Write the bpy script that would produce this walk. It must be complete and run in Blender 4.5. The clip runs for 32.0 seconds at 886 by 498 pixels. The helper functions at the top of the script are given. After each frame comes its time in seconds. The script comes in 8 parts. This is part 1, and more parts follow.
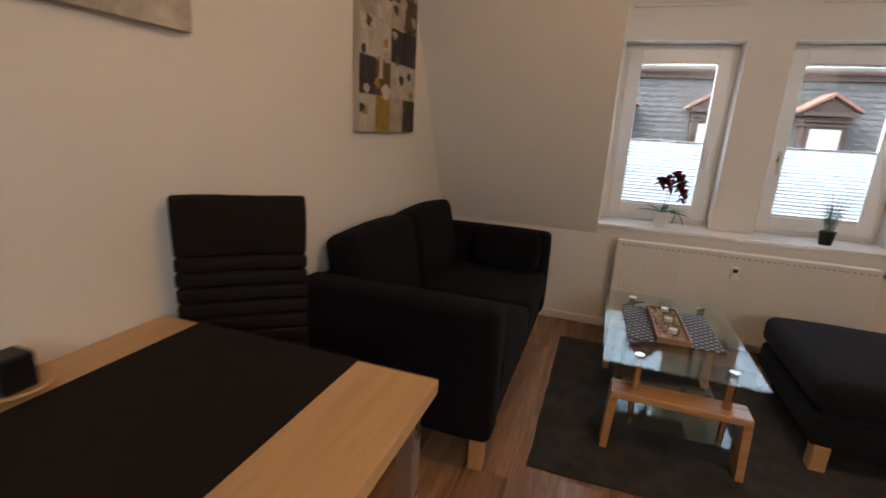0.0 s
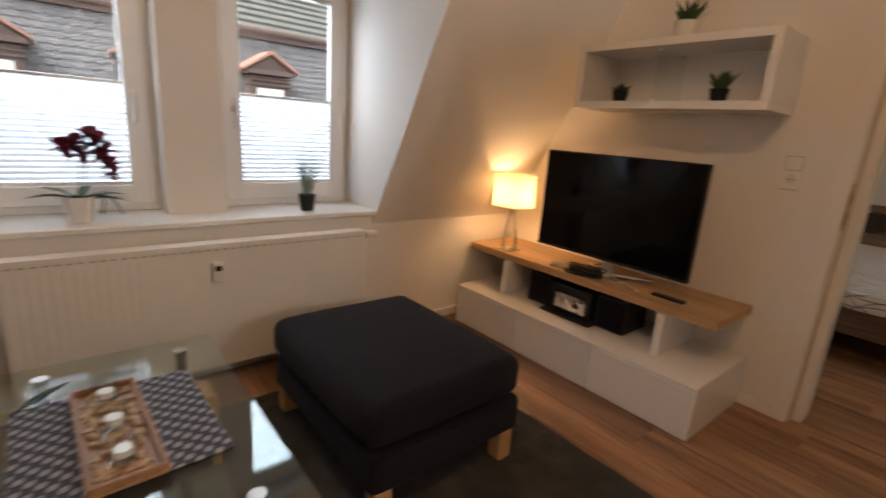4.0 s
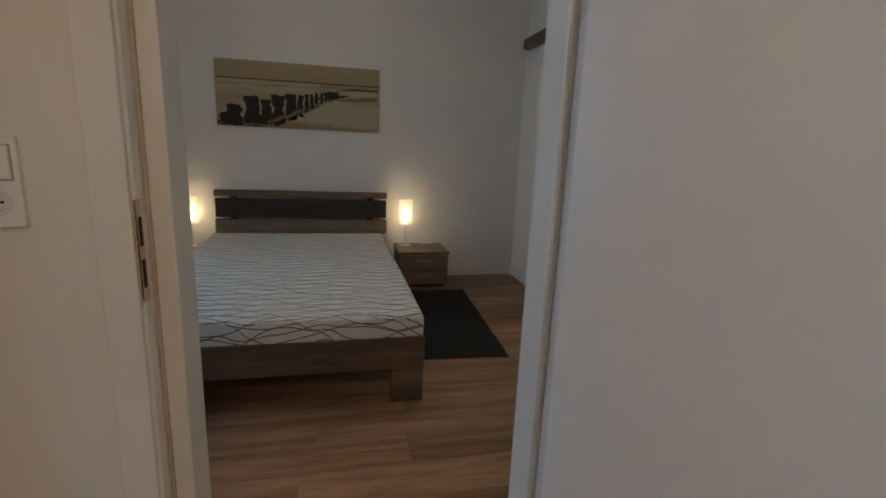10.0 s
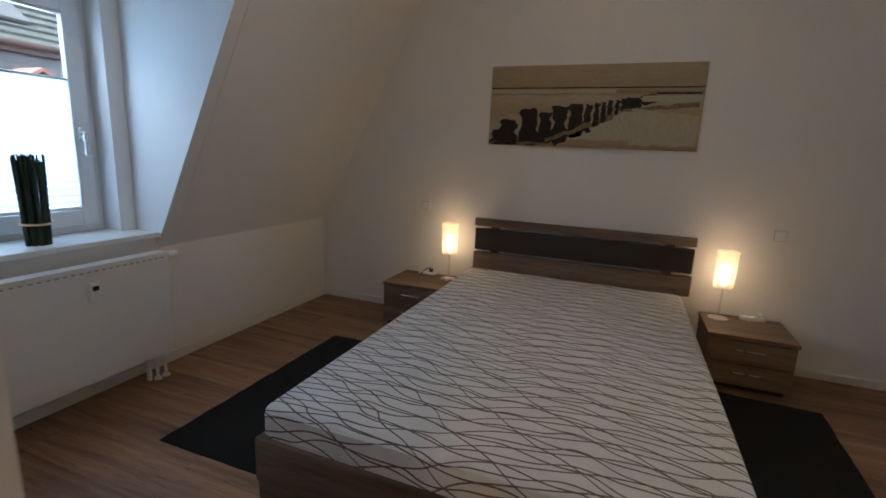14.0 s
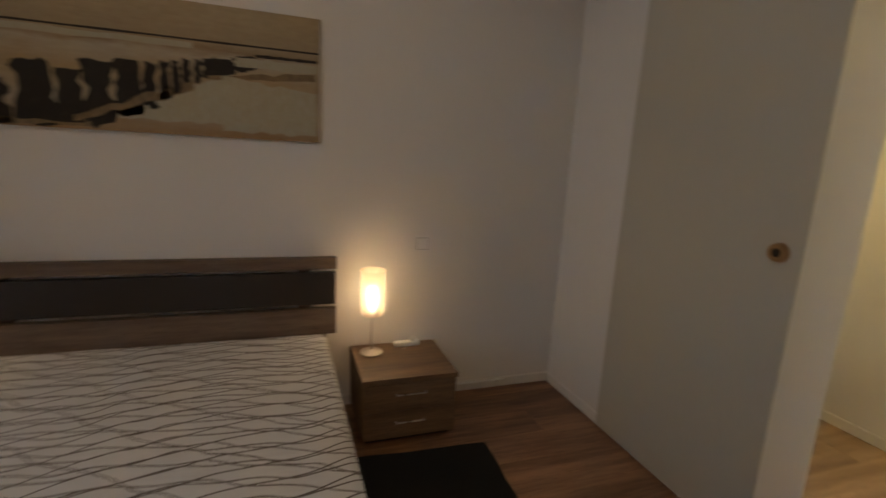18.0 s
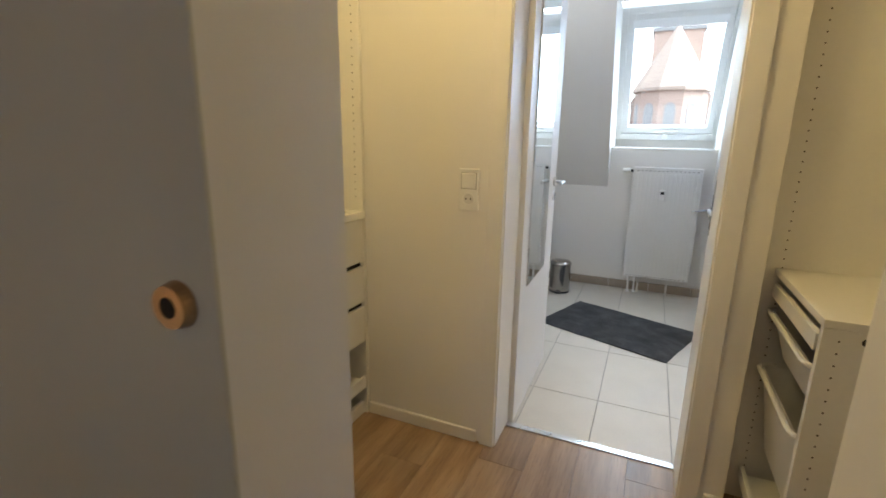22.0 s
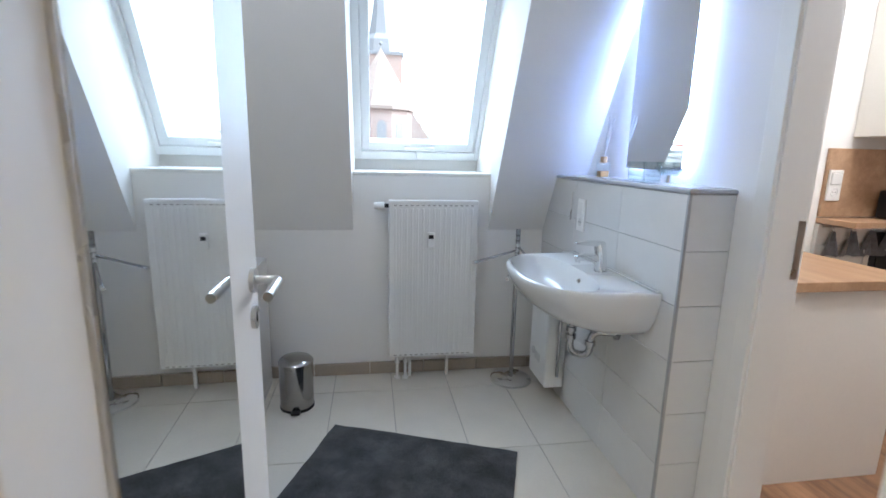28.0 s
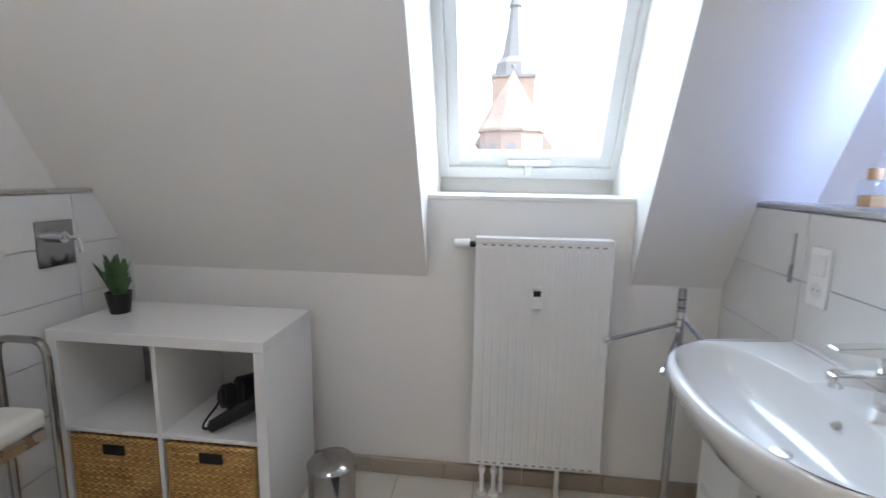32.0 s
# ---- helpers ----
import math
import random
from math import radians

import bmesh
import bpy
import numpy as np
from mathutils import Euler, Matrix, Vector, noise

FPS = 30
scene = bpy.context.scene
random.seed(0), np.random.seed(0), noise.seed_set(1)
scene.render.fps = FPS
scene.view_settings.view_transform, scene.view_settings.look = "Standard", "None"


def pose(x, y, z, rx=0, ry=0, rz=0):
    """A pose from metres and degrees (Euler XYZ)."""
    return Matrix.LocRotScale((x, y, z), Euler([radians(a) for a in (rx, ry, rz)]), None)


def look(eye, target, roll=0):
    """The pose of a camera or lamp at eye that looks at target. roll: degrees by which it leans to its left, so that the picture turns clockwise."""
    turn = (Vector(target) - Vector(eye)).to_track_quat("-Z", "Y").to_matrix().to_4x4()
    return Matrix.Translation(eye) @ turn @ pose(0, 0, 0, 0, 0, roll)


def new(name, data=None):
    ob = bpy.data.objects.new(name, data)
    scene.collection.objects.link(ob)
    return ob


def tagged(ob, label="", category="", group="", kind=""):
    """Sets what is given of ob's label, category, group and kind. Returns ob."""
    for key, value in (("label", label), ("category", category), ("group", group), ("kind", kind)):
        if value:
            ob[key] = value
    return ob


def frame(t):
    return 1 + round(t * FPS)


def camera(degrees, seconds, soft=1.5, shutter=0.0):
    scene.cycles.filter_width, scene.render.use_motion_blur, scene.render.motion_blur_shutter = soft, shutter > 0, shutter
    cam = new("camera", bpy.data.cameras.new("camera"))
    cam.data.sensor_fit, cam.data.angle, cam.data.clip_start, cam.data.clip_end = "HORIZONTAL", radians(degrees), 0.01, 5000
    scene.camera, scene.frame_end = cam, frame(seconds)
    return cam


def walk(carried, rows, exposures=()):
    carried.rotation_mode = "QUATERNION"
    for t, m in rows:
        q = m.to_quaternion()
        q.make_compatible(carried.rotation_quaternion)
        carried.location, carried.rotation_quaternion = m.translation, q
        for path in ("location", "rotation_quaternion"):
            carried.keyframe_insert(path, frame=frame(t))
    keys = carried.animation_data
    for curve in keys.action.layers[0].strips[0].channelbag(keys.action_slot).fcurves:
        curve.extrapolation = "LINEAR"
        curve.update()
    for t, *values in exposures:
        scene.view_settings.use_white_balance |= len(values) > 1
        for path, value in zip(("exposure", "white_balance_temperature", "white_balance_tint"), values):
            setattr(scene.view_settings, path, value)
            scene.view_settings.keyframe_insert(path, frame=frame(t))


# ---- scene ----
cam = camera(87.1, 32.0, 1.6, 0.5)
PATH = [
    (0, (0.09, 0.011, 1.36), (-0.527, 1.844, 0.85), 3.3),
    (0.5, (0.052, 0.211, 1.365), (-0.382, 2.1, 0.871), 2.1),
    (1, (0.069, 0.362, 1.342), (-0.26, 2.261, 0.806), 2.6),
    (1.5, (0.147, 0.56, 1.349), (-0.131, 2.477, 0.851), 4.7),
    (2, (0.182, 0.714, 1.318), (0.163, 2.637, 0.767), 6.0),
    (2.5, (0.159, 0.857, 1.299), (0.568, 2.737, 0.754), 4.1),
    (3, (0.181, 0.963, 1.27), (0.906, 2.737, 0.699), 2.8),
    (3.5, (0.287, 1.073, 1.25), (1.272, 2.732, 0.725), 3.1),
    (4, (0.43, 1.16, 1.236), (1.679, 2.643, 0.742), 4.1),
    (4.5, (0.573, 1.255, 1.23), (2.173, 2.359, 0.759), 4.4),
    (6.5, (1.006, 1.419, 1.249), (2.963, 1.46, 0.841), 3.6),
    (7, (1.089, 1.444, 1.259), (3.037, 1.174, 0.894), 3.1),
    (7.5, (1.182, 1.481, 1.251), (3.061, 0.915, 0.864), 0.9),
    (8, (1.294, 1.453, 1.249), (3.132, 0.794, 0.815), 1.4),
    (8.5, (1.458, 1.343, 1.256), (3.336, 0.757, 0.897), 2.2),
    (9, (1.582, 1.28, 1.254), (3.466, 0.748, 0.841), 2.8),
    (9.5, (1.786, 1.239, 1.258), (3.674, 0.724, 0.846), 2.7),
    (10, (1.994, 1.212, 1.256), (3.897, 0.761, 0.836), 2.4),
    (10.5, (2.137, 1.156, 1.275), (4.086, 0.926, 0.887), 2.8),
    (11, (2.292, 1.168, 1.27), (4.248, 1.047, 0.868), 2.8),
    (11.5, (2.449, 1.21, 1.26), (4.402, 1.091, 0.845), 0.9),
    (12, (2.569, 1.186, 1.275), (4.528, 1.241, 0.876), 0.7),
    (12.5, (2.733, 1.123, 1.289), (4.683, 1.387, 0.932), 4.1),
    (13, (2.817, 1.112, 1.298), (4.741, 1.492, 0.902), 4.1),
    (13.5, (2.921, 1.183, 1.303), (4.805, 1.722, 0.903), 2.8),
    (15.5, (3.396, 1.226, 1.318), (5.095, 2.177, 0.859), 3.9),
    (16, (3.561, 1.345, 1.406), (5.418, 1.926, 0.94), 2.3),
    (16.5, (3.687, 1.349, 1.399), (5.624, 1.608, 0.97), 2.0),
    (17, (3.841, 1.22, 1.378), (5.803, 1.283, 0.994), 2.7),
    (17.5, (3.978, 1.096, 1.373), (5.922, 0.881, 0.955), 3.5),
    (18, (4.103, 0.985, 1.347), (5.954, 0.334, 0.957), 3.1),
    (18.5, (4.211, 0.878, 1.368), (5.853, -0.175, 0.929), 0.7),
    (19, (4.284, 0.811, 1.327), (5.682, -0.536, 0.848), -0.4),
    (19.5, (4.307, 0.627, 1.323), (5.608, -0.804, 0.817), 0.0),
    (20, (4.323, 0.43, 1.319), (5.57, -1.05, 0.816), 2.4),
    (20.5, (4.386, 0.271, 1.302), (5.536, -1.284, 0.795), 1.4),
    (21, (4.455, 0.117, 1.301), (5.444, -1.551, 0.811), 0.7),
    (21.5, (4.532, 0.0, 1.311), (5.429, -1.721, 0.827), 1.0),
    (22, (4.601, -0.162, 1.319), (5.385, -1.942, 0.852), 0.9),
    (22.5, (4.649, -0.3, 1.323), (5.264, -2.135, 0.819), 2.7),
    (23, (4.713, -0.429, 1.341), (5.046, -2.362, 0.948), 1.2),
    (23.5, (4.752, -0.519, 1.322), (4.833, -2.481, 0.939), 0.1),
    (24, (4.753, -0.65, 1.315), (4.847, -2.611, 0.93), 1.4),
    (24.5, (4.724, -0.8, 1.318), (4.858, -2.757, 0.926), 3.2),
    (25, (4.725, -0.953, 1.308), (4.748, -2.912, 0.906), 3.8),
    (25.5, (4.778, -1.121, 1.312), (4.662, -3.077, 0.913), 1.4),
    (27.5, (4.844, -1.665, 1.358), (4.613, -3.618, 0.991), 1.1),
    (28, (4.844, -1.801, 1.35), (4.541, -3.74, 0.961), 1.3),
    (28.5, (4.79, -1.937, 1.351), (4.468, -3.876, 0.98), 2.4),
    (29, (4.751, -2.051, 1.344), (4.419, -3.981, 0.939), 3.9),
    (29.5, (4.718, -2.184, 1.337), (4.283, -4.102, 0.975), 2.6),
    (30, (4.687, -2.285, 1.338), (4.272, -4.203, 0.946), 1.2),
    (30.5, (4.665, -2.402, 1.35), (4.502, -4.366, 1.009), 2.9),
    (31, (4.636, -2.456, 1.349), (4.666, -4.426, 1.008), 1.5),
    (31.5, (4.644, -2.56, 1.345), (4.744, -4.538, 1.066), 1.8),
    (32, (4.657, -2.677, 1.331), (4.892, -4.638, 1.021), 0.9),
]
EXPOSURES = [
    (0.0, -0.06, 6550, 12), (2.0, -0.05, 6650, 14), (3.0, -0.02, 6750, 16), (4.0, 0.03, 7000, 15), (7.0, 0.08, 5850, 6), (8.0, 0.09, 5450, 2), (9.0, 0.09, 5250, 0), (11.0, 0.03, 5450, 2),
    (12.7, 0.05, 5650, 8), (13.5, 0.05, 5550, 8), (16.0, 0.1, 7150, 17), (17.0, 0.08, 6950, 13), (18.0, 0.0, 6500, 10), (19.0, 0.0, 5750, 10), (20.0, 0.05, 5600, 10), (22.0, 0.05, 6250, 10),
    (24.0, 0.0, 6450, 12), (25.0, -0.03, 6450, 12), (27.5, 0.0, 5800, 10), (29.5, 0.03, 6200, 13), (32.0, 0.04, 6400, 14)]
walk(cam, [(t, look(eye, target, roll)) for t, eye, target, roll in PATH], EXPOSURES)


# ---- world and large lights ----
world = bpy.data.worlds.new("world")
scene.world = world
world.use_nodes = True
_nt = world.node_tree
_sky = _nt.nodes.new("ShaderNodeTexSky")
_sky.sky_type, _sky.sun_disc = "NISHITA", False
_sky.sun_elevation, _sky.sun_rotation = radians(55), radians(270)
_sky.air_density, _sky.dust_density, _sky.ozone_density = 1.0, 4.0, 1.0
_grey = _nt.nodes.new("ShaderNodeHueSaturation")
_grey.inputs["Saturation"].default_value, _grey.inputs["Value"].default_value = 0.20, 5.2
_nt.links.new(_sky.outputs[0], _grey.inputs["Color"])
_nt.links.new(_grey.outputs[0], _nt.nodes["Background"].inputs[0])
_nt.nodes["Background"].inputs[1].default_value = 0.15


def sun_lamp():
    d = bpy.data.lights.new("sun", "SUN")
    d.energy, d.angle, d.color = 1.2, radians(14), (1.0, 0.97, 0.93)
    ob = new("sun", d)
    ob.matrix_world = look((-20, 2, 28), (0, 0, 0))


def area_lamp(name, eye, target, w, h, watts, colour):
    d = bpy.data.lights.new(name, "AREA")
    d.shape, d.size, d.size_y, d.energy, d.color = "RECTANGLE", w, h, watts, colour
    ob = new(name, d)
    ob.matrix_world = look(eye, target)
    return ob


def point_lamp(name, at, watts, colour, radius=0.04):
    d = bpy.data.lights.new(name, "POINT")
    d.energy, d.color, d.shadow_soft_size = watts, colour, radius
    ob = new(name, d)
    ob.location = at
    return ob


WARM = (1.0, 0.59, 0.28)
DAY = (0.62, 0.80, 1.0)
sun_lamp()
for _x in (0.456, 1.44):
    area_lamp("window_light_living", (_x, 4.12, 1.60), (_x, 0.6, 0.9), 0.62, 1.2, 16, DAY)
area_lamp("window_light_bedroom", (4.245, 4.05, 1.44), (4.245, 0.0, 1.2), 0.86, 1.05, 16, (0.46, 0.70, 1.0))
area_lamp("window_light_bath", (4.53, -5.08, 2.05), (4.53, -3.21, 1.06), 0.95, 1.25, 36, (0.60, 0.79, 1.0))
point_lamp("living_ceiling_bulb", (0.80, 1.20, 2.5), 24, WARM, 0.12)
point_lamp("table_lamp_bulb", (2.665, 3.15, 0.875), 5.4, WARM, 0.03)
point_lamp("bedside_bulb", (6.335, 0.56, 0.66), 3.0, WARM, 0.03)
point_lamp("bedside_bulb", (6.335, 2.415, 0.66), 3.0, WARM, 0.03)
point_lamp("bedroom_ceiling_bulb", (4.75, 1.43, 2.43), 10, (1.0, 0.72, 0.45), 0.12)
point_lamp("dressing_bulb", (5.12, -1.33, 2.52), 19.0, (1.0, 0.735, 0.31), 0.10)
# no bathroom lamp is seen; this bulb is added to brighten the room
point_lamp("assumed_bath_bulb", (5.25, -3.05, 2.52), 15, (0.92, 0.96, 1.0), 0.12)
# unseen source, added to brighten the kitchen beyond the bathroom door
point_lamp("assumed_kitchen_bulb", (2.3, -2.9, 2.45), 74, (1.0, 0.97, 0.93), 0.12)

# ---- materials ----


def _node_mat(name, rough=0.5, metal=0.0):
    m = bpy.data.materials.new(name)
    m.use_nodes = True
    b = m.node_tree.nodes["Principled BSDF"]
    b.inputs["Roughness"].default_value, b.inputs["Metallic"].default_value = rough, metal
    return m, m.node_tree, b


def _coords(nt, kind="Object", scale=(1, 1, 1), turn=(0, 0, 0)):
    tc = nt.nodes.new("ShaderNodeTexCoord")
    mp = nt.nodes.new("ShaderNodeMapping")
    mp.inputs["Scale"].default_value = scale
    mp.inputs["Rotation"].default_value = turn
    nt.links.new(tc.outputs[kind], mp.inputs[0])
    return mp.outputs[0]


def _noise(nt, vec, scale, detail=4.0, rough=0.55):
    n = nt.nodes.new("ShaderNodeTexNoise")
    n.inputs["Scale"].default_value, n.inputs["Detail"].default_value, n.inputs["Roughness"].default_value = scale, detail, rough
    nt.links.new(vec, n.inputs["Vector"])
    return n.outputs["Fac"]


def _ramp(nt, fac, stops):
    r = nt.nodes.new("ShaderNodeValToRGB")
    while len(r.color_ramp.elements) < len(stops):
        r.color_ramp.elements.new(0.5)
    for e, (p, c) in zip(r.color_ramp.elements, stops):
        e.position, e.color = p, (*c, 1)
    nt.links.new(fac, r.inputs[0])
    return r.outputs[0]


def _math(nt, op, a, b=None, c=None):
    n = nt.nodes.new("ShaderNodeMath")
    n.operation = op
    for i, v in enumerate((a, b, c)):
        if v is None:
            continue
        if isinstance(v, (int, float)):
            n.inputs[i].default_value = v
        else:
            nt.links.new(v, n.inputs[i])
    return n.outputs[0]


def _mix(nt, fac, a, b, mode="MIX"):
    n = nt.nodes.new("ShaderNodeMix")
    n.data_type, n.blend_type = "RGBA", mode
    for i, v in ((0, fac), (6, a), (7, b)):
        if isinstance(v, (int, float)):
            n.inputs[i].default_value = v
        elif isinstance(v, tuple):
            n.inputs[i].default_value = (*v, 1)
        else:
            nt.links.new(v, n.inputs[i])
    return n.outputs[2]


def _bump(nt, b, height, strength, dist=0.01):
    n = nt.nodes.new("ShaderNodeBump")
    n.inputs["Strength"].default_value, n.inputs["Distance"].default_value = strength, dist
    nt.links.new(height, n.inputs["Height"])
    nt.links.new(n.outputs[0], b.inputs["Normal"])


def _scaled(c, k):
    return tuple(min(1.0, v * k) for v in c)


def plain(name, colour, rough=0.5, metal=0.0, vary=0.06, scale=6.0, grain=120.0, bump=0.05, dist=0.002, coat=0.0, specular=0.5):
    """A surface with two scales of variation: broad tone and fine grain."""
    m, nt, b = _node_mat(name, rough, metal)
    v = _coords(nt)
    broad, fine = _noise(nt, v, scale), _noise(nt, v, grain, 3.0)
    c = _ramp(nt, broad, [(0.3, _scaled(colour, 1 - vary)), (0.7, _scaled(colour, 1 + vary))])
    nt.links.new(_mix(nt, 0.35, c, _ramp(nt, fine, [(0.3, _scaled(colour, 1 - vary)), (0.7, _scaled(colour, 1 + vary))])), b.inputs["Base Color"])
    rr = _math(nt, "MULTIPLY_ADD", broad, 0.12, rough - 0.06)
    nt.links.new(rr, b.inputs["Roughness"])
    if bump:
        _bump(nt, b, fine, bump, dist)
    if coat:
        b.inputs["Coat Weight"].default_value = coat
    b.inputs["Specular IOR Level"].default_value = specular
    return m


def wood(name, dark, light, along="y", scale=1.0, rough=0.45, per_piece=True, knots=0.3):
    """Boards with grain along one axis, each piece its own tone."""
    m, nt, b = _node_mat(name, rough)
    info = nt.nodes.new("ShaderNodeObjectInfo")
    tc = nt.nodes.new("ShaderNodeTexCoord")
    off = nt.nodes.new("ShaderNodeVectorMath")
    off.operation = "MULTIPLY_ADD"
    comb = nt.nodes.new("ShaderNodeCombineXYZ")
    for i in range(3):
        nt.links.new(info.outputs["Random"], comb.inputs[i])
    nt.links.new(comb.outputs[0], off.inputs[0])
    off.inputs[1].default_value = (17.0, 31.0, 11.0) if per_piece else (0, 0, 0)
    nt.links.new(tc.outputs["Object"], off.inputs[2])
    mp = nt.nodes.new("ShaderNodeMapping")
    stretch = {"x": (0.7, 9, 9), "y": (9, 0.7, 9), "z": (9, 9, 0.7)}[along]
    mp.inputs["Scale"].default_value = tuple(s * scale for s in stretch)
    nt.links.new(off.outputs[0], mp.inputs[0])
    broad = _noise(nt, mp.outputs[0], 1.0, 3.0, 0.5)
    streak = _noise(nt, mp.outputs[0], 4.5, 6.0, 0.65)
    pore = _noise(nt, mp.outputs[0], 22.0, 3.0, 0.6)
    tone = _math(nt, "ADD", _math(nt, "MULTIPLY", broad, 0.55), _math(nt, "MULTIPLY", streak, 0.45))
    c = _ramp(nt, tone, [(0.36, dark), (0.51, tuple((d + l) / 2 for d, l in zip(dark, light))), (0.65, light)])
    c = _mix(nt, _math(nt, "MULTIPLY", _math(nt, "GREATER_THAN", pore, 0.6), knots), c, _scaled(dark, 0.6))
    if per_piece:
        hue = nt.nodes.new("ShaderNodeHueSaturation")
        nt.links.new(_math(nt, "MULTIPLY_ADD", info.outputs["Random"], 0.3, 0.85), hue.inputs["Value"])
        nt.links.new(c, hue.inputs["Color"])
        c = hue.outputs[0]
    nt.links.new(c, b.inputs["Base Color"])
    nt.links.new(_math(nt, "MULTIPLY_ADD", streak, 0.2, rough - 0.1), b.inputs["Roughness"])
    _bump(nt, b, streak, 0.12, 0.002)
    return m


def fabric(name, colour, weave=420.0, rough=0.95, fuzz=0.25, vary=0.2, bump=0.5):
    m, nt, b = _node_mat(name, rough)
    v = _coords(nt)
    broad, fine = _noise(nt, v, 5.0), _noise(nt, v, weave, 2.0)
    mid = _noise(nt, v, weave / 6, 3.0)
    c = _ramp(nt, broad, [(0.3, _scaled(colour, 1 - vary)), (0.7, _scaled(colour, 1 + vary))])
    c = _mix(nt, 0.4, c, _ramp(nt, mid, [(0.35, _scaled(colour, 0.6)), (0.65, _scaled(colour, 1.5))]))
    nt.links.new(c, b.inputs["Base Color"])
    b.inputs["Sheen Weight"].default_value = fuzz
    b.inputs["Sheen Roughness"].default_value = 0.6
    b.inputs["Specular IOR Level"].default_value = 0.1
    _bump(nt, b, _math(nt, "ADD", fine, mid), bump, 0.003)
    return m


def clear_glass(name, tint=(0.96, 0.985, 0.98), rough=0.0, extra=0.0, ior=1.5):
    """Thin pane: mostly clear, with a mirror sheen that grows at grazing angles."""
    m = bpy.data.materials.new(name)
    m.use_nodes = True
    nt = m.node_tree
    nt.nodes.remove(nt.nodes["Principled BSDF"])
    out = nt.nodes["Material Output"]
    t, g, x = nt.nodes.new("ShaderNodeBsdfTransparent"), nt.nodes.new("ShaderNodeBsdfGlossy"), nt.nodes.new("ShaderNodeMixShader")
    t.inputs[0].default_value = (*tint, 1)
    g.inputs["Roughness"].default_value = rough
    f = nt.nodes.new("ShaderNodeLayerWeight")
    f.inputs[0].default_value = 0.5
    edge = _math(nt, "POWER", f.outputs["Facing"], 5.0)
    r0 = ((ior - 1) / (ior + 1)) ** 2
    nt.links.new(_math(nt, "MULTIPLY_ADD", edge, 1.0 - r0 - extra, r0 + extra), x.inputs[0])
    nt.links.new(t.outputs[0], x.inputs[1])
    nt.links.new(g.outputs[0], x.inputs[2])
    nt.links.new(x.outputs[0], out.inputs[0])
    return m


def lit_cloth(name, colour, through_share):
    """Thin cloth that lets the light of the bulb inside shine through."""
    m = bpy.data.materials.new(name)
    m.use_nodes = True
    nt = m.node_tree
    nt.nodes.remove(nt.nodes["Principled BSDF"])
    d, t, x = nt.nodes.new("ShaderNodeBsdfDiffuse"), nt.nodes.new("ShaderNodeBsdfTranslucent"), nt.nodes.new("ShaderNodeMixShader")
    c = _ramp(nt, _noise(nt, _coords(nt, scale=(1, 1, 4)), 90.0), [(0.3, _scaled(colour, 0.9)), (0.7, colour)])
    nt.links.new(c, d.inputs[0])
    nt.links.new(c, t.inputs[0])
    x.inputs[0].default_value = through_share
    nt.links.new(d.outputs[0], x.inputs[1])
    nt.links.new(t.outputs[0], x.inputs[2])
    nt.links.new(x.outputs[0], nt.nodes["Material Output"].inputs[0])
    return m


def veil_glass(name, tint, glow, strength, see):
    """Milky glass lit by the bulb inside: partly clear, partly glowing."""
    m, nt, b = _node_mat(name, 0.35)
    b.inputs["Base Color"].default_value = (*tint, 1)
    b.inputs["Emission Color"].default_value = (*glow, 1)
    b.inputs["Emission Strength"].default_value = strength
    t, x = nt.nodes.new("ShaderNodeBsdfTransparent"), nt.nodes.new("ShaderNodeMixShader")
    x.inputs[0].default_value = see
    nt.links.new(b.outputs[0], x.inputs[1])
    nt.links.new(t.outputs[0], x.inputs[2])
    nt.links.new(x.outputs[0], nt.nodes["Material Output"].inputs[0])
    return m


def emitter(name, colour, strength):
    m = bpy.data.materials.new(name)
    m.use_nodes = True
    nt = m.node_tree
    nt.nodes.remove(nt.nodes["Principled BSDF"])
    e = nt.nodes.new("ShaderNodeEmission")
    e.inputs[0].default_value, e.inputs[1].default_value = (*colour, 1), strength
    nt.links.new(e.outputs[0], nt.nodes["Material Output"].inputs[0])
    return m


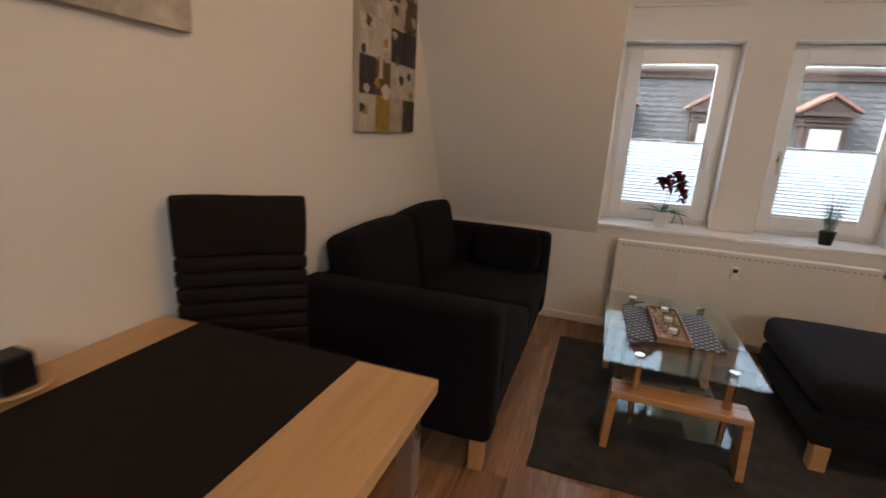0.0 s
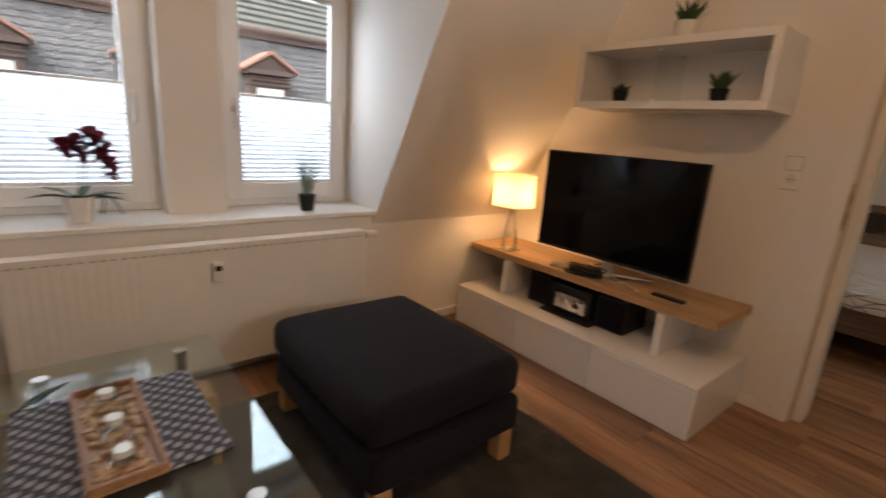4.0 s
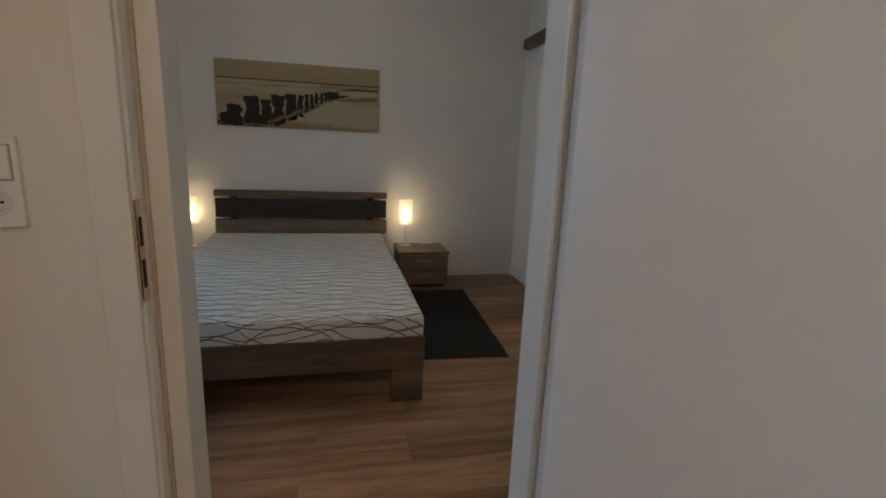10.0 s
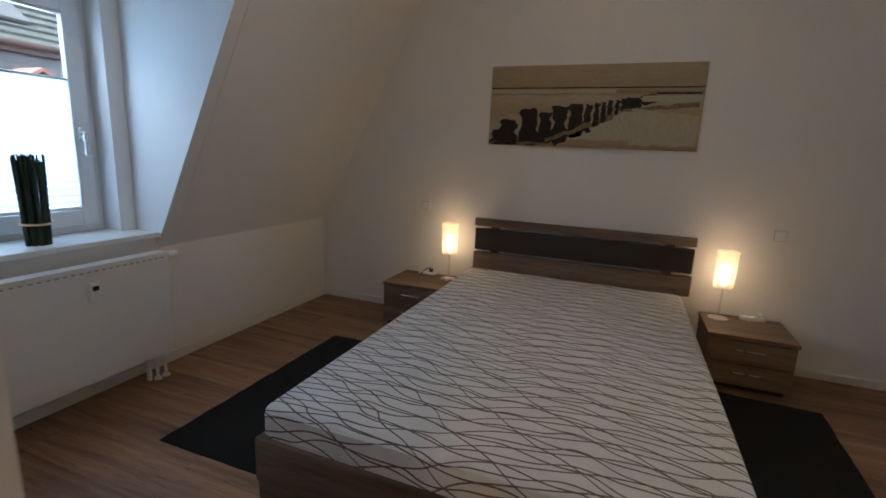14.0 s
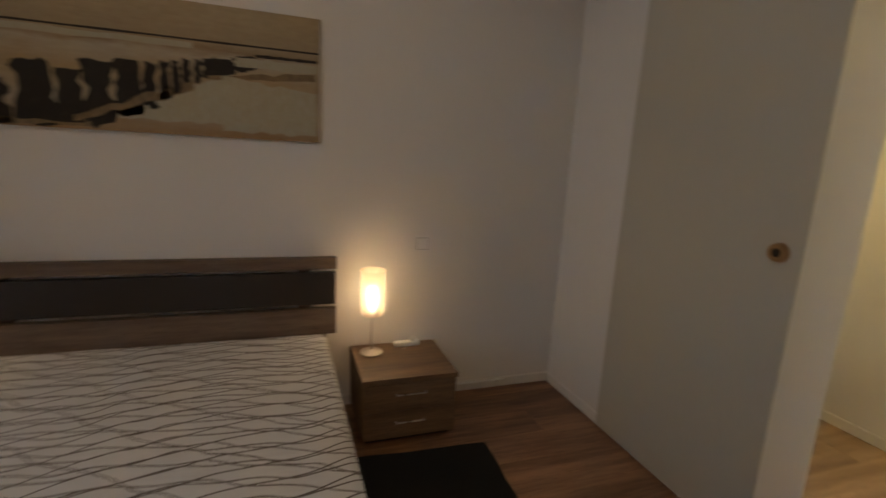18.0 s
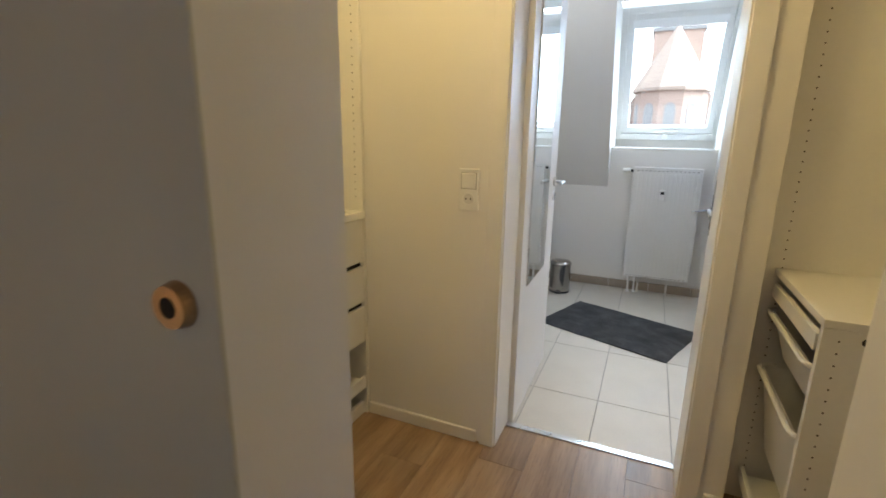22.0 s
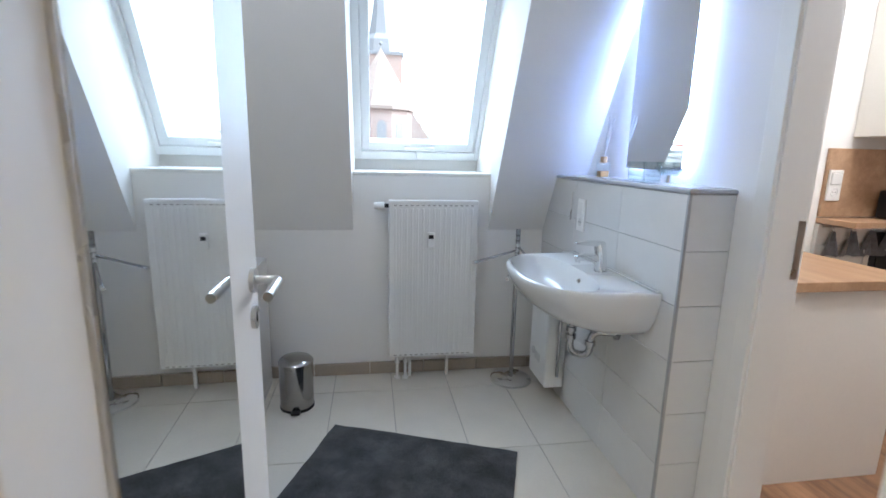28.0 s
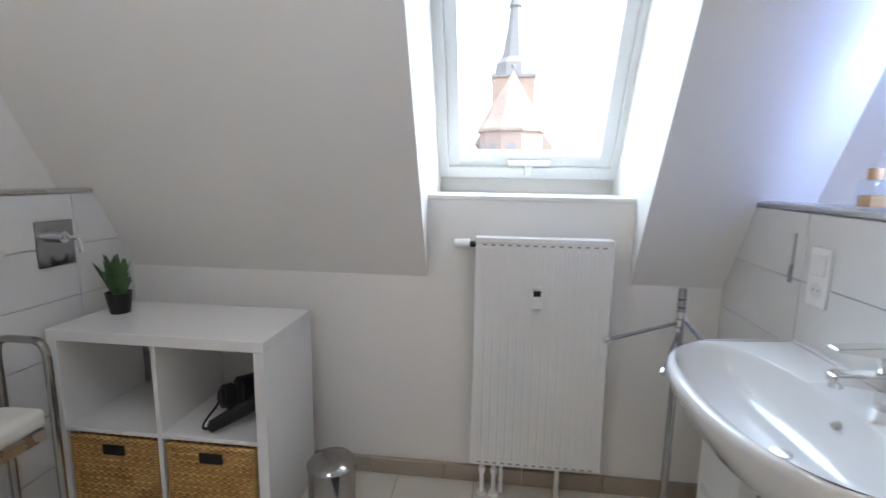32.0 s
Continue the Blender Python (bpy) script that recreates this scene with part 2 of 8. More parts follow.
def wavy_cover(name):
    """White quilted cover with thin dark lines that wave across it."""
    m, nt, b = _node_mat(name, 0.85)
    tc = nt.nodes.new("ShaderNodeTexCoord")
    sep = nt.nodes.new("ShaderNodeSeparateXYZ")
    nt.links.new(tc.outputs["Object"], sep.inputs[0])
    x, y, z = sep.outputs
    s = _math(nt, "ADD", x, z)
    flat = nt.nodes.new("ShaderNodeCombineXYZ")
    nt.links.new(s, flat.inputs[0])
    nt.links.new(y, flat.inputs[1])
    lines = None
    for k, (pitch, amp, freq, tilt) in enumerate(((0.080, 0.024, 7.4, 0.27), (0.086, 0.026, 6.2, -0.22), (0.078, 0.022, 9.6, 0.03), (0.210, 0.030, 5.0, -0.60))):
        own = _noise(nt, flat.outputs[0], 1.7 + 0.55 * k, 1.0)
        w = _math(nt, "SINE", _math(nt, "ADD", _math(nt, "MULTIPLY_ADD", y, freq, 2.1 * k), _math(nt, "MULTIPLY", own, 2.4)))
        ripple = _math(nt, "SINE", _math(nt, "MULTIPLY_ADD", own, 9.0, _math(nt, "MULTIPLY_ADD", y, 22.0 + 3.0 * k, 1.3 * k)))
        w = _math(nt, "MULTIPLY_ADD", ripple, 0.30, w)
        q = _math(nt, "ADD", _math(nt, "MULTIPLY_ADD", w, amp, _math(nt, "ADD", s, 0.04 * k)), _math(nt, "MULTIPLY", y, tilt))
        f = _math(nt, "ABSOLUTE", _math(nt, "SUBTRACT", _math(nt, "FRACT", _math(nt, "DIVIDE", q, pitch)), 0.5))
        l = _math(nt, "LESS_THAN", f, 0.0031 / pitch)
        lines = l if lines is None else _math(nt, "MAXIMUM", lines, l)
    fine = _noise(nt, tc.outputs["Object"], 300.0, 2.0)
    white = _ramp(nt, _noise(nt, tc.outputs["Object"], 8.0), [(0.3, (0.66, 0.65, 0.63)), (0.7, (0.76, 0.75, 0.73))])
    nt.links.new(_mix(nt, lines, white, (0.13, 0.10, 0.08)), b.inputs["Base Color"])
    b.inputs["Sheen Weight"].default_value = 0.15
    quilt = _noise(nt, _coords(nt, scale=(22, 5, 10)), 1.0, 2.0)
    _bump(nt, b, _math(nt, "ADD", _math(nt, "MULTIPLY", quilt, 1.0), _math(nt, "MULTIPLY", fine, 0.15)), 0.55, 0.012)
    return m


def wicker(name):
    m, nt, b = _node_mat(name, 0.6)
    tc = nt.nodes.new("ShaderNodeTexCoord")
    sep = nt.nodes.new("ShaderNodeSeparateXYZ")
    nt.links.new(tc.outputs["Object"], sep.inputs[0])
    x, y, z = sep.outputs
    n = _noise(nt, tc.outputs["Object"], 14.0)
    row = _math(nt, "SINE", _math(nt, "MULTIPLY_ADD", z, 560.0, _math(nt, "MULTIPLY", n, 2.0)))
    col = _math(nt, "SINE", _math(nt, "MULTIPLY", _math(nt, "ADD", x, y), 210.0))
    h = _math(nt, "MULTIPLY", row, col)
    c = _ramp(nt, _math(nt, "MULTIPLY_ADD", h, 0.3, n), [(0.2, (0.36, 0.17, 0.045)), (0.5, (0.60, 0.34, 0.10)), (0.8, (0.74, 0.48, 0.19))])
    nt.links.new(c, b.inputs["Base Color"])
    _bump(nt, b, h, 0.8, 0.004)
    return m


def pile(name, colour, ribs=0.0, vary=0.35):
    m, nt, b = _node_mat(name, 0.95)
    v = _coords(nt)
    blot, fine = _noise(nt, v, 7.0, 5.0, 0.65), _noise(nt, v, 260.0, 2.0)
    c = _ramp(nt, blot, [(0.3, _scaled(colour, 1 - vary)), (0.5, colour), (0.72, _scaled(colour, 1 + vary * 1.6))])
    c = _mix(nt, 0.5, c, _ramp(nt, fine, [(0.35, _scaled(colour, 0.35)), (0.65, _scaled(colour, 1.8))]))
    nt.links.new(c, b.inputs["Base Color"])
    b.inputs["Sheen Weight"].default_value = 0.08
    b.inputs["Specular IOR Level"].default_value = 0.05
    _bump(nt, b, _math(nt, "ADD", fine, _math(nt, "MULTIPLY", blot, 0.6)), 0.9, 0.012)
    return m


def runner_cloth(name):
    """Grey and white woven zigzag."""
    m, nt, b = _node_mat(name, 0.9)
    tc = nt.nodes.new("ShaderNodeTexCoord")
    sep = nt.nodes.new("ShaderNodeSeparateXYZ")
    nt.links.new(tc.outputs["Object"], sep.inputs[0])
    x, y, z = sep.outputs
    a = _math(nt, "SINE", _math(nt, "MULTIPLY", _math(nt, "ADD", x, y), 130.0))
    c = _math(nt, "SINE", _math(nt, "MULTIPLY", _math(nt, "SUBTRACT", x, y), 170.0))
    k = _math(nt, "GREATER_THAN", _math(nt, "ADD", a, c), 0.35)
    nt.links.new(_mix(nt, k, (0.05, 0.058, 0.075), (0.28, 0.30, 0.34)), b.inputs["Base Color"])
    _bump(nt, b, a, 0.3, 0.002)
    return m


def brushed_paint(name, colour, under, cover):
    """Dry brush strokes: the ground colour shows where the paint thins out."""
    m, nt, b = _node_mat(name, 0.8)
    streak = _noise(nt, _coords(nt, scale=(8, 30, 9)), 3.0, 7.0, 0.72)
    fleck = _noise(nt, _coords(nt), 60.0, 4.0, 0.7)
    k = _math(nt, "ADD", _math(nt, "MULTIPLY", streak, 0.85), _math(nt, "MULTIPLY", fleck, 0.15))
    nt.links.new(_ramp(nt, k, [(cover - 0.16, colour), (cover, tuple((c + u) / 2 for c, u in zip(colour, under))), (cover + 0.14, under)]), b.inputs["Base Color"])
    _bump(nt, b, fleck, 0.3, 0.002)
    return m


def canvas_bands(name, stops, axis=2, scale=(1, 1, 1), blur=3.0):
    """Painted canvas: soft bands of colour along one axis, broken by brush noise."""
    m, nt, b = _node_mat(name, 0.7)
    tc = nt.nodes.new("ShaderNodeTexCoord")
    sep = nt.nodes.new("ShaderNodeSeparateXYZ")
    nt.links.new(tc.outputs["Object"], sep.inputs[0])
    n = _noise(nt, _coords(nt, scale=scale), blur, 6.0, 0.65)
    f = _math(nt, "ADD", sep.outputs[axis], _math(nt, "MULTIPLY_ADD", n, 0.12, -0.06))
    c = _ramp(nt, f, stops)
    n2 = _noise(nt, _coords(nt, scale=(3, 9, 30)), 2.0, 6.0, 0.7)
    nt.links.new(_mix(nt, _math(nt, "MULTIPLY", n2, 0.55), c, (0.30, 0.20, 0.10), "MULTIPLY"), b.inputs["Base Color"])
    _bump(nt, b, _noise(nt, _coords(nt), 500.0, 2.0), 0.25, 0.002)
    return m


WALL = plain("wall_paint", (0.80, 0.775, 0.735), 0.85, 0, 0.02, 1.5, 160.0, 0.10, 0.003)
CEIL = plain("ceiling_paint", (0.82, 0.81, 0.79), 0.9, 0, 0.02, 1.5, 160.0, 0.08, 0.003)
TRIM = plain("white_trim", (0.80, 0.775, 0.73), 0.42, 0, 0.02, 3.0, 40.0, 0.02)
DOORWHITE = plain("door_lacquer", (0.77, 0.755, 0.73), 0.45, 0, 0.02, 2.0, 60.0, 0.02)
LACQUER = plain("white_lacquer", (0.80, 0.785, 0.76), 0.18, 0, 0.02, 3.0, 30.0, 0.01, 0.001, 0.4)
MELAMINE = plain("white_melamine", (0.80, 0.78, 0.73), 0.4, 0, 0.03, 3.0, 70.0, 0.03)
PVC = plain("window_plastic", (0.80, 0.80, 0.79), 0.3, 0, 0.02, 3.0, 50.0, 0.02)
RADIATOR = plain("radiator_enamel", (0.80, 0.79, 0.76), 0.35, 0, 0.03, 3.0, 60.0, 0.03)
CERAMIC = plain("ceramic", (0.72, 0.72, 0.71), 0.08, 0, 0.01, 2.0, 20.0, 0.0, 0.001, 0.6)
WALLTILE = plain("wall_tile", (0.70, 0.69, 0.67), 0.16, 0, 0.02, 4.0, 30.0, 0.02, 0.001)
FLOORTILE = plain("floor_tile", (0.60, 0.56, 0.49), 0.46, 0, 0.06, 5.0, 90.0, 0.04, 0.001)
GROUT = plain("grout", (0.36, 0.34, 0.31), 0.9, 0, 0.1, 10.0, 200.0, 0.2)
SEALTAN = plain("tan_rubber_seal", (0.56, 0.45, 0.33), 0.7)
LIGHTGROUT = plain("light_grout", (0.68, 0.67, 0.65), 0.9, 0, 0.08, 10.0, 200.0, 0.2)
SKIRTTILE = plain("taupe_skirting_tile", (0.36, 0.30, 0.235), 0.35, 0, 0.1, 5.0, 80.0, 0.05)
PLASTICWHITE = plain("white_plastic", (0.80, 0.79, 0.76), 0.3, 0, 0.02, 5.0, 60.0, 0.0)
BLACKPLASTIC = plain("black_plastic", (0.012, 0.012, 0.013), 0.35, 0, 0.2, 5.0, 90.0, 0.05, specular=0.25)
SCREEN = plain("tv_screen", (0.004, 0.004, 0.005), 0.08, 0, 0.1, 5.0, 50.0, 0.0, specular=0.2)
CHROME = plain("chrome", (0.80, 0.80, 0.80), 0.08, 1.0, 0.03, 6.0, 90.0, 0.0)
# polished steel darkened in its colour, standing in for darker reflections
BINSTEEL = plain("darkened_polished_steel", (0.36, 0.345, 0.33), 0.14, 1.0, 0.05, 8.0, 200.0, 0.0)
GRIPBRONZE = plain("bronze_grip", (0.40, 0.26, 0.15), 0.3, 1.0, 0.1, 8.0, 120.0, 0.03)
STEEL = plain("brushed_steel", (0.62, 0.60, 0.57), 0.28, 1.0, 0.08, 8.0, 200.0, 0.05)
BRASS = plain("worn_brass", (0.62, 0.48, 0.28), 0.25, 1.0, 0.1, 8.0, 120.0, 0.03)
# near-black; its small pieces paint the shade inside holes and gaps
DARKGAP = plain("dark_gap", (0.02, 0.018, 0.015), 0.9)
LAMINATE = wood("laminate_oak", (0.118, 0.053, 0.026), (0.47, 0.265, 0.145), "y", 0.8, 0.38, True, 0.30)
OAK = wood("light_oak", (0.36, 0.21, 0.10), (0.62, 0.41, 0.22), "y", 1.2, 0.45, False, 0.25)
BEECH = wood("beech", (0.50, 0.30, 0.14), (0.62, 0.40, 0.20), "y", 1.0, 0.4, False, 0.1)
BEECHLEG = wood("beech_leg", (0.46, 0.25, 0.10), (0.58, 0.34, 0.15), "z", 1.0, 0.4, False, 0.1)
COREWOOD = wood("coffee_table_wood", (0.36, 0.17, 0.06), (0.58, 0.31, 0.13), "x", 1.2, 0.3, False, 0.1)
BEDWOOD = wood("bed_oak", (0.085, 0.055, 0.038), (0.235, 0.165, 0.115), "y", 1.2, 0.5, False, 0.35)
NIGHTWOOD = wood("nightstand_oak", (0.10, 0.062, 0.038), (0.27, 0.175, 0.105), "y", 1.2, 0.5, False, 0.35)
RAILWOOD = wood("rail_oak", (0.07, 0.05, 0.035), (0.16, 0.12, 0.085), "x", 1.2, 0.5, False, 0.3)
EDGEWOOD = wood("shelf_edge_wood", (0.17, 0.08, 0.03), (0.28, 0.15, 0.07), "x", 1.5, 0.5, False, 0.1)
KITCHWOOD = wood("kitchen_oak", (0.34, 0.20, 0.11), (0.52, 0.34, 0.21), "y", 1.0, 0.45, False, 0.15)
SOFA = fabric("black_upholstery", (0.0055, 0.0055, 0.0075), 420.0, 0.95, 0.015)
OTTOMAN = fabric("charcoal_upholstery", (0.010, 0.0105, 0.015), 420.0, 0.95, 0.04)
LEATHER = plain("brown_leather", (0.008, 0.0055, 0.0045), 0.7, 0, 0.15, 8.0, 180.0, 0.25, 0.002)
LEATHER.node_tree.nodes["Principled BSDF"].inputs["Specular IOR Level"].default_value = 0.2
HEADPANEL = plain("dark_leather_panel", (0.022, 0.016, 0.014), 0.4, 0, 0.15, 8.0, 180.0, 0.2, 0.002)
# laminate oak with the sheen of reflected daylight put into its colour
DAYLITOAK = wood("daylit_laminate_oak", (0.20, 0.120, 0.062), (0.46, 0.31, 0.18), "y", 0.8, 0.34, True, 0.25)
# chrome with dark reflections put into its base colour
TRAPCHROME = plain("darkened_chrome", (0.42, 0.42, 0.43), 0.14, 1.0, 0.05, 8.0, 90.0, 0.0)
SATINALU = plain("satin_aluminium", (0.40, 0.40, 0.41), 0.5, 0.25, 0.05, 8.0, 120.0, 0.03)
# dark tone that paints the shade inside the peg holes
PEGHOLE = plain("peg_hole_shade", (0.10, 0.075, 0.05), 0.9)
TRAYWOOD = wood("tray_wood", (0.20, 0.105, 0.055), (0.38, 0.22, 0.12), "y", 1.0, 0.5, False, 0.2)
TABLERUNNER = fabric("dark_table_runner", (0.010, 0.006, 0.004), 300.0, 0.9, 0.03)
RUG = pile("charcoal_rug", (0.046, 0.044, 0.042), 0, 0.85)
BEDRUG = pile("dark_bedside_rug", (0.011, 0.0115, 0.012), 0, 0.2)
BATHMAT = pile("grey_bath_mat", (0.070, 0.072, 0.078), 0, 0.9)
COVER = wavy_cover("wavy_mattress_cover")
WICKER = wicker("wicker")
RUNNER = runner_cloth("zigzag_runner")
GLASS = clear_glass("window_glass")
SHELFGLASS = clear_glass("shelf_divider_glass", (0.95, 0.975, 0.97), 0.0, 0.0, 1.3)
TABLEGLASS = clear_glass("table_glass", (0.88, 0.95, 0.93), 0.0, 0.05)
THINGLASS = clear_glass("drinking_glass", (0.92, 0.95, 0.95), 0.02, 0.04)
MIRROR = plain("mirror_silver", (0.88, 0.90, 0.90), 0.01, 1.0, 0.0, 2.0, 20.0, 0.0)
FROST = plain("frosted_glass", (0.56, 0.53, 0.44), 0.5, 0, 0.015, 1.5, 300.0, 0.02)
BLIND = plain("pleated_blind", (0.86, 0.87, 0.88), 0.8, 0, 0.02, 4.0, 100.0, 0.05)
BLIND.node_tree.nodes["Principled BSDF"].inputs["Transmission Weight"].default_value = 0.0
SHADE = lit_cloth("lamp_shade_cloth", (0.86, 0.78, 0.60), 0.55)
NIGHTSHADE = veil_glass("bedside_shade_glass", (0.95, 0.86, 0.72), (1.0, 0.60, 0.26), 0.65, 0.45)
BULB = emitter("lit_bulb", (1.0, 0.74, 0.42), 14.0)
LED = emitter("mirror_led", (0.28, 0.44, 1.0), 70.0)
LEDSTRONG = emitter("mirror_led_inner", (0.42, 0.58, 1.0), 85.0)
LEAF = plain("leaf_green", (0.045, 0.095, 0.028), 0.5, 0, 0.35, 20.0, 90.0, 0.1)
DARKLEAF = plain("dark_leaf", (0.018, 0.035, 0.014), 0.5, 0, 0.35, 20.0, 90.0, 0.1)
GRASSLEAF = plain("grass_leaf", (0.06, 0.13, 0.05), 0.5, 0, 0.35, 20.0, 90.0, 0.1)
PETAL = plain("burgundy_petal", (0.17, 0.017, 0.045), 0.6, 0, 0.3, 30.0, 90.0, 0.1)
SOIL = plain("soil", (0.03, 0.02, 0.014), 0.95, 0, 0.3, 30.0, 150.0, 0.5)
STONES = plain("pebbles", (0.45, 0.33, 0.20), 0.5, 0, 0.4, 60.0, 150.0, 0.3)
def scale_slate(name):
    m, nt, b = _node_mat(name, 0.6)
    geo = nt.nodes.new("ShaderNodeNewGeometry")
    fine = _noise(nt, _coords(nt), 9.0, 4.0, 0.65)
    k = _math(nt, "ADD", _math(nt, "MULTIPLY", geo.outputs["Random Per Island"], 0.55), _math(nt, "MULTIPLY", fine, 0.45))
    # slate greys are lifted to paint in the haze over the lane
    nt.links.new(_ramp(nt, k, [(0.15, (0.115, 0.118, 0.130)), (0.5, (0.140, 0.143, 0.155)), (0.85, (0.168, 0.170, 0.180))]), b.inputs["Base Color"])
    _bump(nt, b, fine, 0.3, 0.01)
    return m


SLATESCALE = scale_slate("slate_scales")
SLATE = plain("slate_roof", (0.115, 0.115, 0.125), 0.7, 0, 0.25, 3.0, 30.0, 0.2)
REDTILE = plain("red_roof_tile", (0.33, 0.17, 0.13), 0.8, 0, 0.15, 0.4, 12.0, 0.2)
# tile and brick of the church, paled and greyed in colour for distant haze
ORANGETILE = plain("hazed_roof_tile", (0.46, 0.385, 0.345), 0.8, 0, 0.12, 0.15, 3.0, 0.2)
BRICKRED = plain("hazed_brick", (0.47, 0.37, 0.33), 0.85, 0, 0.12, 0.2, 6.0, 0.2)
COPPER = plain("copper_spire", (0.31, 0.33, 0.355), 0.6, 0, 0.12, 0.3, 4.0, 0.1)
BROWNWOOD = plain("brown_painted_wood", (0.105, 0.070, 0.064), 0.7, 0, 0.15, 3.0, 40.0, 0.1)
RENDERWALL = plain("pale_render", (0.55, 0.50, 0.43), 0.9, 0, 0.08, 0.6, 30.0, 0.2)
GROUND = plain("street_ground", (0.16, 0.155, 0.15), 0.9, 0, 0.2, 0.3, 6.0, 0.3)
AMBER = plain("amber_liquid", (0.55, 0.30, 0.10), 0.1, 0, 0.05)
GREYCLOTH = fabric("grey_towel", (0.16, 0.16, 0.17), 200.0, 0.95, 0.2)
SHELFDARK = plain("white_melamine_back", (0.70, 0.68, 0.63), 0.5, 0, 0.03, 3.0, 70.0, 0.03)
BEIGESEAT = plain("cream_seat", (0.72, 0.69, 0.62), 0.5, 0, 0.05)

# ---- building helpers ----


def part(name, bm, material, parent=None, label=""):
    me = bpy.data.meshes.new(name)
    bm.normal_update()
    bm.to_mesh(me)
    bm.free()
    me.materials.append(material)
    ob = new(name, me)
    if parent is not None:
        ob.parent = parent
        ob.matrix_parent_inverse = parent.matrix_basis.inverted()
    if label:
        ob["label"] = label
    return ob


def thing(name, at, label, category, group=""):
    e = new(name)
    e.empty_display_size = 0.1
    e.matrix_basis = Matrix.Translation(at)
    return tagged(e, label, category, group)


def structure(name, bm, material, label, category):
    return tagged(part(name, bm, material), label, category, "", "structure")


def smooth(ob, angle=40):
    for p in ob.data.polygons:
        p.use_smooth = True
    ob.data.set_sharp_from_angle(angle=radians(angle))
    return ob


def box(bm, x0, y0, z0, x1, y1, z1, bevel=0.0, seg=2):
    r = bmesh.ops.create_cube(bm, size=1.0)
    vs = r["verts"]
    for v in vs:
        v.co = Vector((x0 + (v.co.x + 0.5) * (x1 - x0), y0 + (v.co.y + 0.5) * (y1 - y0), z0 + (v.co.z + 0.5) * (z1 - z0)))
    if bevel > 0:
        es = list({e for v in vs for e in v.link_edges})
        bmesh.ops.bevel(bm, geom=es, offset=bevel, segments=seg, profile=0.5, affect="EDGES")
    return bm


def one_box(*a, **k):
    return box(bmesh.new(), *a, **k)


def prism(bm, pts, axis, a, b):
    """A polygon in the plane across an axis, drawn out from a to b."""
    def at(p, t):
        u, v = p
        return {"x": (t, u, v), "y": (u, t, v), "z": (u, v, t)}[axis]
    lo = [bm.verts.new(at(p, a)) for p in pts]
    hi = [bm.verts.new(at(p, b)) for p in pts]
    n = len(pts)
    bm.faces.new(lo)
    bm.faces.new(list(reversed(hi)))
    for i in range(n):
        bm.faces.new((lo[i], hi[i], hi[(i + 1) % n], lo[(i + 1) % n]))
    bmesh.ops.recalc_face_normals(bm, faces=bm.faces[:])
    return bm


def rod(bm, p0, p1, r0, r1=None, seg=14):
    p0, p1 = Vector(p0), Vector(p1)
    r1 = r0 if r1 is None else r1
    d = p1 - p0
    m = Matrix.Translation((p0 + p1) / 2) @ d.to_track_quat("Z", "Y").to_matrix().to_4x4()
    bmesh.ops.create_cone(bm, cap_ends=True, segments=seg, radius1=r0, radius2=max(r1, 1e-4), depth=d.length, matrix=m)
    return bm


def tube(bm, pts, r, seg=10):
    """A round bar along a line of points."""
    pts = [Vector(p) for p in pts]
    rings = []
    side = None
    for i, p in enumerate(pts):
        d = (pts[min(i + 1, len(pts) - 1)] - pts[max(i - 1, 0)]).normalized()
        if side is None:
            side = d.orthogonal().normalized()
        side = (side - d * side.dot(d)).normalized()
        up = d.cross(side)
        rings.append([bm.verts.new(p + r * (math.cos(2 * math.pi * k / seg) * side + math.sin(2 * math.pi * k / seg) * up)) for k in range(seg)])
    for a, b in zip(rings, rings[1:]):
        for k in range(seg):
            bm.faces.new((a[k], a[(k + 1) % seg], b[(k + 1) % seg], b[k]))
    bm.faces.new(list(reversed(rings[0])))
    bm.faces.new(rings[-1])
    bmesh.ops.recalc_face_normals(bm, faces=bm.faces[:])
    return bm


def arc(p0, p1, p2, n=6):
    """Points on a smooth bend from p0 to p2 that heads for p1."""
    p0, p1, p2 = Vector(p0), Vector(p1), Vector(p2)
    return [(1 - t) ** 2 * p0 + 2 * t * (1 - t) * p1 + t * t * p2 for t in (i / n for i in range(n + 1))]


def lathe(bm, profile, at, seg=24):
    """A turned shape: (radius, height) pairs round an upright axis."""
    at = Vector(at)
    rings = []
    for r, h in profile:
        rings.append([bm.verts.new(at + Vector((r * math.cos(2 * math.pi * k / seg), r * math.sin(2 * math.pi * k / seg), h))) for k in range(seg)])
    for a, b in zip(rings, rings[1:]):
        for k in range(seg):
            bm.faces.new((a[k], a[(k + 1) % seg], b[(k + 1) % seg], b[k]))
    for ring, flip in ((rings[0], True), (rings[-1], False)):
        if (ring[0].co - ring[seg // 2].co).length > 2e-4:
            bm.faces.new(list(reversed(ring)) if flip else ring)
    bmesh.ops.remove_doubles(bm, verts=bm.verts[:], dist=1e-5)
    bmesh.ops.recalc_face_normals(bm, faces=bm.faces[:])
    return bm


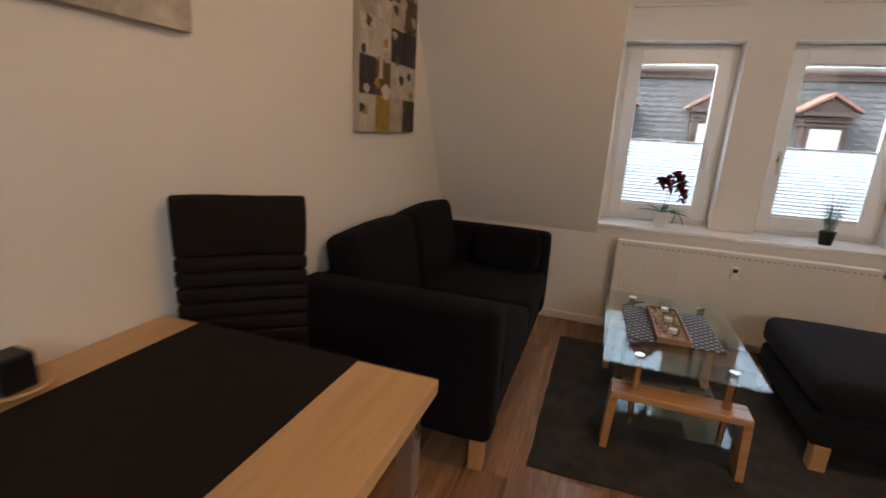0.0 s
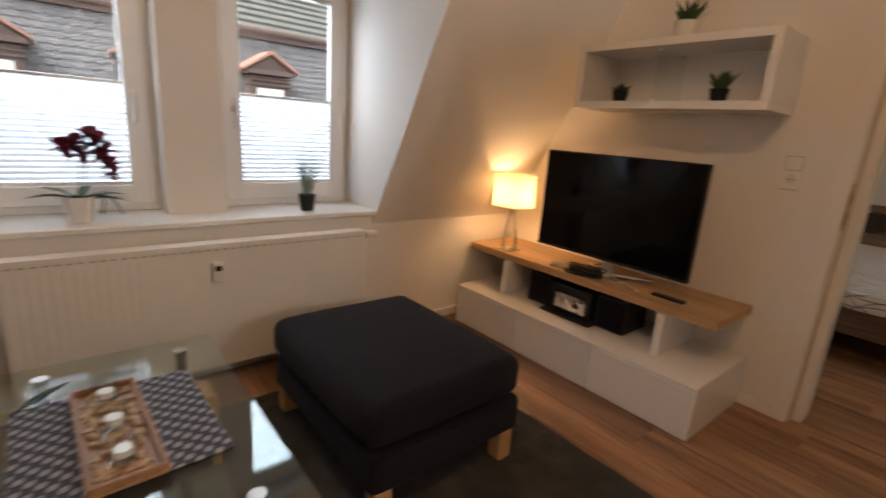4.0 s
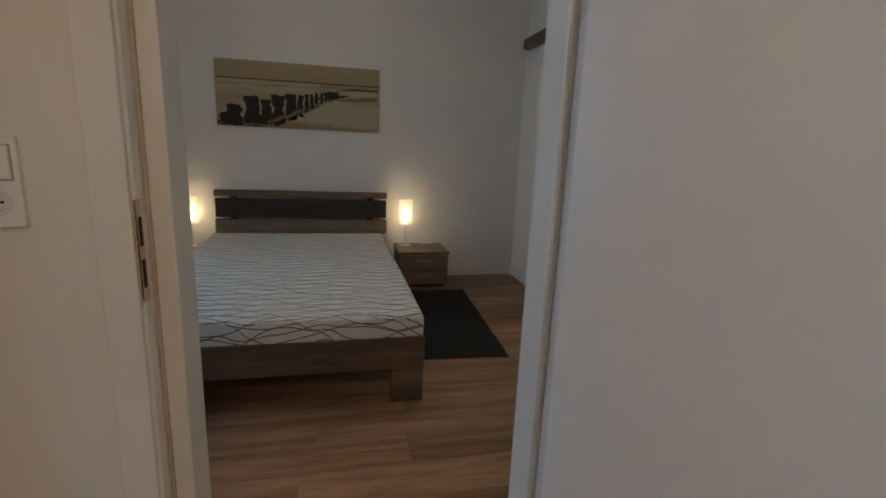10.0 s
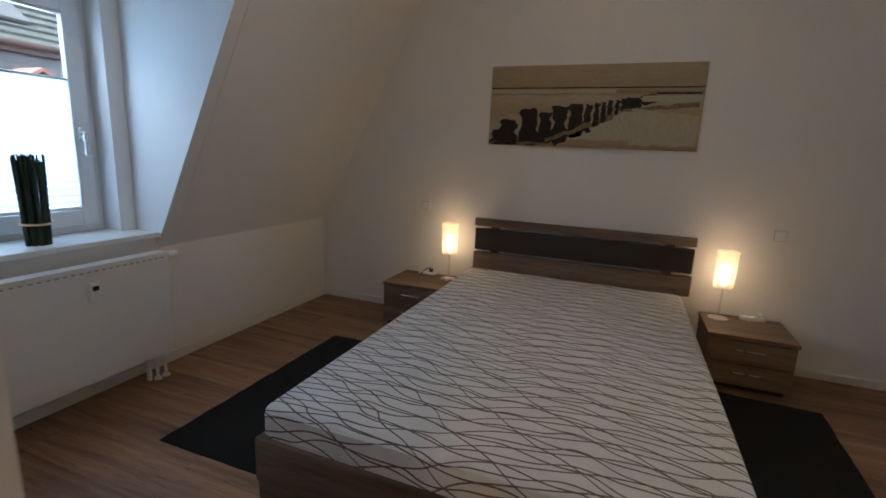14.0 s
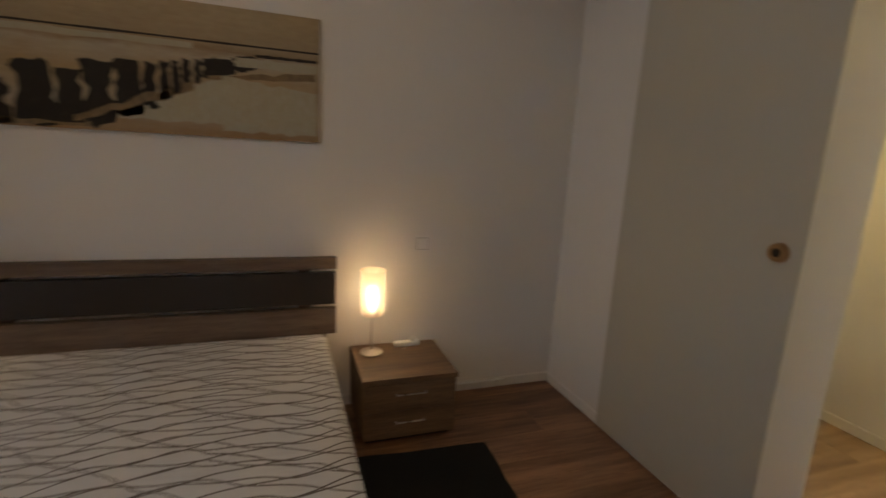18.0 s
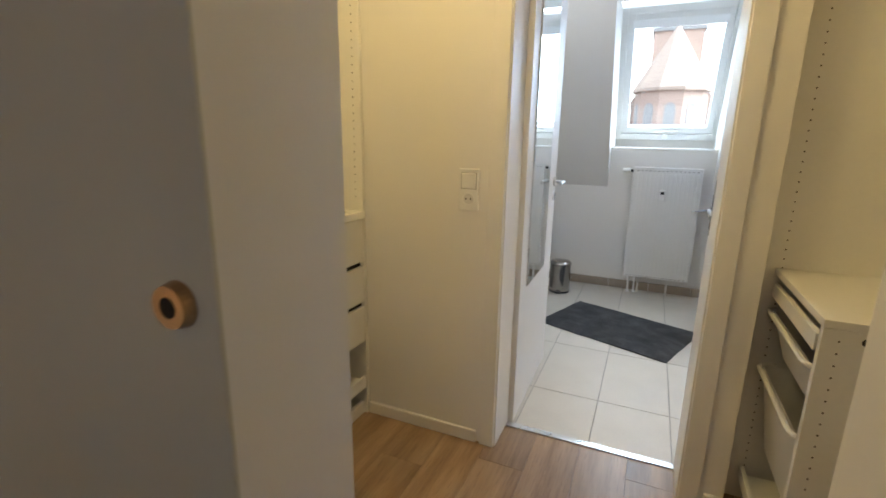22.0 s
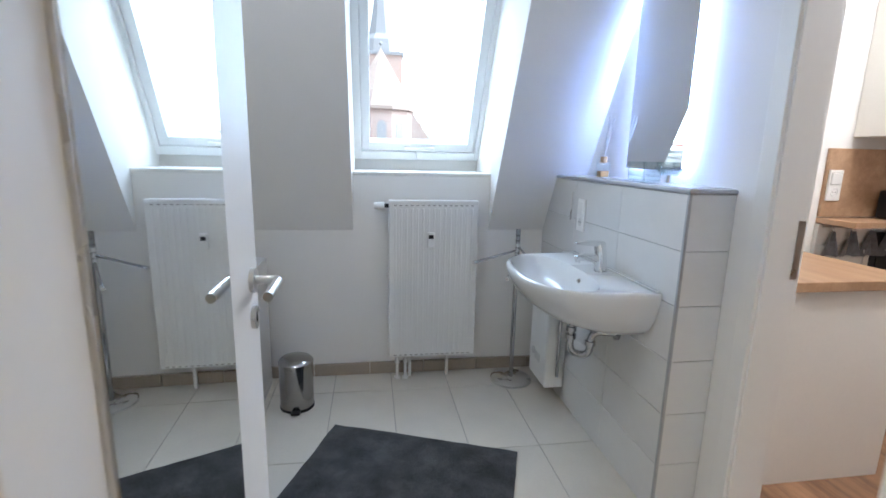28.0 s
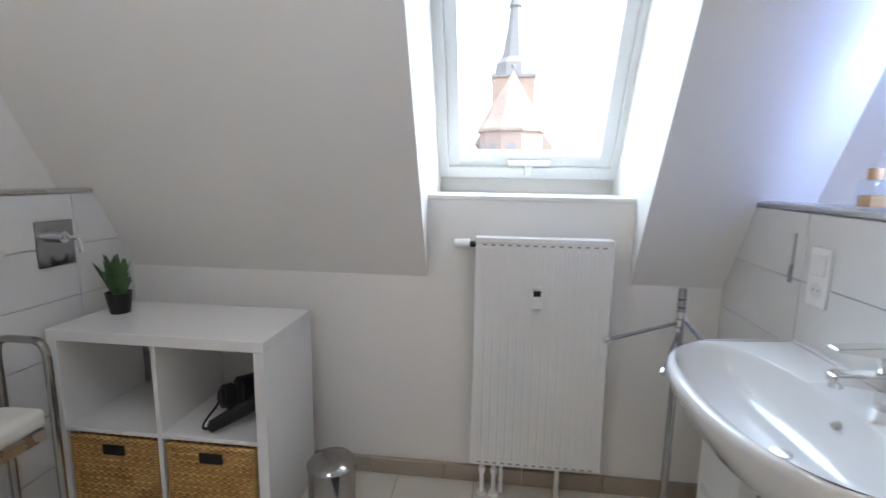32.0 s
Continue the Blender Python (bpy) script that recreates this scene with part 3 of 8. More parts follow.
def cushion(bm, x0, y0, z0, x1, y1, z1, r=0.06, puff=0.02, n=10):
    """A soft block: rounded edges and slightly swollen faces."""
    box(bm, x0, y0, z0, x1, y1, z1, r, 4)
    c = Vector(((x0 + x1) / 2, (y0 + y1) / 2, (z0 + z1) / 2))
    h = Vector(((x1 - x0) / 2, (y1 - y0) / 2, (z1 - z0) / 2))
    bmesh.ops.subdivide_edges(bm, edges=[e for e in bm.edges if e.calc_length() > 0.12], cuts=5, use_grid_fill=True)
    for v in bm.verts:
        q = Vector(((v.co.x - c.x) / h.x, (v.co.y - c.y) / h.y, (v.co.z - c.z) / h.z))
        for i in range(3):
            j, k = (i + 1) % 3, (i + 2) % 3
            if abs(q[i]) > 0.9:
                v.co[i] += math.copysign(puff, q[i]) * max(0, 1 - q[j] ** 2) * max(0, 1 - q[k] ** 2)
        v.co += Vector(noise.noise_vector(v.co * 6)) * 0.004
    return bm


def blade(bm, base, tip, width, bend=0.3):
    """A leaf: narrow, folded and arching from base to tip."""
    base, tip = Vector(base), Vector(tip)
    d = tip - base
    side = d.cross(Vector((0, 0, 1)))
    side = side.normalized() if side.length > 1e-5 else Vector((1, 0, 0))
    out = Vector((d.x, d.y, 0))
    rows = []
    for i in range(5):
        t = i / 4
        p = base + d * t - Vector((0, 0, 1)) * bend * d.length * t * t * (0.6 if out.length > 0.01 else 0.0) + out * 0.15 * t
        w = width * (math.sin(math.pi * (0.12 + 0.85 * t)) if i < 4 else 0.05)
        rows.append((bm.verts.new(p - side * w / 2 + Vector((0, 0, w * 0.15))), bm.verts.new(p), bm.verts.new(p + side * w / 2 + Vector((0, 0, w * 0.15)))))
    for a, b in zip(rows, rows[1:]):
        bm.faces.new((a[0], a[1], b[1], b[0]))
        bm.faces.new((a[1], a[2], b[2], b[1]))
    return bm


# ---- plan, in metres ----
XL, XT, XT2, XB = -1.08, 3.00, 3.164, 6.455      # left wall, wall with the television, its bedroom face, head wall
YK, ZK, YKB, ZKB = 3.44, 0.685, 3.65, 0.705      # knee walls and their heights, living room and bedroom
KS = 0.52                                        # run of the roof slope for each metre of rise
H = 2.71                                         # ceiling
YP, YP2 = -0.585, -0.88                           # bedroom's south wall, both faces
YD, YD2 = -1.90, -2.10                           # dressing room's south wall, both faces
YB, ZB, KB = -4.575, 0.912, 0.53                  # bathroom knee wall, its height, slope
XW = 3.60                                        # bathroom's west wall
XH = 3.78                                        # face of the tiled half wall
YE = -4.00                                       # kitchen's south wall


def wall_with_holes(bm, axis, a, b, lo, hi, z0, z1, holes):
    """A wall between a and b across an axis, from lo to hi along it; holes: (from, to, bottom, top)."""
    def put(u0, u1, w0, w1):
        if u1 - u0 < 1e-4 or w1 - w0 < 1e-4:
            return
        if axis == "x":
            box(bm, a, u0, w0, b, u1, w1)
        else:
            box(bm, u0, a, w0, u1, b, w1)
    at = lo
    for h0, h1, b0, b1 in sorted(holes):
        put(at, h0, z0, z1)
        put(h0, h1, z0, b0)
        put(h0, h1, b1, z1)
        at = h1
    put(at, hi, z0, z1)
    return bm


DOOR = (0.645, 1.607)       # living to bedroom, along y
BDOOR = (4.365, 5.125)      # dressing room to bathroom, along x
KDOOR = (-3.10, -2.25)    # bathroom to kitchen, along y
OPEN = (4.33, 5.12)       # bedroom to dressing room, along x
DH = 2.03


def build_walls():
    structure("wall_west", one_box(XL - 0.2, YE - 0.2, 0, XL, YK + 0.46, H + 0.05), WALL, "plain off-white painted living room wall", "wall")
    structure("wall_partition", wall_with_holes(bmesh.new(), "x", XT, XT2, YP2, YK + 0.2, 0, H + 0.05, [(*DOOR, 0, DH)]), WALL, "off-white wall between living room and bedroom", "wall")
    structure("wall_head", one_box(XB, YB - 0.5, 0, XB + 0.2, YKB + 0.46, H + 0.05), WALL, "off-white wall behind the bed", "wall")
    structure("wall_bedroom_south", wall_with_holes(bmesh.new(), "y", YP2, YP, XT2, XB, 0, H + 0.05, [(*OPEN, 0, 2.22)]), WALL, "white wall with the dressing room opening", "wall")
    structure("wall_dressing_south", wall_with_holes(bmesh.new(), "y", YD2, YD, XW - 0.12, XB, 0, H + 0.05, [(XW + 0.001, 4.236, 0, 2.365), (*BDOOR, 0, DH)]), WALL, "pale wall with the bathroom door", "wall")
    structure("wall_recess", one_box(XW + 0.001, YD2, 0, 4.236, -2.03, 2.365), WALL, "thin wall behind the recessed wardrobe", "wall")
    structure("wall_bath_west", wall_with_holes(bmesh.new(), "x", XW - 0.12, XW, YB - 0.3, YD2, 0, H + 0.05, [(*KDOOR, 0, DH)]), WALL, "white bathroom wall with a door to the kitchen", "wall")
    structure("wall_dressing_west", one_box(XW - 0.12, YD, 0, XW, YP2, H + 0.05), WALL, "plain wall behind the wardrobe", "wall")
    structure("wall_kitchen_south", one_box(XL, YE - 0.2, 0, XW - 0.12, YE, H + 0.05), WALL, "plain white kitchen wall", "wall")
    bm = bmesh.new()
    box(bm, XL, YK, 0, XT, YK + 0.2, ZK)
    box(bm, 0.0, YK + 0.001, ZK, 1.89, YK + 0.25, 0.740)
    structure("wall_north", bm, WALL, "low painted knee wall under the roof slope", "wall")
    bm = one_box(XT2, YKB, 0, XB, YKB + 0.2, ZKB)
    box(bm, 3.27, YKB + 0.001, ZKB, 4.94, YKB + 0.25, 0.772)
    structure("wall_bedroom_north", bm, WALL, "low painted knee wall in the bedroom", "wall")
    bm = bmesh.new()
    box(bm, XW, YB - 0.2, 0, XB, YB, ZB)
    box(bm, 4.13, YB - 0.2, ZB, 4.95, YB, 1.235)
    structure("wall_bath_south", bm, WALL, "white knee wall under the bathroom slope", "wall")
    structure("ceiling", one_box(XL - 0.2, YB - 0.4, H, XB + 0.2, YK - 0.3, H + 0.12), CEIL, "plain white ceiling", "ceiling")


def roof_slope(name, x0, x1, yk, zk, run, sign, holes, label):
    """A sloped ceiling from the knee wall up to the flat ceiling; holes: stretches left out below a height."""
    bm = bmesh.new()
    yt = yk - sign * run * (H - zk)
    full = [(yk, zk), (yt, H), (yt + sign * 0.25, H), (yk + sign * 0.25, zk)]
    at = x0
    for h0, h1, top in holes:
        prism(bm, full, "x", at, h0)
        ym = yk - sign * run * (top - zk)
        prism(bm, [(ym, top), (yt, H), (yt + sign * 0.25, H), (ym + sign * 0.25, top)], "x", h0, h1)
        at = h1
    prism(bm, full, "x", at, x1)
    structure(name, bm, WALL, label, "ceiling")


def dormer(tag, x0, x1, yk, zk, yface, ytop, openings, z0, z1, deep=0.21):
    """Cheeks, lid and front wall of a dormer."""
    ys = yk - KS * (ytop - zk)
    for side, a, b in (("west", x0 - 0.08, x0), ("east", x1, x1 + 0.08)):
        bm = prism(bmesh.new(), [(yk, zk), (yface + deep, zk), (yface + deep, ytop), (ys, ytop)], "x", a, b)
        structure("wall_" + tag + "_" + side, bm, WALL, "white painted dormer cheek beside the window", "wall")
    structure("ceiling_" + tag, prism(bmesh.new(), [(ys, ytop), (yface + deep, ytop), (yface + deep, ytop + 0.08), (ys - KS * 0.08, ytop + 0.08)], "x", x0 - 0.08, x1 + 0.08), CEIL, "white dormer ceiling", "ceiling")
    structure("wall_" + tag, wall_with_holes(bmesh.new(), "y", yface, yface + deep, x0, x1, zk, ytop, [(a, b, z0, z1) for a, b in openings]), WALL, "painted dormer wall round the windows", "wall")


build_walls()
roof_slope("ceiling_slope_living", XL, XT, YK, ZK, KS, 1, [(0.0, 1.89, 2.53)], "painted roof slope in the living room")
roof_slope("ceiling_slope_bedroom", XT2, XB, YKB, ZKB, KS, 1, [(3.27, 4.945, 2.53)], "painted roof slope in the bedroom")
roof_slope("ceiling_slope_bath", XW, XB, YB, ZB, KB, -1, [(4.05, 5.03, 2.42)], "white roof slope in the bathroom")
dormer("dormer_living", 0.08, 1.81, YK, ZK, 3.63, 2.45, [(0.10, 0.815), (1.075, 1.81)], 0.762, 1.987)
dormer("dormer_bedroom", 3.35, 4.862, YKB, ZKB, 3.80, 2.45, [(3.72, 4.77)], 0.797, 2.03)


def bath_niche():
    """The deep reveal round the roof window."""
    off = 0.42
    zt, zu = 2.335, 2.42
    top, up = YB + KB * (zt - ZB), YB + KB * (zu - ZB)
    for name, a, b in (("wall_niche_west", 4.05, 4.13), ("wall_niche_east", 4.95, 5.03)):
        bm = prism(bmesh.new(), [(YB, ZB), (YB - 0.66, ZB), (YB - 0.66 + KB * (zt - ZB), zt), (top, zt)], "x", a, b)
        structure(name, bm, WALL, "white reveal beside the roof window", "wall")
    bm = prism(bmesh.new(), [(top, zt), (top - off, zt), (up - off, zu), (up, zu)], "x", 4.05, 5.03)
    structure("ceiling_niche", bm, WALL, "white head of the roof window reveal", "ceiling")
    structure("wall_niche_south", one_box(4.13, -5.10, 1.20, 4.95, -4.985, 1.375), WALL, "white reveal under the roof window", "wall")
    structure("window_sill_3", one_box(4.13, YB - 0.42, 1.235, 4.95, YB + 0.004, 1.255, 0.004), TRIM, "white sill under the roof window", "window sill")


bath_niche()


# ---- floors ----
def plank_floor(name, x0, x1, y0, y1, label, material=None):
    w, length, gap = 0.193, 1.285, 0.0007
    base = structure(name, one_box(x0, y0, -0.12, x1, y1, -0.008), DARKGAP, label, "floor")
    random.seed(hash_of(name))
    meshes = {}
    cols = int(math.ceil((x1 - x0) / w))
    for i in range(cols):
        a, b = x0 + i * w, min(x0 + (i + 1) * w, x1)
        y = y0 - random.random() * length
        while y < y1:
            c, d = max(y, y0), min(y + length, y1)
            if d - c > 0.02:
                key = (round(b - a, 3), round(d - c, 3))
                if key not in meshes:
                    bm = bmesh.new()
                    hx, hy = (b - a) / 2 - gap / 2, (d - c) / 2 - gap / 2
                    box(bm, -hx, -hy, -0.008, hx, hy, 0.0)
                    top = [e for e in bm.edges if all(v.co.z > -0.001 for v in e.verts)]
                    bmesh.ops.bevel(bm, geom=top, offset=0.0005, segments=1, affect="EDGES")
                    me = bpy.data.meshes.new("plank")
                    bm.to_mesh(me)
                    bm.free()
                    me.materials.append(material or LAMINATE)
                    meshes[key] = me
                ob = new("plank", meshes[key])
                ob.parent = base
                ob.location = ((a + b) / 2, (c + d) / 2, 0)
            y += length


def hash_of(text):
    return sum((i + 1) * ord(c) for i, c in enumerate(text))


def tile_grid(base, name, x_edges, y_edges, top, thick, material, gap=0.003):
    meshes = {}
    for x0, x1 in zip(x_edges, x_edges[1:]):
        for y0, y1 in zip(y_edges, y_edges[1:]):
            key = (round(x1 - x0, 3), round(y1 - y0, 3))
            if key not in meshes:
                hx, hy = (x1 - x0 - gap) / 2, (y1 - y0 - gap) / 2
                bm = one_box(-hx, -hy, -thick, hx, hy, 0)
                bmesh.ops.bevel(bm, geom=[e for e in bm.edges if all(v.co.z > -0.001 for v in e.verts)], offset=0.0012, segments=1, affect="EDGES")
                me = bpy.data.meshes.new(name)
                bm.to_mesh(me)
                bm.free()
                me.materials.append(material)
                meshes[key] = me
            ob = new(name, meshes[key])
            ob.parent = base
            ob.location = ((x0 + x1) / 2, (y0 + y1) / 2, top)


def edges(first, pitch, lo, hi):
    k = math.ceil((lo - first) / pitch + 1e-6)
    out = [lo]
    while first + k * pitch < hi - 1e-6:
        if first + k * pitch - lo > 0.01:
            out.append(first + k * pitch)
        k += 1
    return out + [hi]


# ---- frames, baseboards ----
def lining(tag, axis, u0, u1, w0, w1, h, parent_label, out=0.016, wide=0.065):
    """Door lining with casings on both sides of the wall; u along the wall, w across it."""
    e = thing(tag, ((u0 + u1) / 2, w0, 0) if axis == "x" else (w0, (u0 + u1) / 2, 0), parent_label, "door frame")
    tagged(e, kind="structure")

    def bx(a0, a1, b0, b1, z0, z1, bev=0.003):
        return one_box(a0, b0, z0, a1, b1, z1, bev) if axis == "x" else one_box(b0, a0, z0, b1, a1, z1, bev)
    t = 0.022
    part("lining_side", bx(u0, u0 + t, w0 - 0.002, w1 + 0.002, 0, h), TRIM, e)
    part("lining_side", bx(u1 - t, u1, w0 - 0.002, w1 + 0.002, 0, h), TRIM, e)
    part("lining_head", bx(u0 + t, u1 - t, w0 - 0.002, w1 + 0.002, h - t, h), TRIM, e)
    for a, b in ((w0 - out, w0 - 0.001), (w1 + 0.001, w1 + out)):
        part("casing", bx(u0 - wide + t - 0.006, u0 + t - 0.006, a, b, 0, h + wide - t), TRIM, e)
        part("casing", bx(u1 - t + 0.006, u1 + wide - t + 0.006, a, b, 0, h + wide - t), TRIM, e)
        part("casing", bx(u0 + t - 0.006, u1 - t + 0.006, a, b, h - t + 0.006, h + wide - t), TRIM, e)
    mid = w1 - 0.045 if axis == "x" else w0 + 0.045
    if tag != "door_frame_bedroom":
        return e
    part("seal", bx(u0 + t, u0 + t + 0.008, mid - 0.006, mid + 0.006, 0, h - t), SEALTAN, e)
    part("seal", bx(u1 - t - 0.008, u1 - t, mid - 0.006, mid + 0.006, 0, h - t), SEALTAN, e)
    # the lining steps inwards behind the seal
    part("rebate_stop", bx(u0 + t, u0 + t + 0.022, mid + 0.006, w1 + 0.012, 0, h - t), TRIM, e)
    part("rebate_stop", bx(u1 - t - 0.046, u1 - t, mid + 0.006, w1 + 0.012, 0, h - t), TRIM, e)
    part("rebate_stop", bx(u0 + t + 0.022, u1 - t - 0.046, mid + 0.006, w1 + 0.012, h - t - 0.014, h - t), TRIM, e)
    return e


def baseboard(x0, y0, x1, y1, label="low white skirting board"):
    bm = one_box(min(x0, x1), min(y0, y1), 0.0, max(x0, x1), max(y0, y1), 0.058, 0.005, 2)
    structure("baseboard", bm, TRIM, label, "skirting board")


T = 0.016
for line in ((XL, 1.6, XL + T, YK), (XL, YK - T, XT, YK), (XT - T, 1.655, XT, YK - T), (XL, -1.0, XL + T, 1.6), (XT - T, -0.5, XT, 0.60),
             (XB - T, YP, XB, YKB), (XT2, YKB - T, XB - T, YKB), (XT2, 1.655, XT2 + T, YKB - T), (XT2, YP + T, XT2 + T, 0.60), (5.12, YP, XB - T, YP + T), (XT2, YP, 4.33, YP + T),
             (5.12 - T, YP2 - T, 5.12, YP + T), (5.12, YP2 - T, 5.60, YP2), (4.33, YP2 - T, 4.33 + T, YP + T), (3.62, YP2 - T, 4.33, YP2), (5.19, YD, 5.74, YD + T), (4.238, YD, 4.30, YD + T)):
    baseboard(*line)
door_frame = lining("door_frame_bedroom", "y", DOOR[0], DOOR[1], XT, XT2, DH, "white lacquered door frame between living room and bedroom")
bath_frame = lining("door_frame_bath", "x", BDOOR[0], BDOOR[1], YD2, YD, DH, "white door frame of the bathroom")
kitchen_frame = lining("door_frame_kitchen", "y", KDOOR[0], KDOOR[1], XW - 0.12, XW, DH, "white door frame between bathroom and kitchen")
part("strike_plate", one_box(XT - 0.012, DOOR[1] - 0.0245, 0.932, XT + 0.014, DOOR[1] - 0.021, 1.137), BRASS, door_frame, "dull brass strike plate")
# dark slabs paint the shade in the openings of the strike plate
for z in (0.957, 1.042):
    part("strike_hole", one_box(XT - 0.006, DOOR[1] - 0.0252, z + 0.003, XT + 0.008, DOOR[1] - 0.0246, z + 0.06), DARKGAP, door_frame)
part("strike_plate", one_box(3.482, KDOOR[0] + 0.0215, 0.985, 3.506, KDOOR[0] + 0.024, 1.175), STEEL, kitchen_frame, "steel strike plate")
part("strike_plate", one_box(BDOOR[0] + 0.0215, YD2 - 0.001, 0.985, BDOOR[0] + 0.024, YD2 + 0.024, 1.185), STEEL, bath_frame, "steel strike plate")
# openings as dark slabs, their inner shade put into the colour
for z, h in ((1.075, 0.055), (1.005, 0.050)):
    part("strike_hole", one_box(BDOOR[0] + 0.0232, YD2 + 0.003, z, BDOOR[0] + 0.0246, YD2 + 0.017, z + h), DARKGAP, bath_frame)
structure("door_threshold", one_box(BDOOR[0] + 0.022, -2.10, 0.0, BDOOR[1] - 0.022, -2.065, 0.006, 0.002), STEEL, "flat metal threshold strip at the bathroom door", "threshold")


# ---- windows ----
def casement(tag, x0, x1, z0, z1, y, blind_top, top_blind, label, handle_right=True):
    """A plastic window with sash, handle, pane and a pleated blind over its lower half."""
    e = thing(tag, ((x0 + x1) / 2, y, z0), label, "window")
    tagged(e, kind="structure")
    fw, sw = 0.045, 0.085

    def ring(name, a0, a1, b0, b1, w, ya, yb, mat):
        for q in ((a0, a0 + w, b0, b1), (a1 - w, a1, b0, b1), (a0 + w, a1 - w, b0, b0 + w), (a0 + w, a1 - w, b1 - w, b1)):
            part(name, one_box(q[0], ya, q[2], q[1], yb, q[3], 0.004), mat, e)
    ring("window_frame", x0, x1, z0, z1, fw, y + 0.02, y + 0.09, PVC)
    ring("sash", x0 + fw - 0.01, x1 - fw + 0.01, z0 + fw - 0.01, z1 - fw + 0.01, sw, y, y + 0.036, PVC)
    gx0, gx1, gz0, gz1 = x0 + fw + sw - 0.012, x1 - fw - sw + 0.012, z0 + fw + sw - 0.012, z1 - fw - sw + 0.012
    pane = part("pane", one_box(gx0, y + 0.029, gz0, gx1, y + 0.033, gz1), GLASS, e)
    pane.visible_shadow = False
    hx = x1 - fw - sw / 2 if handle_right else x0 + fw + sw / 2
    hz = z0 + 0.52
    part("handle_plate", one_box(hx - 0.013, y - 0.008, hz - 0.035, hx + 0.013, y, hz + 0.035, 0.004), STEEL, e)
    part("window_handle", one_box(hx - 0.010, y - 0.045, hz - 0.115, hx + 0.010, y - 0.028, hz + 0.012, 0.006), STEEL, e, "satin metal handle")
    part("handle_neck", rod(bmesh.new(), (hx, y - 0.036, hz), (hx, y - 0.006, hz), 0.008), STEEL, e)
    for zz in (z0 + 0.06, z1 - 0.10):
        hh = x0 + 0.02 if handle_right else x1 - 0.02
        part("hinge", rod(bmesh.new(), (hh, y - 0.006, zz), (hh, y - 0.006, zz + 0.07), 0.008), PLASTICWHITE, e)
    # pleated blind: a folded sheet between two rails
    def pleats(a, b, n):
        bm = bmesh.new()
        rows = []
        for i in range(2 * n + 1):
            z = a + (b - a) * i / (2 * n)
            yy = y + 0.025 - (0.017 if i % 2 else 0.0)
            rows.append((bm.verts.new((gx0 + 0.004, yy, z)), bm.verts.new((gx1 - 0.004, yy, z))))
        for p, q in zip(rows, rows[1:]):
            bm.faces.new((p[0], p[1], q[1], q[0]))
        return bm
    part("blind_lower", pleats(gz0 + 0.02, blind_top, 18), BLINDLIT, e, "white pleated blind, half drawn")
    part("blind_rail", one_box(gx0 + 0.002, y + 0.006, gz0 + 0.004, gx1 - 0.002, y + 0.026, gz0 + 0.02, 0.003), PLASTICWHITE, e)
    part("blind_rail", one_box(gx0 + 0.002, y + 0.006, blind_top, gx1 - 0.002, y + 0.026, blind_top + 0.014, 0.003), STEEL, e)
    if top_blind:
        part("blind_rail", one_box(gx0 + 0.002, y + 0.006, gz1 - 0.016, gx1 - 0.002, y + 0.026, gz1 - 0.002, 0.003), STEEL, e)
    return e


BLINDLIT = bpy.data.materials.new("pleated_blind_cloth")
BLINDLIT.use_nodes = True
_b = BLINDLIT.node_tree
_b.nodes.remove(_b.nodes["Principled BSDF"])
_d, _t, _x = _b.nodes.new("ShaderNodeBsdfDiffuse"), _b.nodes.new("ShaderNodeBsdfTranslucent"), _b.nodes.new("ShaderNodeMixShader")
_d.inputs[0].default_value, _t.inputs[0].default_value = (0.85, 0.87, 0.90, 1), (0.74, 0.77, 0.81, 1)
_x.inputs[0].default_value = 0.9
_b.links.new(_d.outputs[0], _x.inputs[1])
_b.links.new(_t.outputs[0], _x.inputs[2])
_b.links.new(_x.outputs[0], _b.nodes["Material Output"].inputs[0])

window_one = casement("window_1", 0.10, 0.815, 0.765, 1.987, 3.755, 1.335, True, "white plastic casement window with a half drawn pleated blind")
part("blind_winder", one_box(0.772, 3.742, 0.805, 0.798, 3.774, 0.955, 0.008), PLASTICWHITE, window_one, "white blind cord winder")
casement("window_2", 1.075, 1.809, 0.765, 1.987, 3.755, 1.335, True, "white plastic casement window with a half drawn pleated blind", False)
casement("window_4", 3.72, 4.77, 0.80, 2.03, 3.91, 1.58, True, "white bedroom window with a half drawn pleated blind")
structure("window_sill_1", one_box(0.03, 3.42, 0.738, 1.82, 3.785, 0.765, 0.006), TRIM, "white window sill over the radiator", "window sill")
structure("window_sill_2", one_box(3.30, 3.615, 0.77, 4.862, 3.94, 0.80, 0.006), TRIM, "white bedroom window sill", "window sill")
for a, b in ((0.12, 0.78), (1.17, 1.78)):
    structure("trim", one_box(a, 3.612, 2.19, b, 3.63, 2.20, 0.003, 1), TRIM, "narrow moulding of the shutter box", "trim")


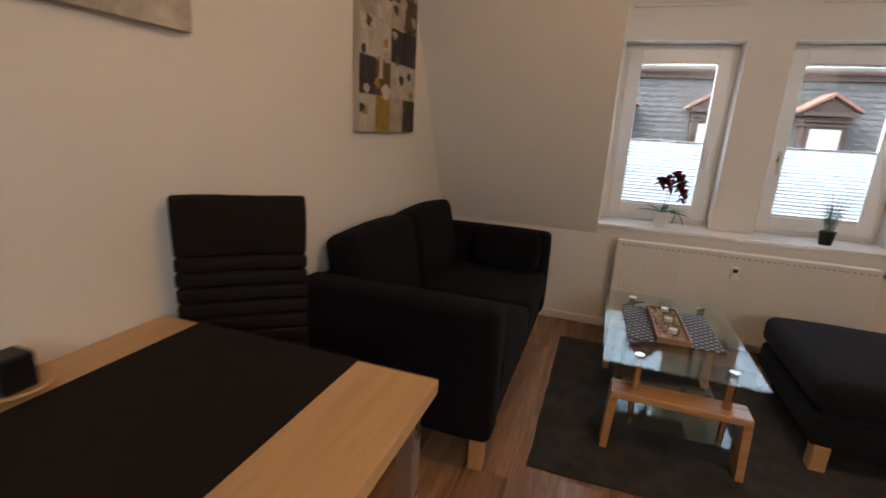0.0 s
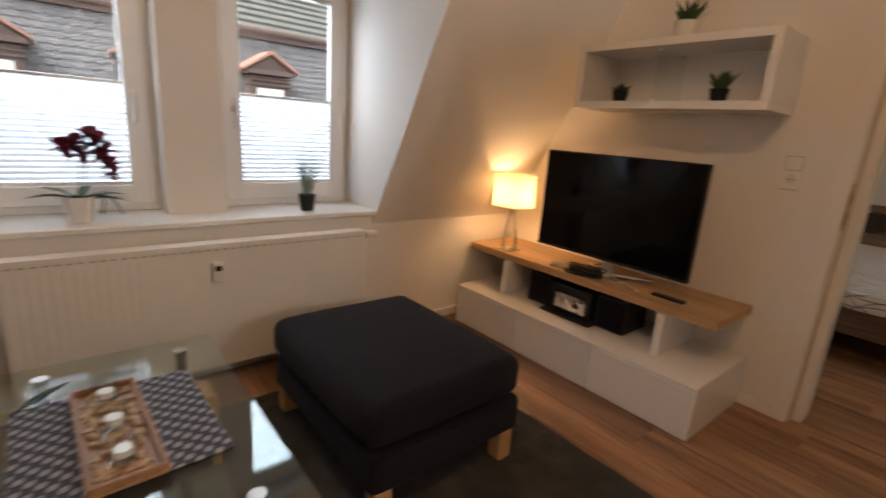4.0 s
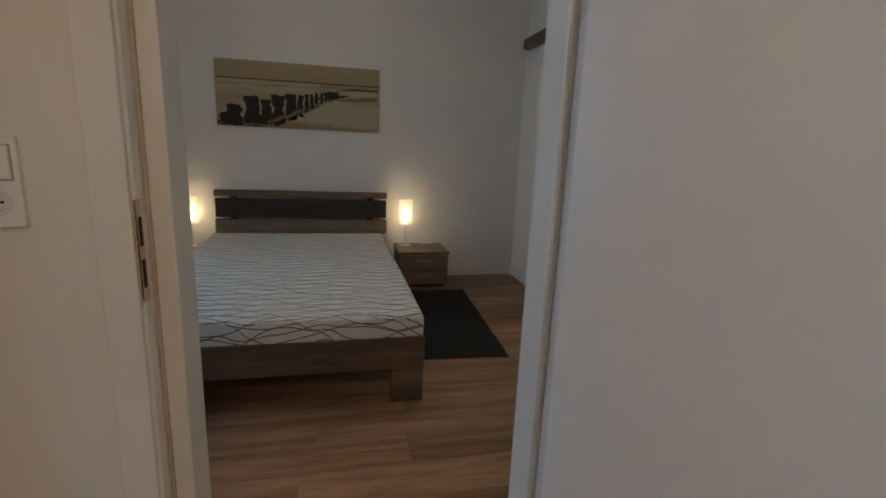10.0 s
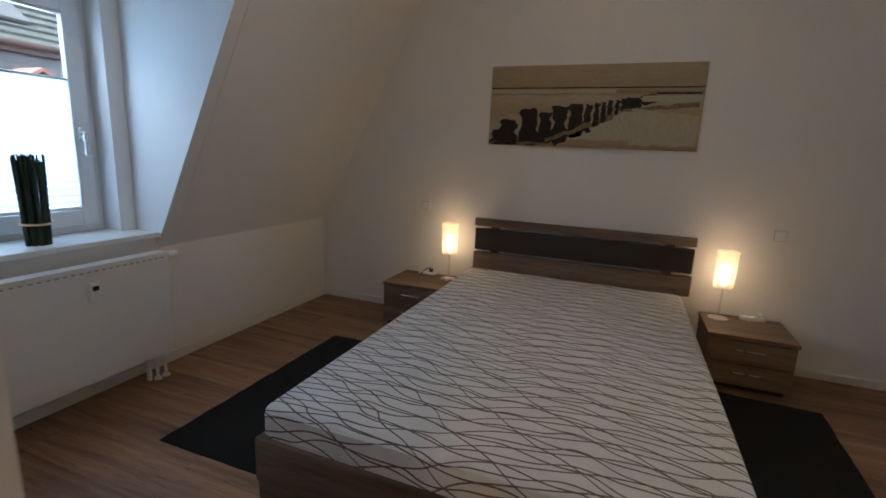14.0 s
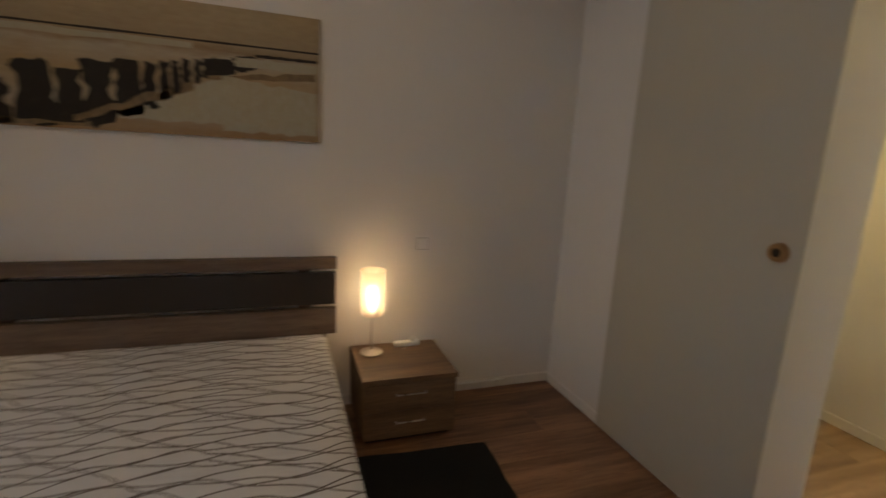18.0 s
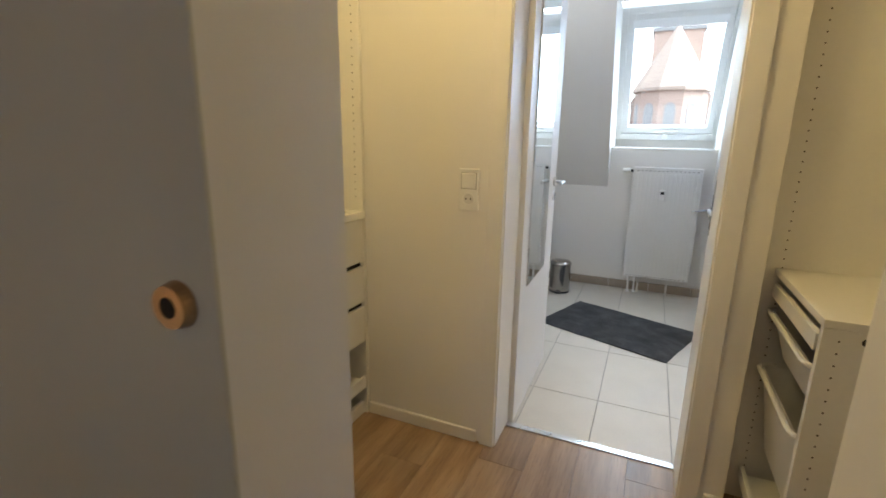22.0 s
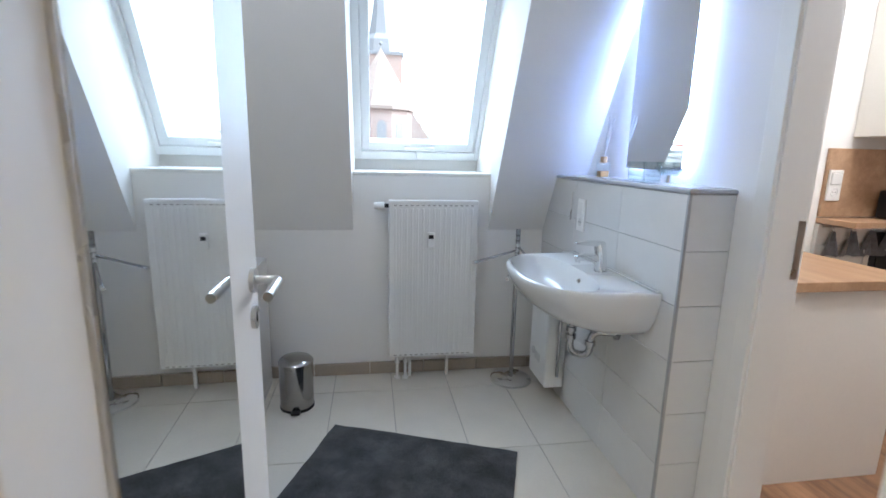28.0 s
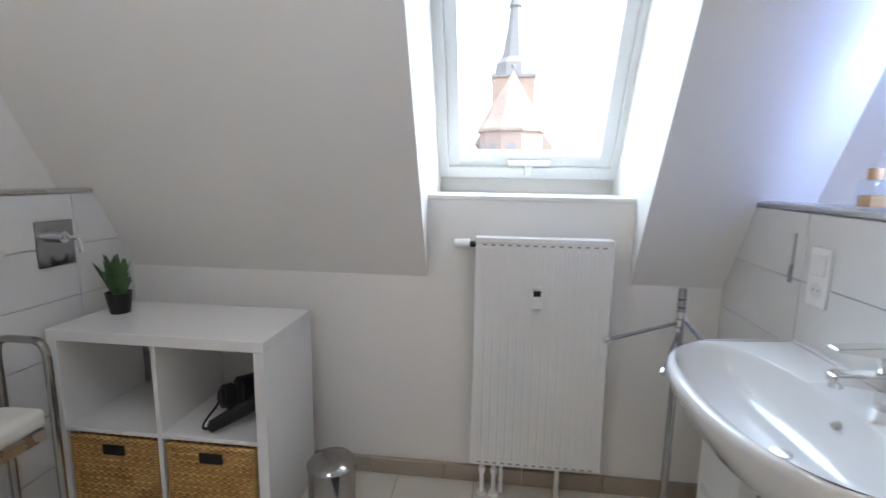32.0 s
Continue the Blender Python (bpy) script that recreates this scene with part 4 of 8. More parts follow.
def roof_window():
    """The pivoting roof window of the bathroom, parallel to the slope."""
    k = Vector((0, KB, 1)).normalized()
    x = Vector((1, 0, 0))
    n = x.cross(k)
    o = Vector((4.53, -4.985, 1.365))
    L, W = 1.12, 0.80
    m = Matrix((x, k, n)).transposed().to_4x4()
    m.translation = o
    e = thing("window_3", o, "white pivoting roof window over the radiator", "window")
    tagged(e, kind="structure")

    def put(name, x0, y0, z0, x1, y1, z1, mat, bev=0.004, label=""):
        bm = one_box(x0, y0, z0, x1, y1, z1, bev)
        bm.transform(m)
        return part(name, bm, mat, e, label)
    w = 0.055
    for name, ins, z0, z1 in (("window_frame", 0.0, -0.05, 0.05), ("sash", w, -0.03, 0.035)):
        hw, a, b = W / 2 + 0.03 - ins, ins - 0.02, L - ins
        put(name, -hw, a, z0, -hw + w, b, z1, PVC)
        put(name, hw - w, a, z0, hw, b, z1, PVC)
        put(name, -hw + w, a, z0, hw - w, a + w, z1, PVC)
        put(name, -hw + w, b - w, z0, hw - w, b, z1, PVC)
    pane = put("pane", -W / 2 + 0.07, 0.08, -0.004, W / 2 - 0.07, L - 0.10, 0.0, GLASS, 0)
    pane.visible_shadow = False
    put("handle_bar", -0.10, 0.045, -0.055, 0.10, 0.07, -0.030, PLASTICWHITE, 0.006)
    put("catch", -0.02, 0.0, -0.072, 0.02, 0.05, -0.030, PLASTICWHITE, 0.008)
    put("blind_case", -W / 2 + 0.06, L - 0.17, -0.034, W / 2 - 0.06, L - 0.10, -0.006, BLIND, 0.01)


roof_window()


# ---- living room ----
def sofa():
    e = thing("sofa", (-0.6, 2.36, 0), "black fabric two-seat sofa with loose back cushions on beech legs", "sofa")
    x0, x1, y0, y1 = -1.07, -0.200, 1.555, 3.175
    part("base", cushion(bmesh.new(), x0, y0 + 0.02, 0.15, x1 - 0.015, y1 - 0.02, 0.31, 0.025, 0.005), SOFA, e)
    for a, b in ((y0, y0 + 0.15), (y1 - 0.15, y1)):
        smooth(part("armrest", cushion(bmesh.new(), x0, a, 0.16, x1, b, 0.715, 0.035, 0.006), SOFA, e))
    mid = (y0 + y1) / 2
    smooth(part("backrest", cushion(bmesh.new(), x0, y0 + 0.15, 0.30, x0 + 0.16, y1 - 0.15, 0.70, 0.04, 0.006), SOFA, e))
    for a, b in ((y0 + 0.154, mid - 0.003), (mid + 0.003, y1 - 0.154)):
        smooth(part("seat_cushion", cushion(bmesh.new(), x0 + 0.16, a, 0.31, x1 + 0.005, b, 0.465, 0.03, 0.012), SOFA, e))
        bm = cushion(bmesh.new(), -0.085, a, 0.0, 0.085, b, 0.425, 0.05, 0.016)
        bm.transform(Matrix.Translation((x0 + 0.185, 0, 0.455)) @ Matrix.Rotation(radians(-11), 4, "Y"))
        smooth(part("back_cushion", bm, SOFA, e))
    bm = cushion(bmesh.new(), -0.20, -0.065, -0.125, 0.20, 0.065, 0.125, 0.045, 0.018)
    bm.transform(Matrix.Translation((-0.46, y1 - 0.225, 0.61)) @ Matrix.Rotation(radians(-12), 4, "X"))
    smooth(part("arm_cushion", bm, SOFA, e))
    for x in (x0 + 0.08, x1 - 0.06):
        for y in (y0 + 0.08, y1 - 0.08):
            part("leg", one_box(x - 0.03, y - 0.03, 0, x + 0.03, y + 0.03, 0.16, 0.006), BEECHLEG, e, "beech wood leg")


def ottoman():
    e = thing("ottoman", (1.38, 2.60, 0.012), "large charcoal fabric ottoman on beech legs on the rug", "ottoman")
    x0, x1, y0, y1 = 1.06, 1.74, 2.20, 3.00
    smooth(part("base", cushion(bmesh.new(), x0 + 0.008, y0 - 0.030, 0.118, x1 - 0.008, y1 - 0.015, 0.27, 0.03, 0.004), OTTOMAN, e))
    smooth(part("cushion", cushion(bmesh.new(), x0, y0 - 0.018, 0.268, x1, y1, 0.425, 0.05, 0.014), OTTOMAN, e))
    part("piping", tube(bmesh.new(), [(x0 + 0.04, y0 - 0.026, 0.27), (x1 - 0.04, y0 - 0.026, 0.27)], 0.004), OTTOMAN, e)
    for x in (x0 + 0.052, x1 - 0.075):
        for y in (y0 - 0.022, y1 - 0.08):
            part("leg", one_box(x - 0.032, y - 0.010, 0.012, x + 0.032, y + 0.054, 0.135, 0.006), BEECHLEG, e, "beech wood leg")


def coffee_table():
    e = thing("coffee_table", (0.49, 2.40, 0.012), "glass coffee table on wooden end frames with a glass under-shelf", "coffee table")
    x0, x1, y0, y1, zt = 0.18, 0.797, 1.915, 2.888, 0.459
    top = part("glass_top", one_box(x0, y0, zt - 0.010, x1, y1, zt, 0.003, 2), TABLEGLASS, e, "clear glass top with a bevelled edge")
    top.visible_shadow = False
    for y in (y0 + 0.10, y1 - 0.10):
        part("crossbar", one_box(x0 + 0.055, y - 0.062, 0.268, x1 - 0.02, y + 0.062, 0.300, 0.006), COREWOOD, e, "warm brown wooden crossbar")
        for x, s in ((x0 + 0.070, 1), (x1 - 0.035, -1)):
            bm = prism(bmesh.new(), [(x - 0.017, 0.268), (x + 0.017, 0.268), (x + 0.015 - s * 0.012, 0.012), (x - 0.015 - s * 0.012, 0.012)], "y", y - 0.055, y + 0.055)
            part("leg", bm, COREWOOD, e)
        for x in (x0 + 0.15, x1 - 0.11):
            part("post", rod(bmesh.new(), (x, y, 0.300), (x, y, zt - 0.010), 0.017, seg=20), BRASS, e, "metal post under the glass")
            part("post_cap", rod(bmesh.new(), (x, y, zt + 0.0005), (x, y, zt + 0.007), 0.020, seg=20), STEEL, e)
            part("lower_post", rod(bmesh.new(), (x, y, 0.145), (x, y, 0.268), 0.013, seg=16), BRASS, e)
    shelf = part("glass_shelf", one_box(x0 + 0.09, y0 + 0.06, 0.137, x1 - 0.055, y1 - 0.06, 0.145, 0.002, 1), TABLEGLASS, e, "clear glass under-shelf")
    shelf.visible_shadow = False
    bm = one_box(-0.205, -0.225, 0, 0.205, 0.225, 0.004, 0.001, 1)
    bm.transform(pose(0.482, 2.415, zt + 0.001, 0, 0, 2))
    tagged(part("table_runner", bm, RUNNER), "grey and white zigzag cloth on the glass table", "table runner")
    tr = thing("tray", (0.465, 2.40, zt + 0.005), "long wooden tray with pebbles and tealight glasses", "tray")
    z = zt + 0.005
    c = pose(0.474, 2.402, 0, 0, 0, 2)

    def put(name, bm, mat, label=""):
        bm.transform(c)
        return part(name, bm, mat, tr, label)
    put("tray_floor", one_box(-0.075, -0.22, z, 0.075, 0.22, z + 0.010, 0.003), TRAYWOOD)
    for a in ((-0.075, -0.22, -0.063, 0.22), (0.063, -0.22, 0.075, 0.22), (-0.063, -0.22, 0.063, -0.208), (-0.063, 0.208, 0.063, 0.22)):
        put("tray_rim", one_box(a[0], a[1], z + 0.010, a[2], a[3], z + 0.028, 0.003), TRAYWOOD)
    random.seed(5)
    bm = bmesh.new()
    for i in range(120):
        r = random.uniform(0.007, 0.012)
        m = pose(random.uniform(-0.052, 0.052), random.uniform(-0.198, 0.198), z + 0.011 + r * 0.5, random.uniform(0, 90), 0, random.uniform(0, 180)) @ Matrix.Diagonal((r * 1.3, r, r * 0.6, 1))
        bmesh.ops.create_icosphere(bm, subdivisions=1, radius=1.0, matrix=m)
    tagged(put("pebble_bed", bm, STONES), kind="stuff")
    for i, y in enumerate((-0.14, 0.0, 0.14)):
        g = tagged(part("tealight_glass", lathe(bmesh.new(), [(0.026, 0.0), (0.032, 0.06), (0.029, 0.06), (0.024, 0.008), (0.0001, 0.008)], c @ Vector((0, y, z + 0.022))), SHELFGLASS), "clear tealight glass on the tray", "candle glass", "tealight glasses on the tray")
        smooth(g)
        g.visible_shadow = False
        tagged(part("tealight", lathe(bmesh.new(), [(0.019, 0.0), (0.019, 0.016), (0.0001, 0.016)], c @ Vector((0, y, z + 0.031))), PLASTICWHITE), "small white tealight candle", "candle", "tealights on the tray")
    bm = bmesh.new()
    for a in ((0, 0), (0.03, 0.012)):
        blade(bm, (0.29 + a[0], 2.64 + a[1], zt + 0.004), (0.36 + a[0], 2.70 + a[1], zt + 0.03), 0.018)
    tube(bm, [(0.27, 2.62, zt + 0.004), (0.32, 2.655, zt + 0.008), (0.38, 2.70, zt + 0.012)], 0.002, 6)
    tagged(part("twig", bm, DARKLEAF), "small dark decorative twig on the glass", "decoration")


def rug(name, x0, x1, y0, y1, h, mat, label, cat="rug", m=None):
    nx, ny = max(2, int((x1 - x0) / 0.05)), max(2, int((y1 - y0) / 0.05))
    bm = bmesh.new()
    grid = [[None] * (ny + 1) for _ in range(nx + 1)]
    for i in range(nx + 1):
        for j in range(ny + 1):
            x, y = x0 + (x1 - x0) * i / nx, y0 + (y1 - y0) * j / ny
            edge = min(i, nx - i, j, ny - j)
            z = (h if edge > 0 else h * 0.55) + noise.noise(Vector((x * 9, y * 9, 1))) * h * 0.25
            if edge == 0:
                x += noise.noise(Vector((x * 8, y * 8, 4))) * 0.006
                y += noise.noise(Vector((x * 8, y * 8, 7))) * 0.006
            grid[i][j] = bm.verts.new((x, y, z))
    for i in range(nx):
        for j in range(ny):
            bm.faces.new((grid[i][j], grid[i + 1][j], grid[i + 1][j + 1], grid[i][j + 1]))
    ex = bmesh.ops.extrude_edge_only(bm, edges=[e for e in bm.edges if e.is_boundary])
    for v in ex["geom"]:
        if isinstance(v, bmesh.types.BMVert):
            v.co.z = 0.0005
    if m is not None:
        bm.transform(m)
    bmesh.ops.recalc_face_normals(bm, faces=bm.faces[:])
    return tagged(smooth(part(name, bm, mat), 60), label, cat)


def dining():
    e = thing("dining_table", (-0.65, 0.20, 0), "beech dining table with a dark runner", "table")
    x0, x1, y0, y1, zt = -1.064, -0.215, -0.60, 0.942, 0.785
    part("tabletop", one_box(x0, y0, zt - 0.037, x1, y1, zt, 0.003), BEECH, e)
    for x in (x0 + 0.05, x1 - 0.05):
        for y in (y0 + 0.05, y1 - 0.05):
            part("leg", one_box(x - 0.022, y - 0.022, 0, x + 0.022, y + 0.022, zt - 0.037, 0.003), STEEL, e, "brushed steel leg")
    part("apron", one_box(x0 + 0.07, y1 - 0.065, zt - 0.097, x1 - 0.07, y1 - 0.045, zt - 0.037), STEEL, e)
    tagged(part("table_runner", one_box(-0.93, y0, zt + 0.0005, -0.428, y1 + 0.001, zt + 0.0035), TABLERUNNER), "dark brown cloth runner on the dining table", "table runner")
    at = Vector((-0.995, 0.53, zt + 0.0005))
    d = thing("wooden_dish", at, "small wooden dish with a dark candle block", "dish")
    smooth(part("dish", lathe(bmesh.new(), [(0.045, 0.0), (0.075, 0.018), (0.070, 0.022), (0.04, 0.008), (0.0001, 0.008)], at), BEECH, d))
    part("candle", one_box(at.x - 0.032, at.y - 0.032, zt + 0.009, at.x + 0.032, at.y + 0.032, zt + 0.085, 0.006), BLACKPLASTIC, d, "dark square candle")


def dining_chair():
    e = thing("dining_chair", (-0.83, 0.95, 0), "dark brown leather dining chair with a high ribbed back", "chair")
    m = pose(-0.880, 1.060, 0, 0, 0, 38)
    w, z, n, top = 0.180, 0.47, 11, 1.135

    def put(name, bm, mat, label="", soft=False):
        bm.transform(m)
        ob = part(name, bm, mat, e, label)
        return smooth(ob) if soft else ob
    for i in range(n):
        a, b = z + 0.02 + (top - 0.13 - z - 0.02) * i / n, z + 0.02 + (top - 0.13 - z - 0.02) * (i + 1) / n
        if i == n - 1:
            b = top
        tilt = (a - z) * 0.05
        put("back_rib", cushion(bmesh.new(), -w, -0.020 + tilt, a + 0.0005, w, 0.005 + tilt, b - 0.0005, 0.010, 0.003), LEATHER, "", True)
    put("back_shell", prism(bmesh.new(), [(0.005, 0.46), (0.021, 0.46), (0.057, top - 0.01), (0.041, top - 0.01)], "x", -w + 0.006, w - 0.006), LEATHER)
    put("seat", cushion(bmesh.new(), -w, -0.42, 0.42, w, -0.005, 0.485, 0.02, 0.01), LEATHER, "", True)
    for x in (-w + 0.03, w - 0.03):
        put("leg", rod(bmesh.new(), (x, -0.41, 0), (x, -0.41, 0.42), 0.014), CHROME, "chrome leg")
        put("leg", rod(bmesh.new(), (x, 0.01, 0), (x, -0.03, 0.46), 0.014), CHROME, "chrome leg")


def abstract_picture(y0, y1, z0, z1, seed, label):
    """Canvas with a patchwork of painted fields."""
    e = thing("picture", (XL, (y0 + y1) / 2, z0), label, "picture")
    part("canvas", one_box(XL + 0.002, y0, z0, XL + 0.034, y1, z1, 0.003), plain("canvas_edge", (0.42, 0.38, 0.32), 0.8), e)
    tones = {"p": (0.50, 0.45, 0.39), "q": (0.40, 0.34, 0.29), "d": (0.028, 0.020, 0.026), "b": (0.10, 0.062, 0.022), "o": (0.34, 0.21, 0.03), "g": (0.035, 0.042, 0.036)}
    mats = {k: plain("paint_field", c, 0.7, 0, 0.35, 14.0, 60.0, 0.3) for k, c in tones.items()}
    rows = ("bpbp", "qpqb", "ppdd", "dbpp", "poqg") if seed == 3 else ("poqbp", "bpdpo", "pqopp")
    random.seed(seed)
    for j, row in enumerate(reversed(rows)):
        for i, k in enumerate(row):
            a, b = y0 + (y1 - y0) * i / len(row), y0 + (y1 - y0) * (i + 1) / len(row)
            c, d = z0 + (z1 - z0) * j / len(rows), z0 + (z1 - z0) * (j + 1) / len(rows)
            w = random.uniform(-0.012, 0.012)
            part("paint_field", one_box(XL + 0.034, a + 0.001, c + 0.001, XL + 0.0352, b - 0.001, d - 0.001 - abs(w)), mats[k], e)
    order = "pqdbog"
    for j, row in enumerate(reversed(rows)):
        for i, k in enumerate(row):
            for q in range(4):
                # loose daubs that break up the edges of the fields
                cy = y0 + (y1 - y0) * (i + random.uniform(0.05, 0.95)) / len(row)
                cz = z0 + (z1 - z0) * (j + random.uniform(0.05, 0.95)) / len(rows)
                tone = k if q < 2 else random.choice(order)
                bm = bmesh.new()
                ring = []
                for a in range(11):
                    r = random.uniform(0.45, 1.0)
                    dy, dz = 0.040 * r * math.cos(a * 0.571), 0.034 * r * math.sin(a * 0.571)
                    ring.append(bm.verts.new((XL + 0.0354 + 0.00015 * q + 0.00003 * i, min(y1 - 0.003, max(y0 + 0.003, cy + dy)), min(z1 - 0.003, max(z0 + 0.003, cz + dz)))))
                bm.faces.new(ring)
                part("paint_daub", bm, mats[tone], e)
    if seed == 3:
        part("white_bloom", lathe_disc(XL + 0.0363, y0 + (y1 - y0) * 0.42, z0 + 0.20, 0.05), plain("white_paint_dab", (0.66, 0.63, 0.55), 0.8), e)
        part("bloom_stem", one_box(XL + 0.0356, y0 + (y1 - y0) * 0.30, z0 + 0.26, XL + 0.0362, y0 + (y1 - y0) * 0.36, z0 + 0.40), mats["p"], e)


def lathe_disc(x, y, z, r):
    bm = bmesh.new()
    vs = [bm.verts.new((x, y + r * (1 + 0.2 * math.sin(5 * a)) * math.cos(a), z + 0.8 * r * math.sin(a))) for a in (2 * math.pi * k / 20 for k in range(20))]
    bm.faces.new(vs)
    return bm


def panel_radiator(tag, x0, x1, y, z0, z1, facing, label, ribs=True, valve_left=False, meter_at=0.46):
    """Steel panel radiator with top grille, profiled front, valve, meter and pipes; y: its front face."""
    s = facing
    e = thing("radiator", ((x0 + x1) / 2, y, 0), label, "radiator")
    back = y - s * 0.095
    lo, hi = sorted((y - s * 0.012, y))
    part("front_panel", one_box(x0, lo, z0, x1, hi, z1 - 0.012, 0.004), RADIATOR, e)
    n = int((x1 - x0) / 0.034)
    for i in range(n):
        x = x0 + 0.02 + (x1 - x0 - 0.04) * (i + 0.5) / n
        if ribs or x < x0 + 0.42:
            a, b = sorted((y - s * 0.001, y + s * (0.003 if ribs else 0.0008)))
            part("rib", one_box(x - 0.008, a, z0 + 0.03, x + 0.008, b, z1 - 0.045, 0.003, 1), RADIATOR, e)
        # slots are grey strips, their shade put into the colour
        a, b = sorted((y - s * 0.001, y + s * 0.0012))
        part("seam_slot", one_box(x - 0.008, a, z1 - 0.032, x + 0.008, b, z1 - 0.026), GROUT, e)
        if n < 30:
            part("seam_slot", one_box(x - 0.008, a, z0 + 0.010, x + 0.008, b, z0 + 0.016), GROUT, e)
    lo, hi = sorted((back, back + s * 0.012))
    part("back_panel", one_box(x0, lo, z0, x1, hi, z1 - 0.012, 0.004), RADIATOR, e)
    lo, hi = sorted((back + s * 0.012, y - s * 0.012))
    for x in (x0, x1 - 0.006):
        part("side_panel", one_box(x, lo, z0 + 0.02, x + 0.006, hi, z1 - 0.012), RADIATOR, e)
    lo, hi = sorted((back + s * 0.012, y - s * 0.012))
    part("top_grille", one_box(x0 + 0.004, lo, z1 - 0.018, x1 - 0.004, hi, z1 - 0.013), RADIATOR, e)
    for i in range(4):
        yy = back + s * (0.022 + 0.017 * i)
        a, b = sorted((yy, yy + s * 0.010))
        part("grille_bar", one_box(x0, a, z1 - 0.010, x1, b, z1 - 0.002, 0.002, 1), RADIATOR, e)
    a, b = sorted((y - s * 0.006, y + s * 0.002))
    part("top_trim", one_box(x0 - 0.002, a, z1 - 0.022, x1 + 0.002, b, z1, 0.003), RADIATOR, e)
    vx, d = (x0, -1) if valve_left else (x1, 1)
    yv = (back + y) / 2
    part("valve_body", rod(bmesh.new(), (vx, yv, z1 - 0.035), (vx + d * 0.025, yv, z1 - 0.035), 0.012), BLACKPLASTIC, e)
    part("thermostat_head", rod(bmesh.new(), (vx + d * 0.025, yv, z1 - 0.035), (vx + d * 0.085, yv, z1 - 0.035), 0.022, 0.019, 18), PLASTICWHITE, e)
    mx = x0 + (x1 - x0) * meter_at
    a, b = sorted((y + s * 0.004, y + s * 0.034))
    zm = z0 + (z1 - z0) * (0.80 if x1 - x0 > 0.9 else 0.77)
    meter = part("heat_meter", one_box(mx - 0.020, a, zm - 0.050, mx + 0.020, b, zm + 0.038, 0.006), PLASTICWHITE, e)
    a, b = sorted((y + s * 0.0335, y + s * 0.0355))
    part("meter_window", one_box(mx - 0.014, a, zm + 0.002, mx + 0.014, b, zm + 0.024), BLACKPLASTIC, meter)
    for x in ((x0 + 0.05, x0 + 0.10) if valve_left else (x1 - 0.05, x1 - 0.10)):
        yp = y - s * 0.020
        part("pipe", rod(bmesh.new(), (x, yp, 0.0), (x, yp, z0 + 0.01), 0.009), RADIATOR, e)
        part("pipe_collar", rod(bmesh.new(), (x, yp, 0.0), (x, yp, 0.012), 0.020), RADIATOR, e)
        part("pipe_nut", rod(bmesh.new(), (x, yp, z0 - 0.045), (x, yp, z0 - 0.018), 0.014, seg=12), RADIATOR, e)
    for x in (x0 + 0.16, x1 - 0.13):
        part("foot", one_box(x - 0.008, yv - 0.012, 0.0, x + 0.008, yv + 0.012, z0 + 0.01), RADIATOR, e)


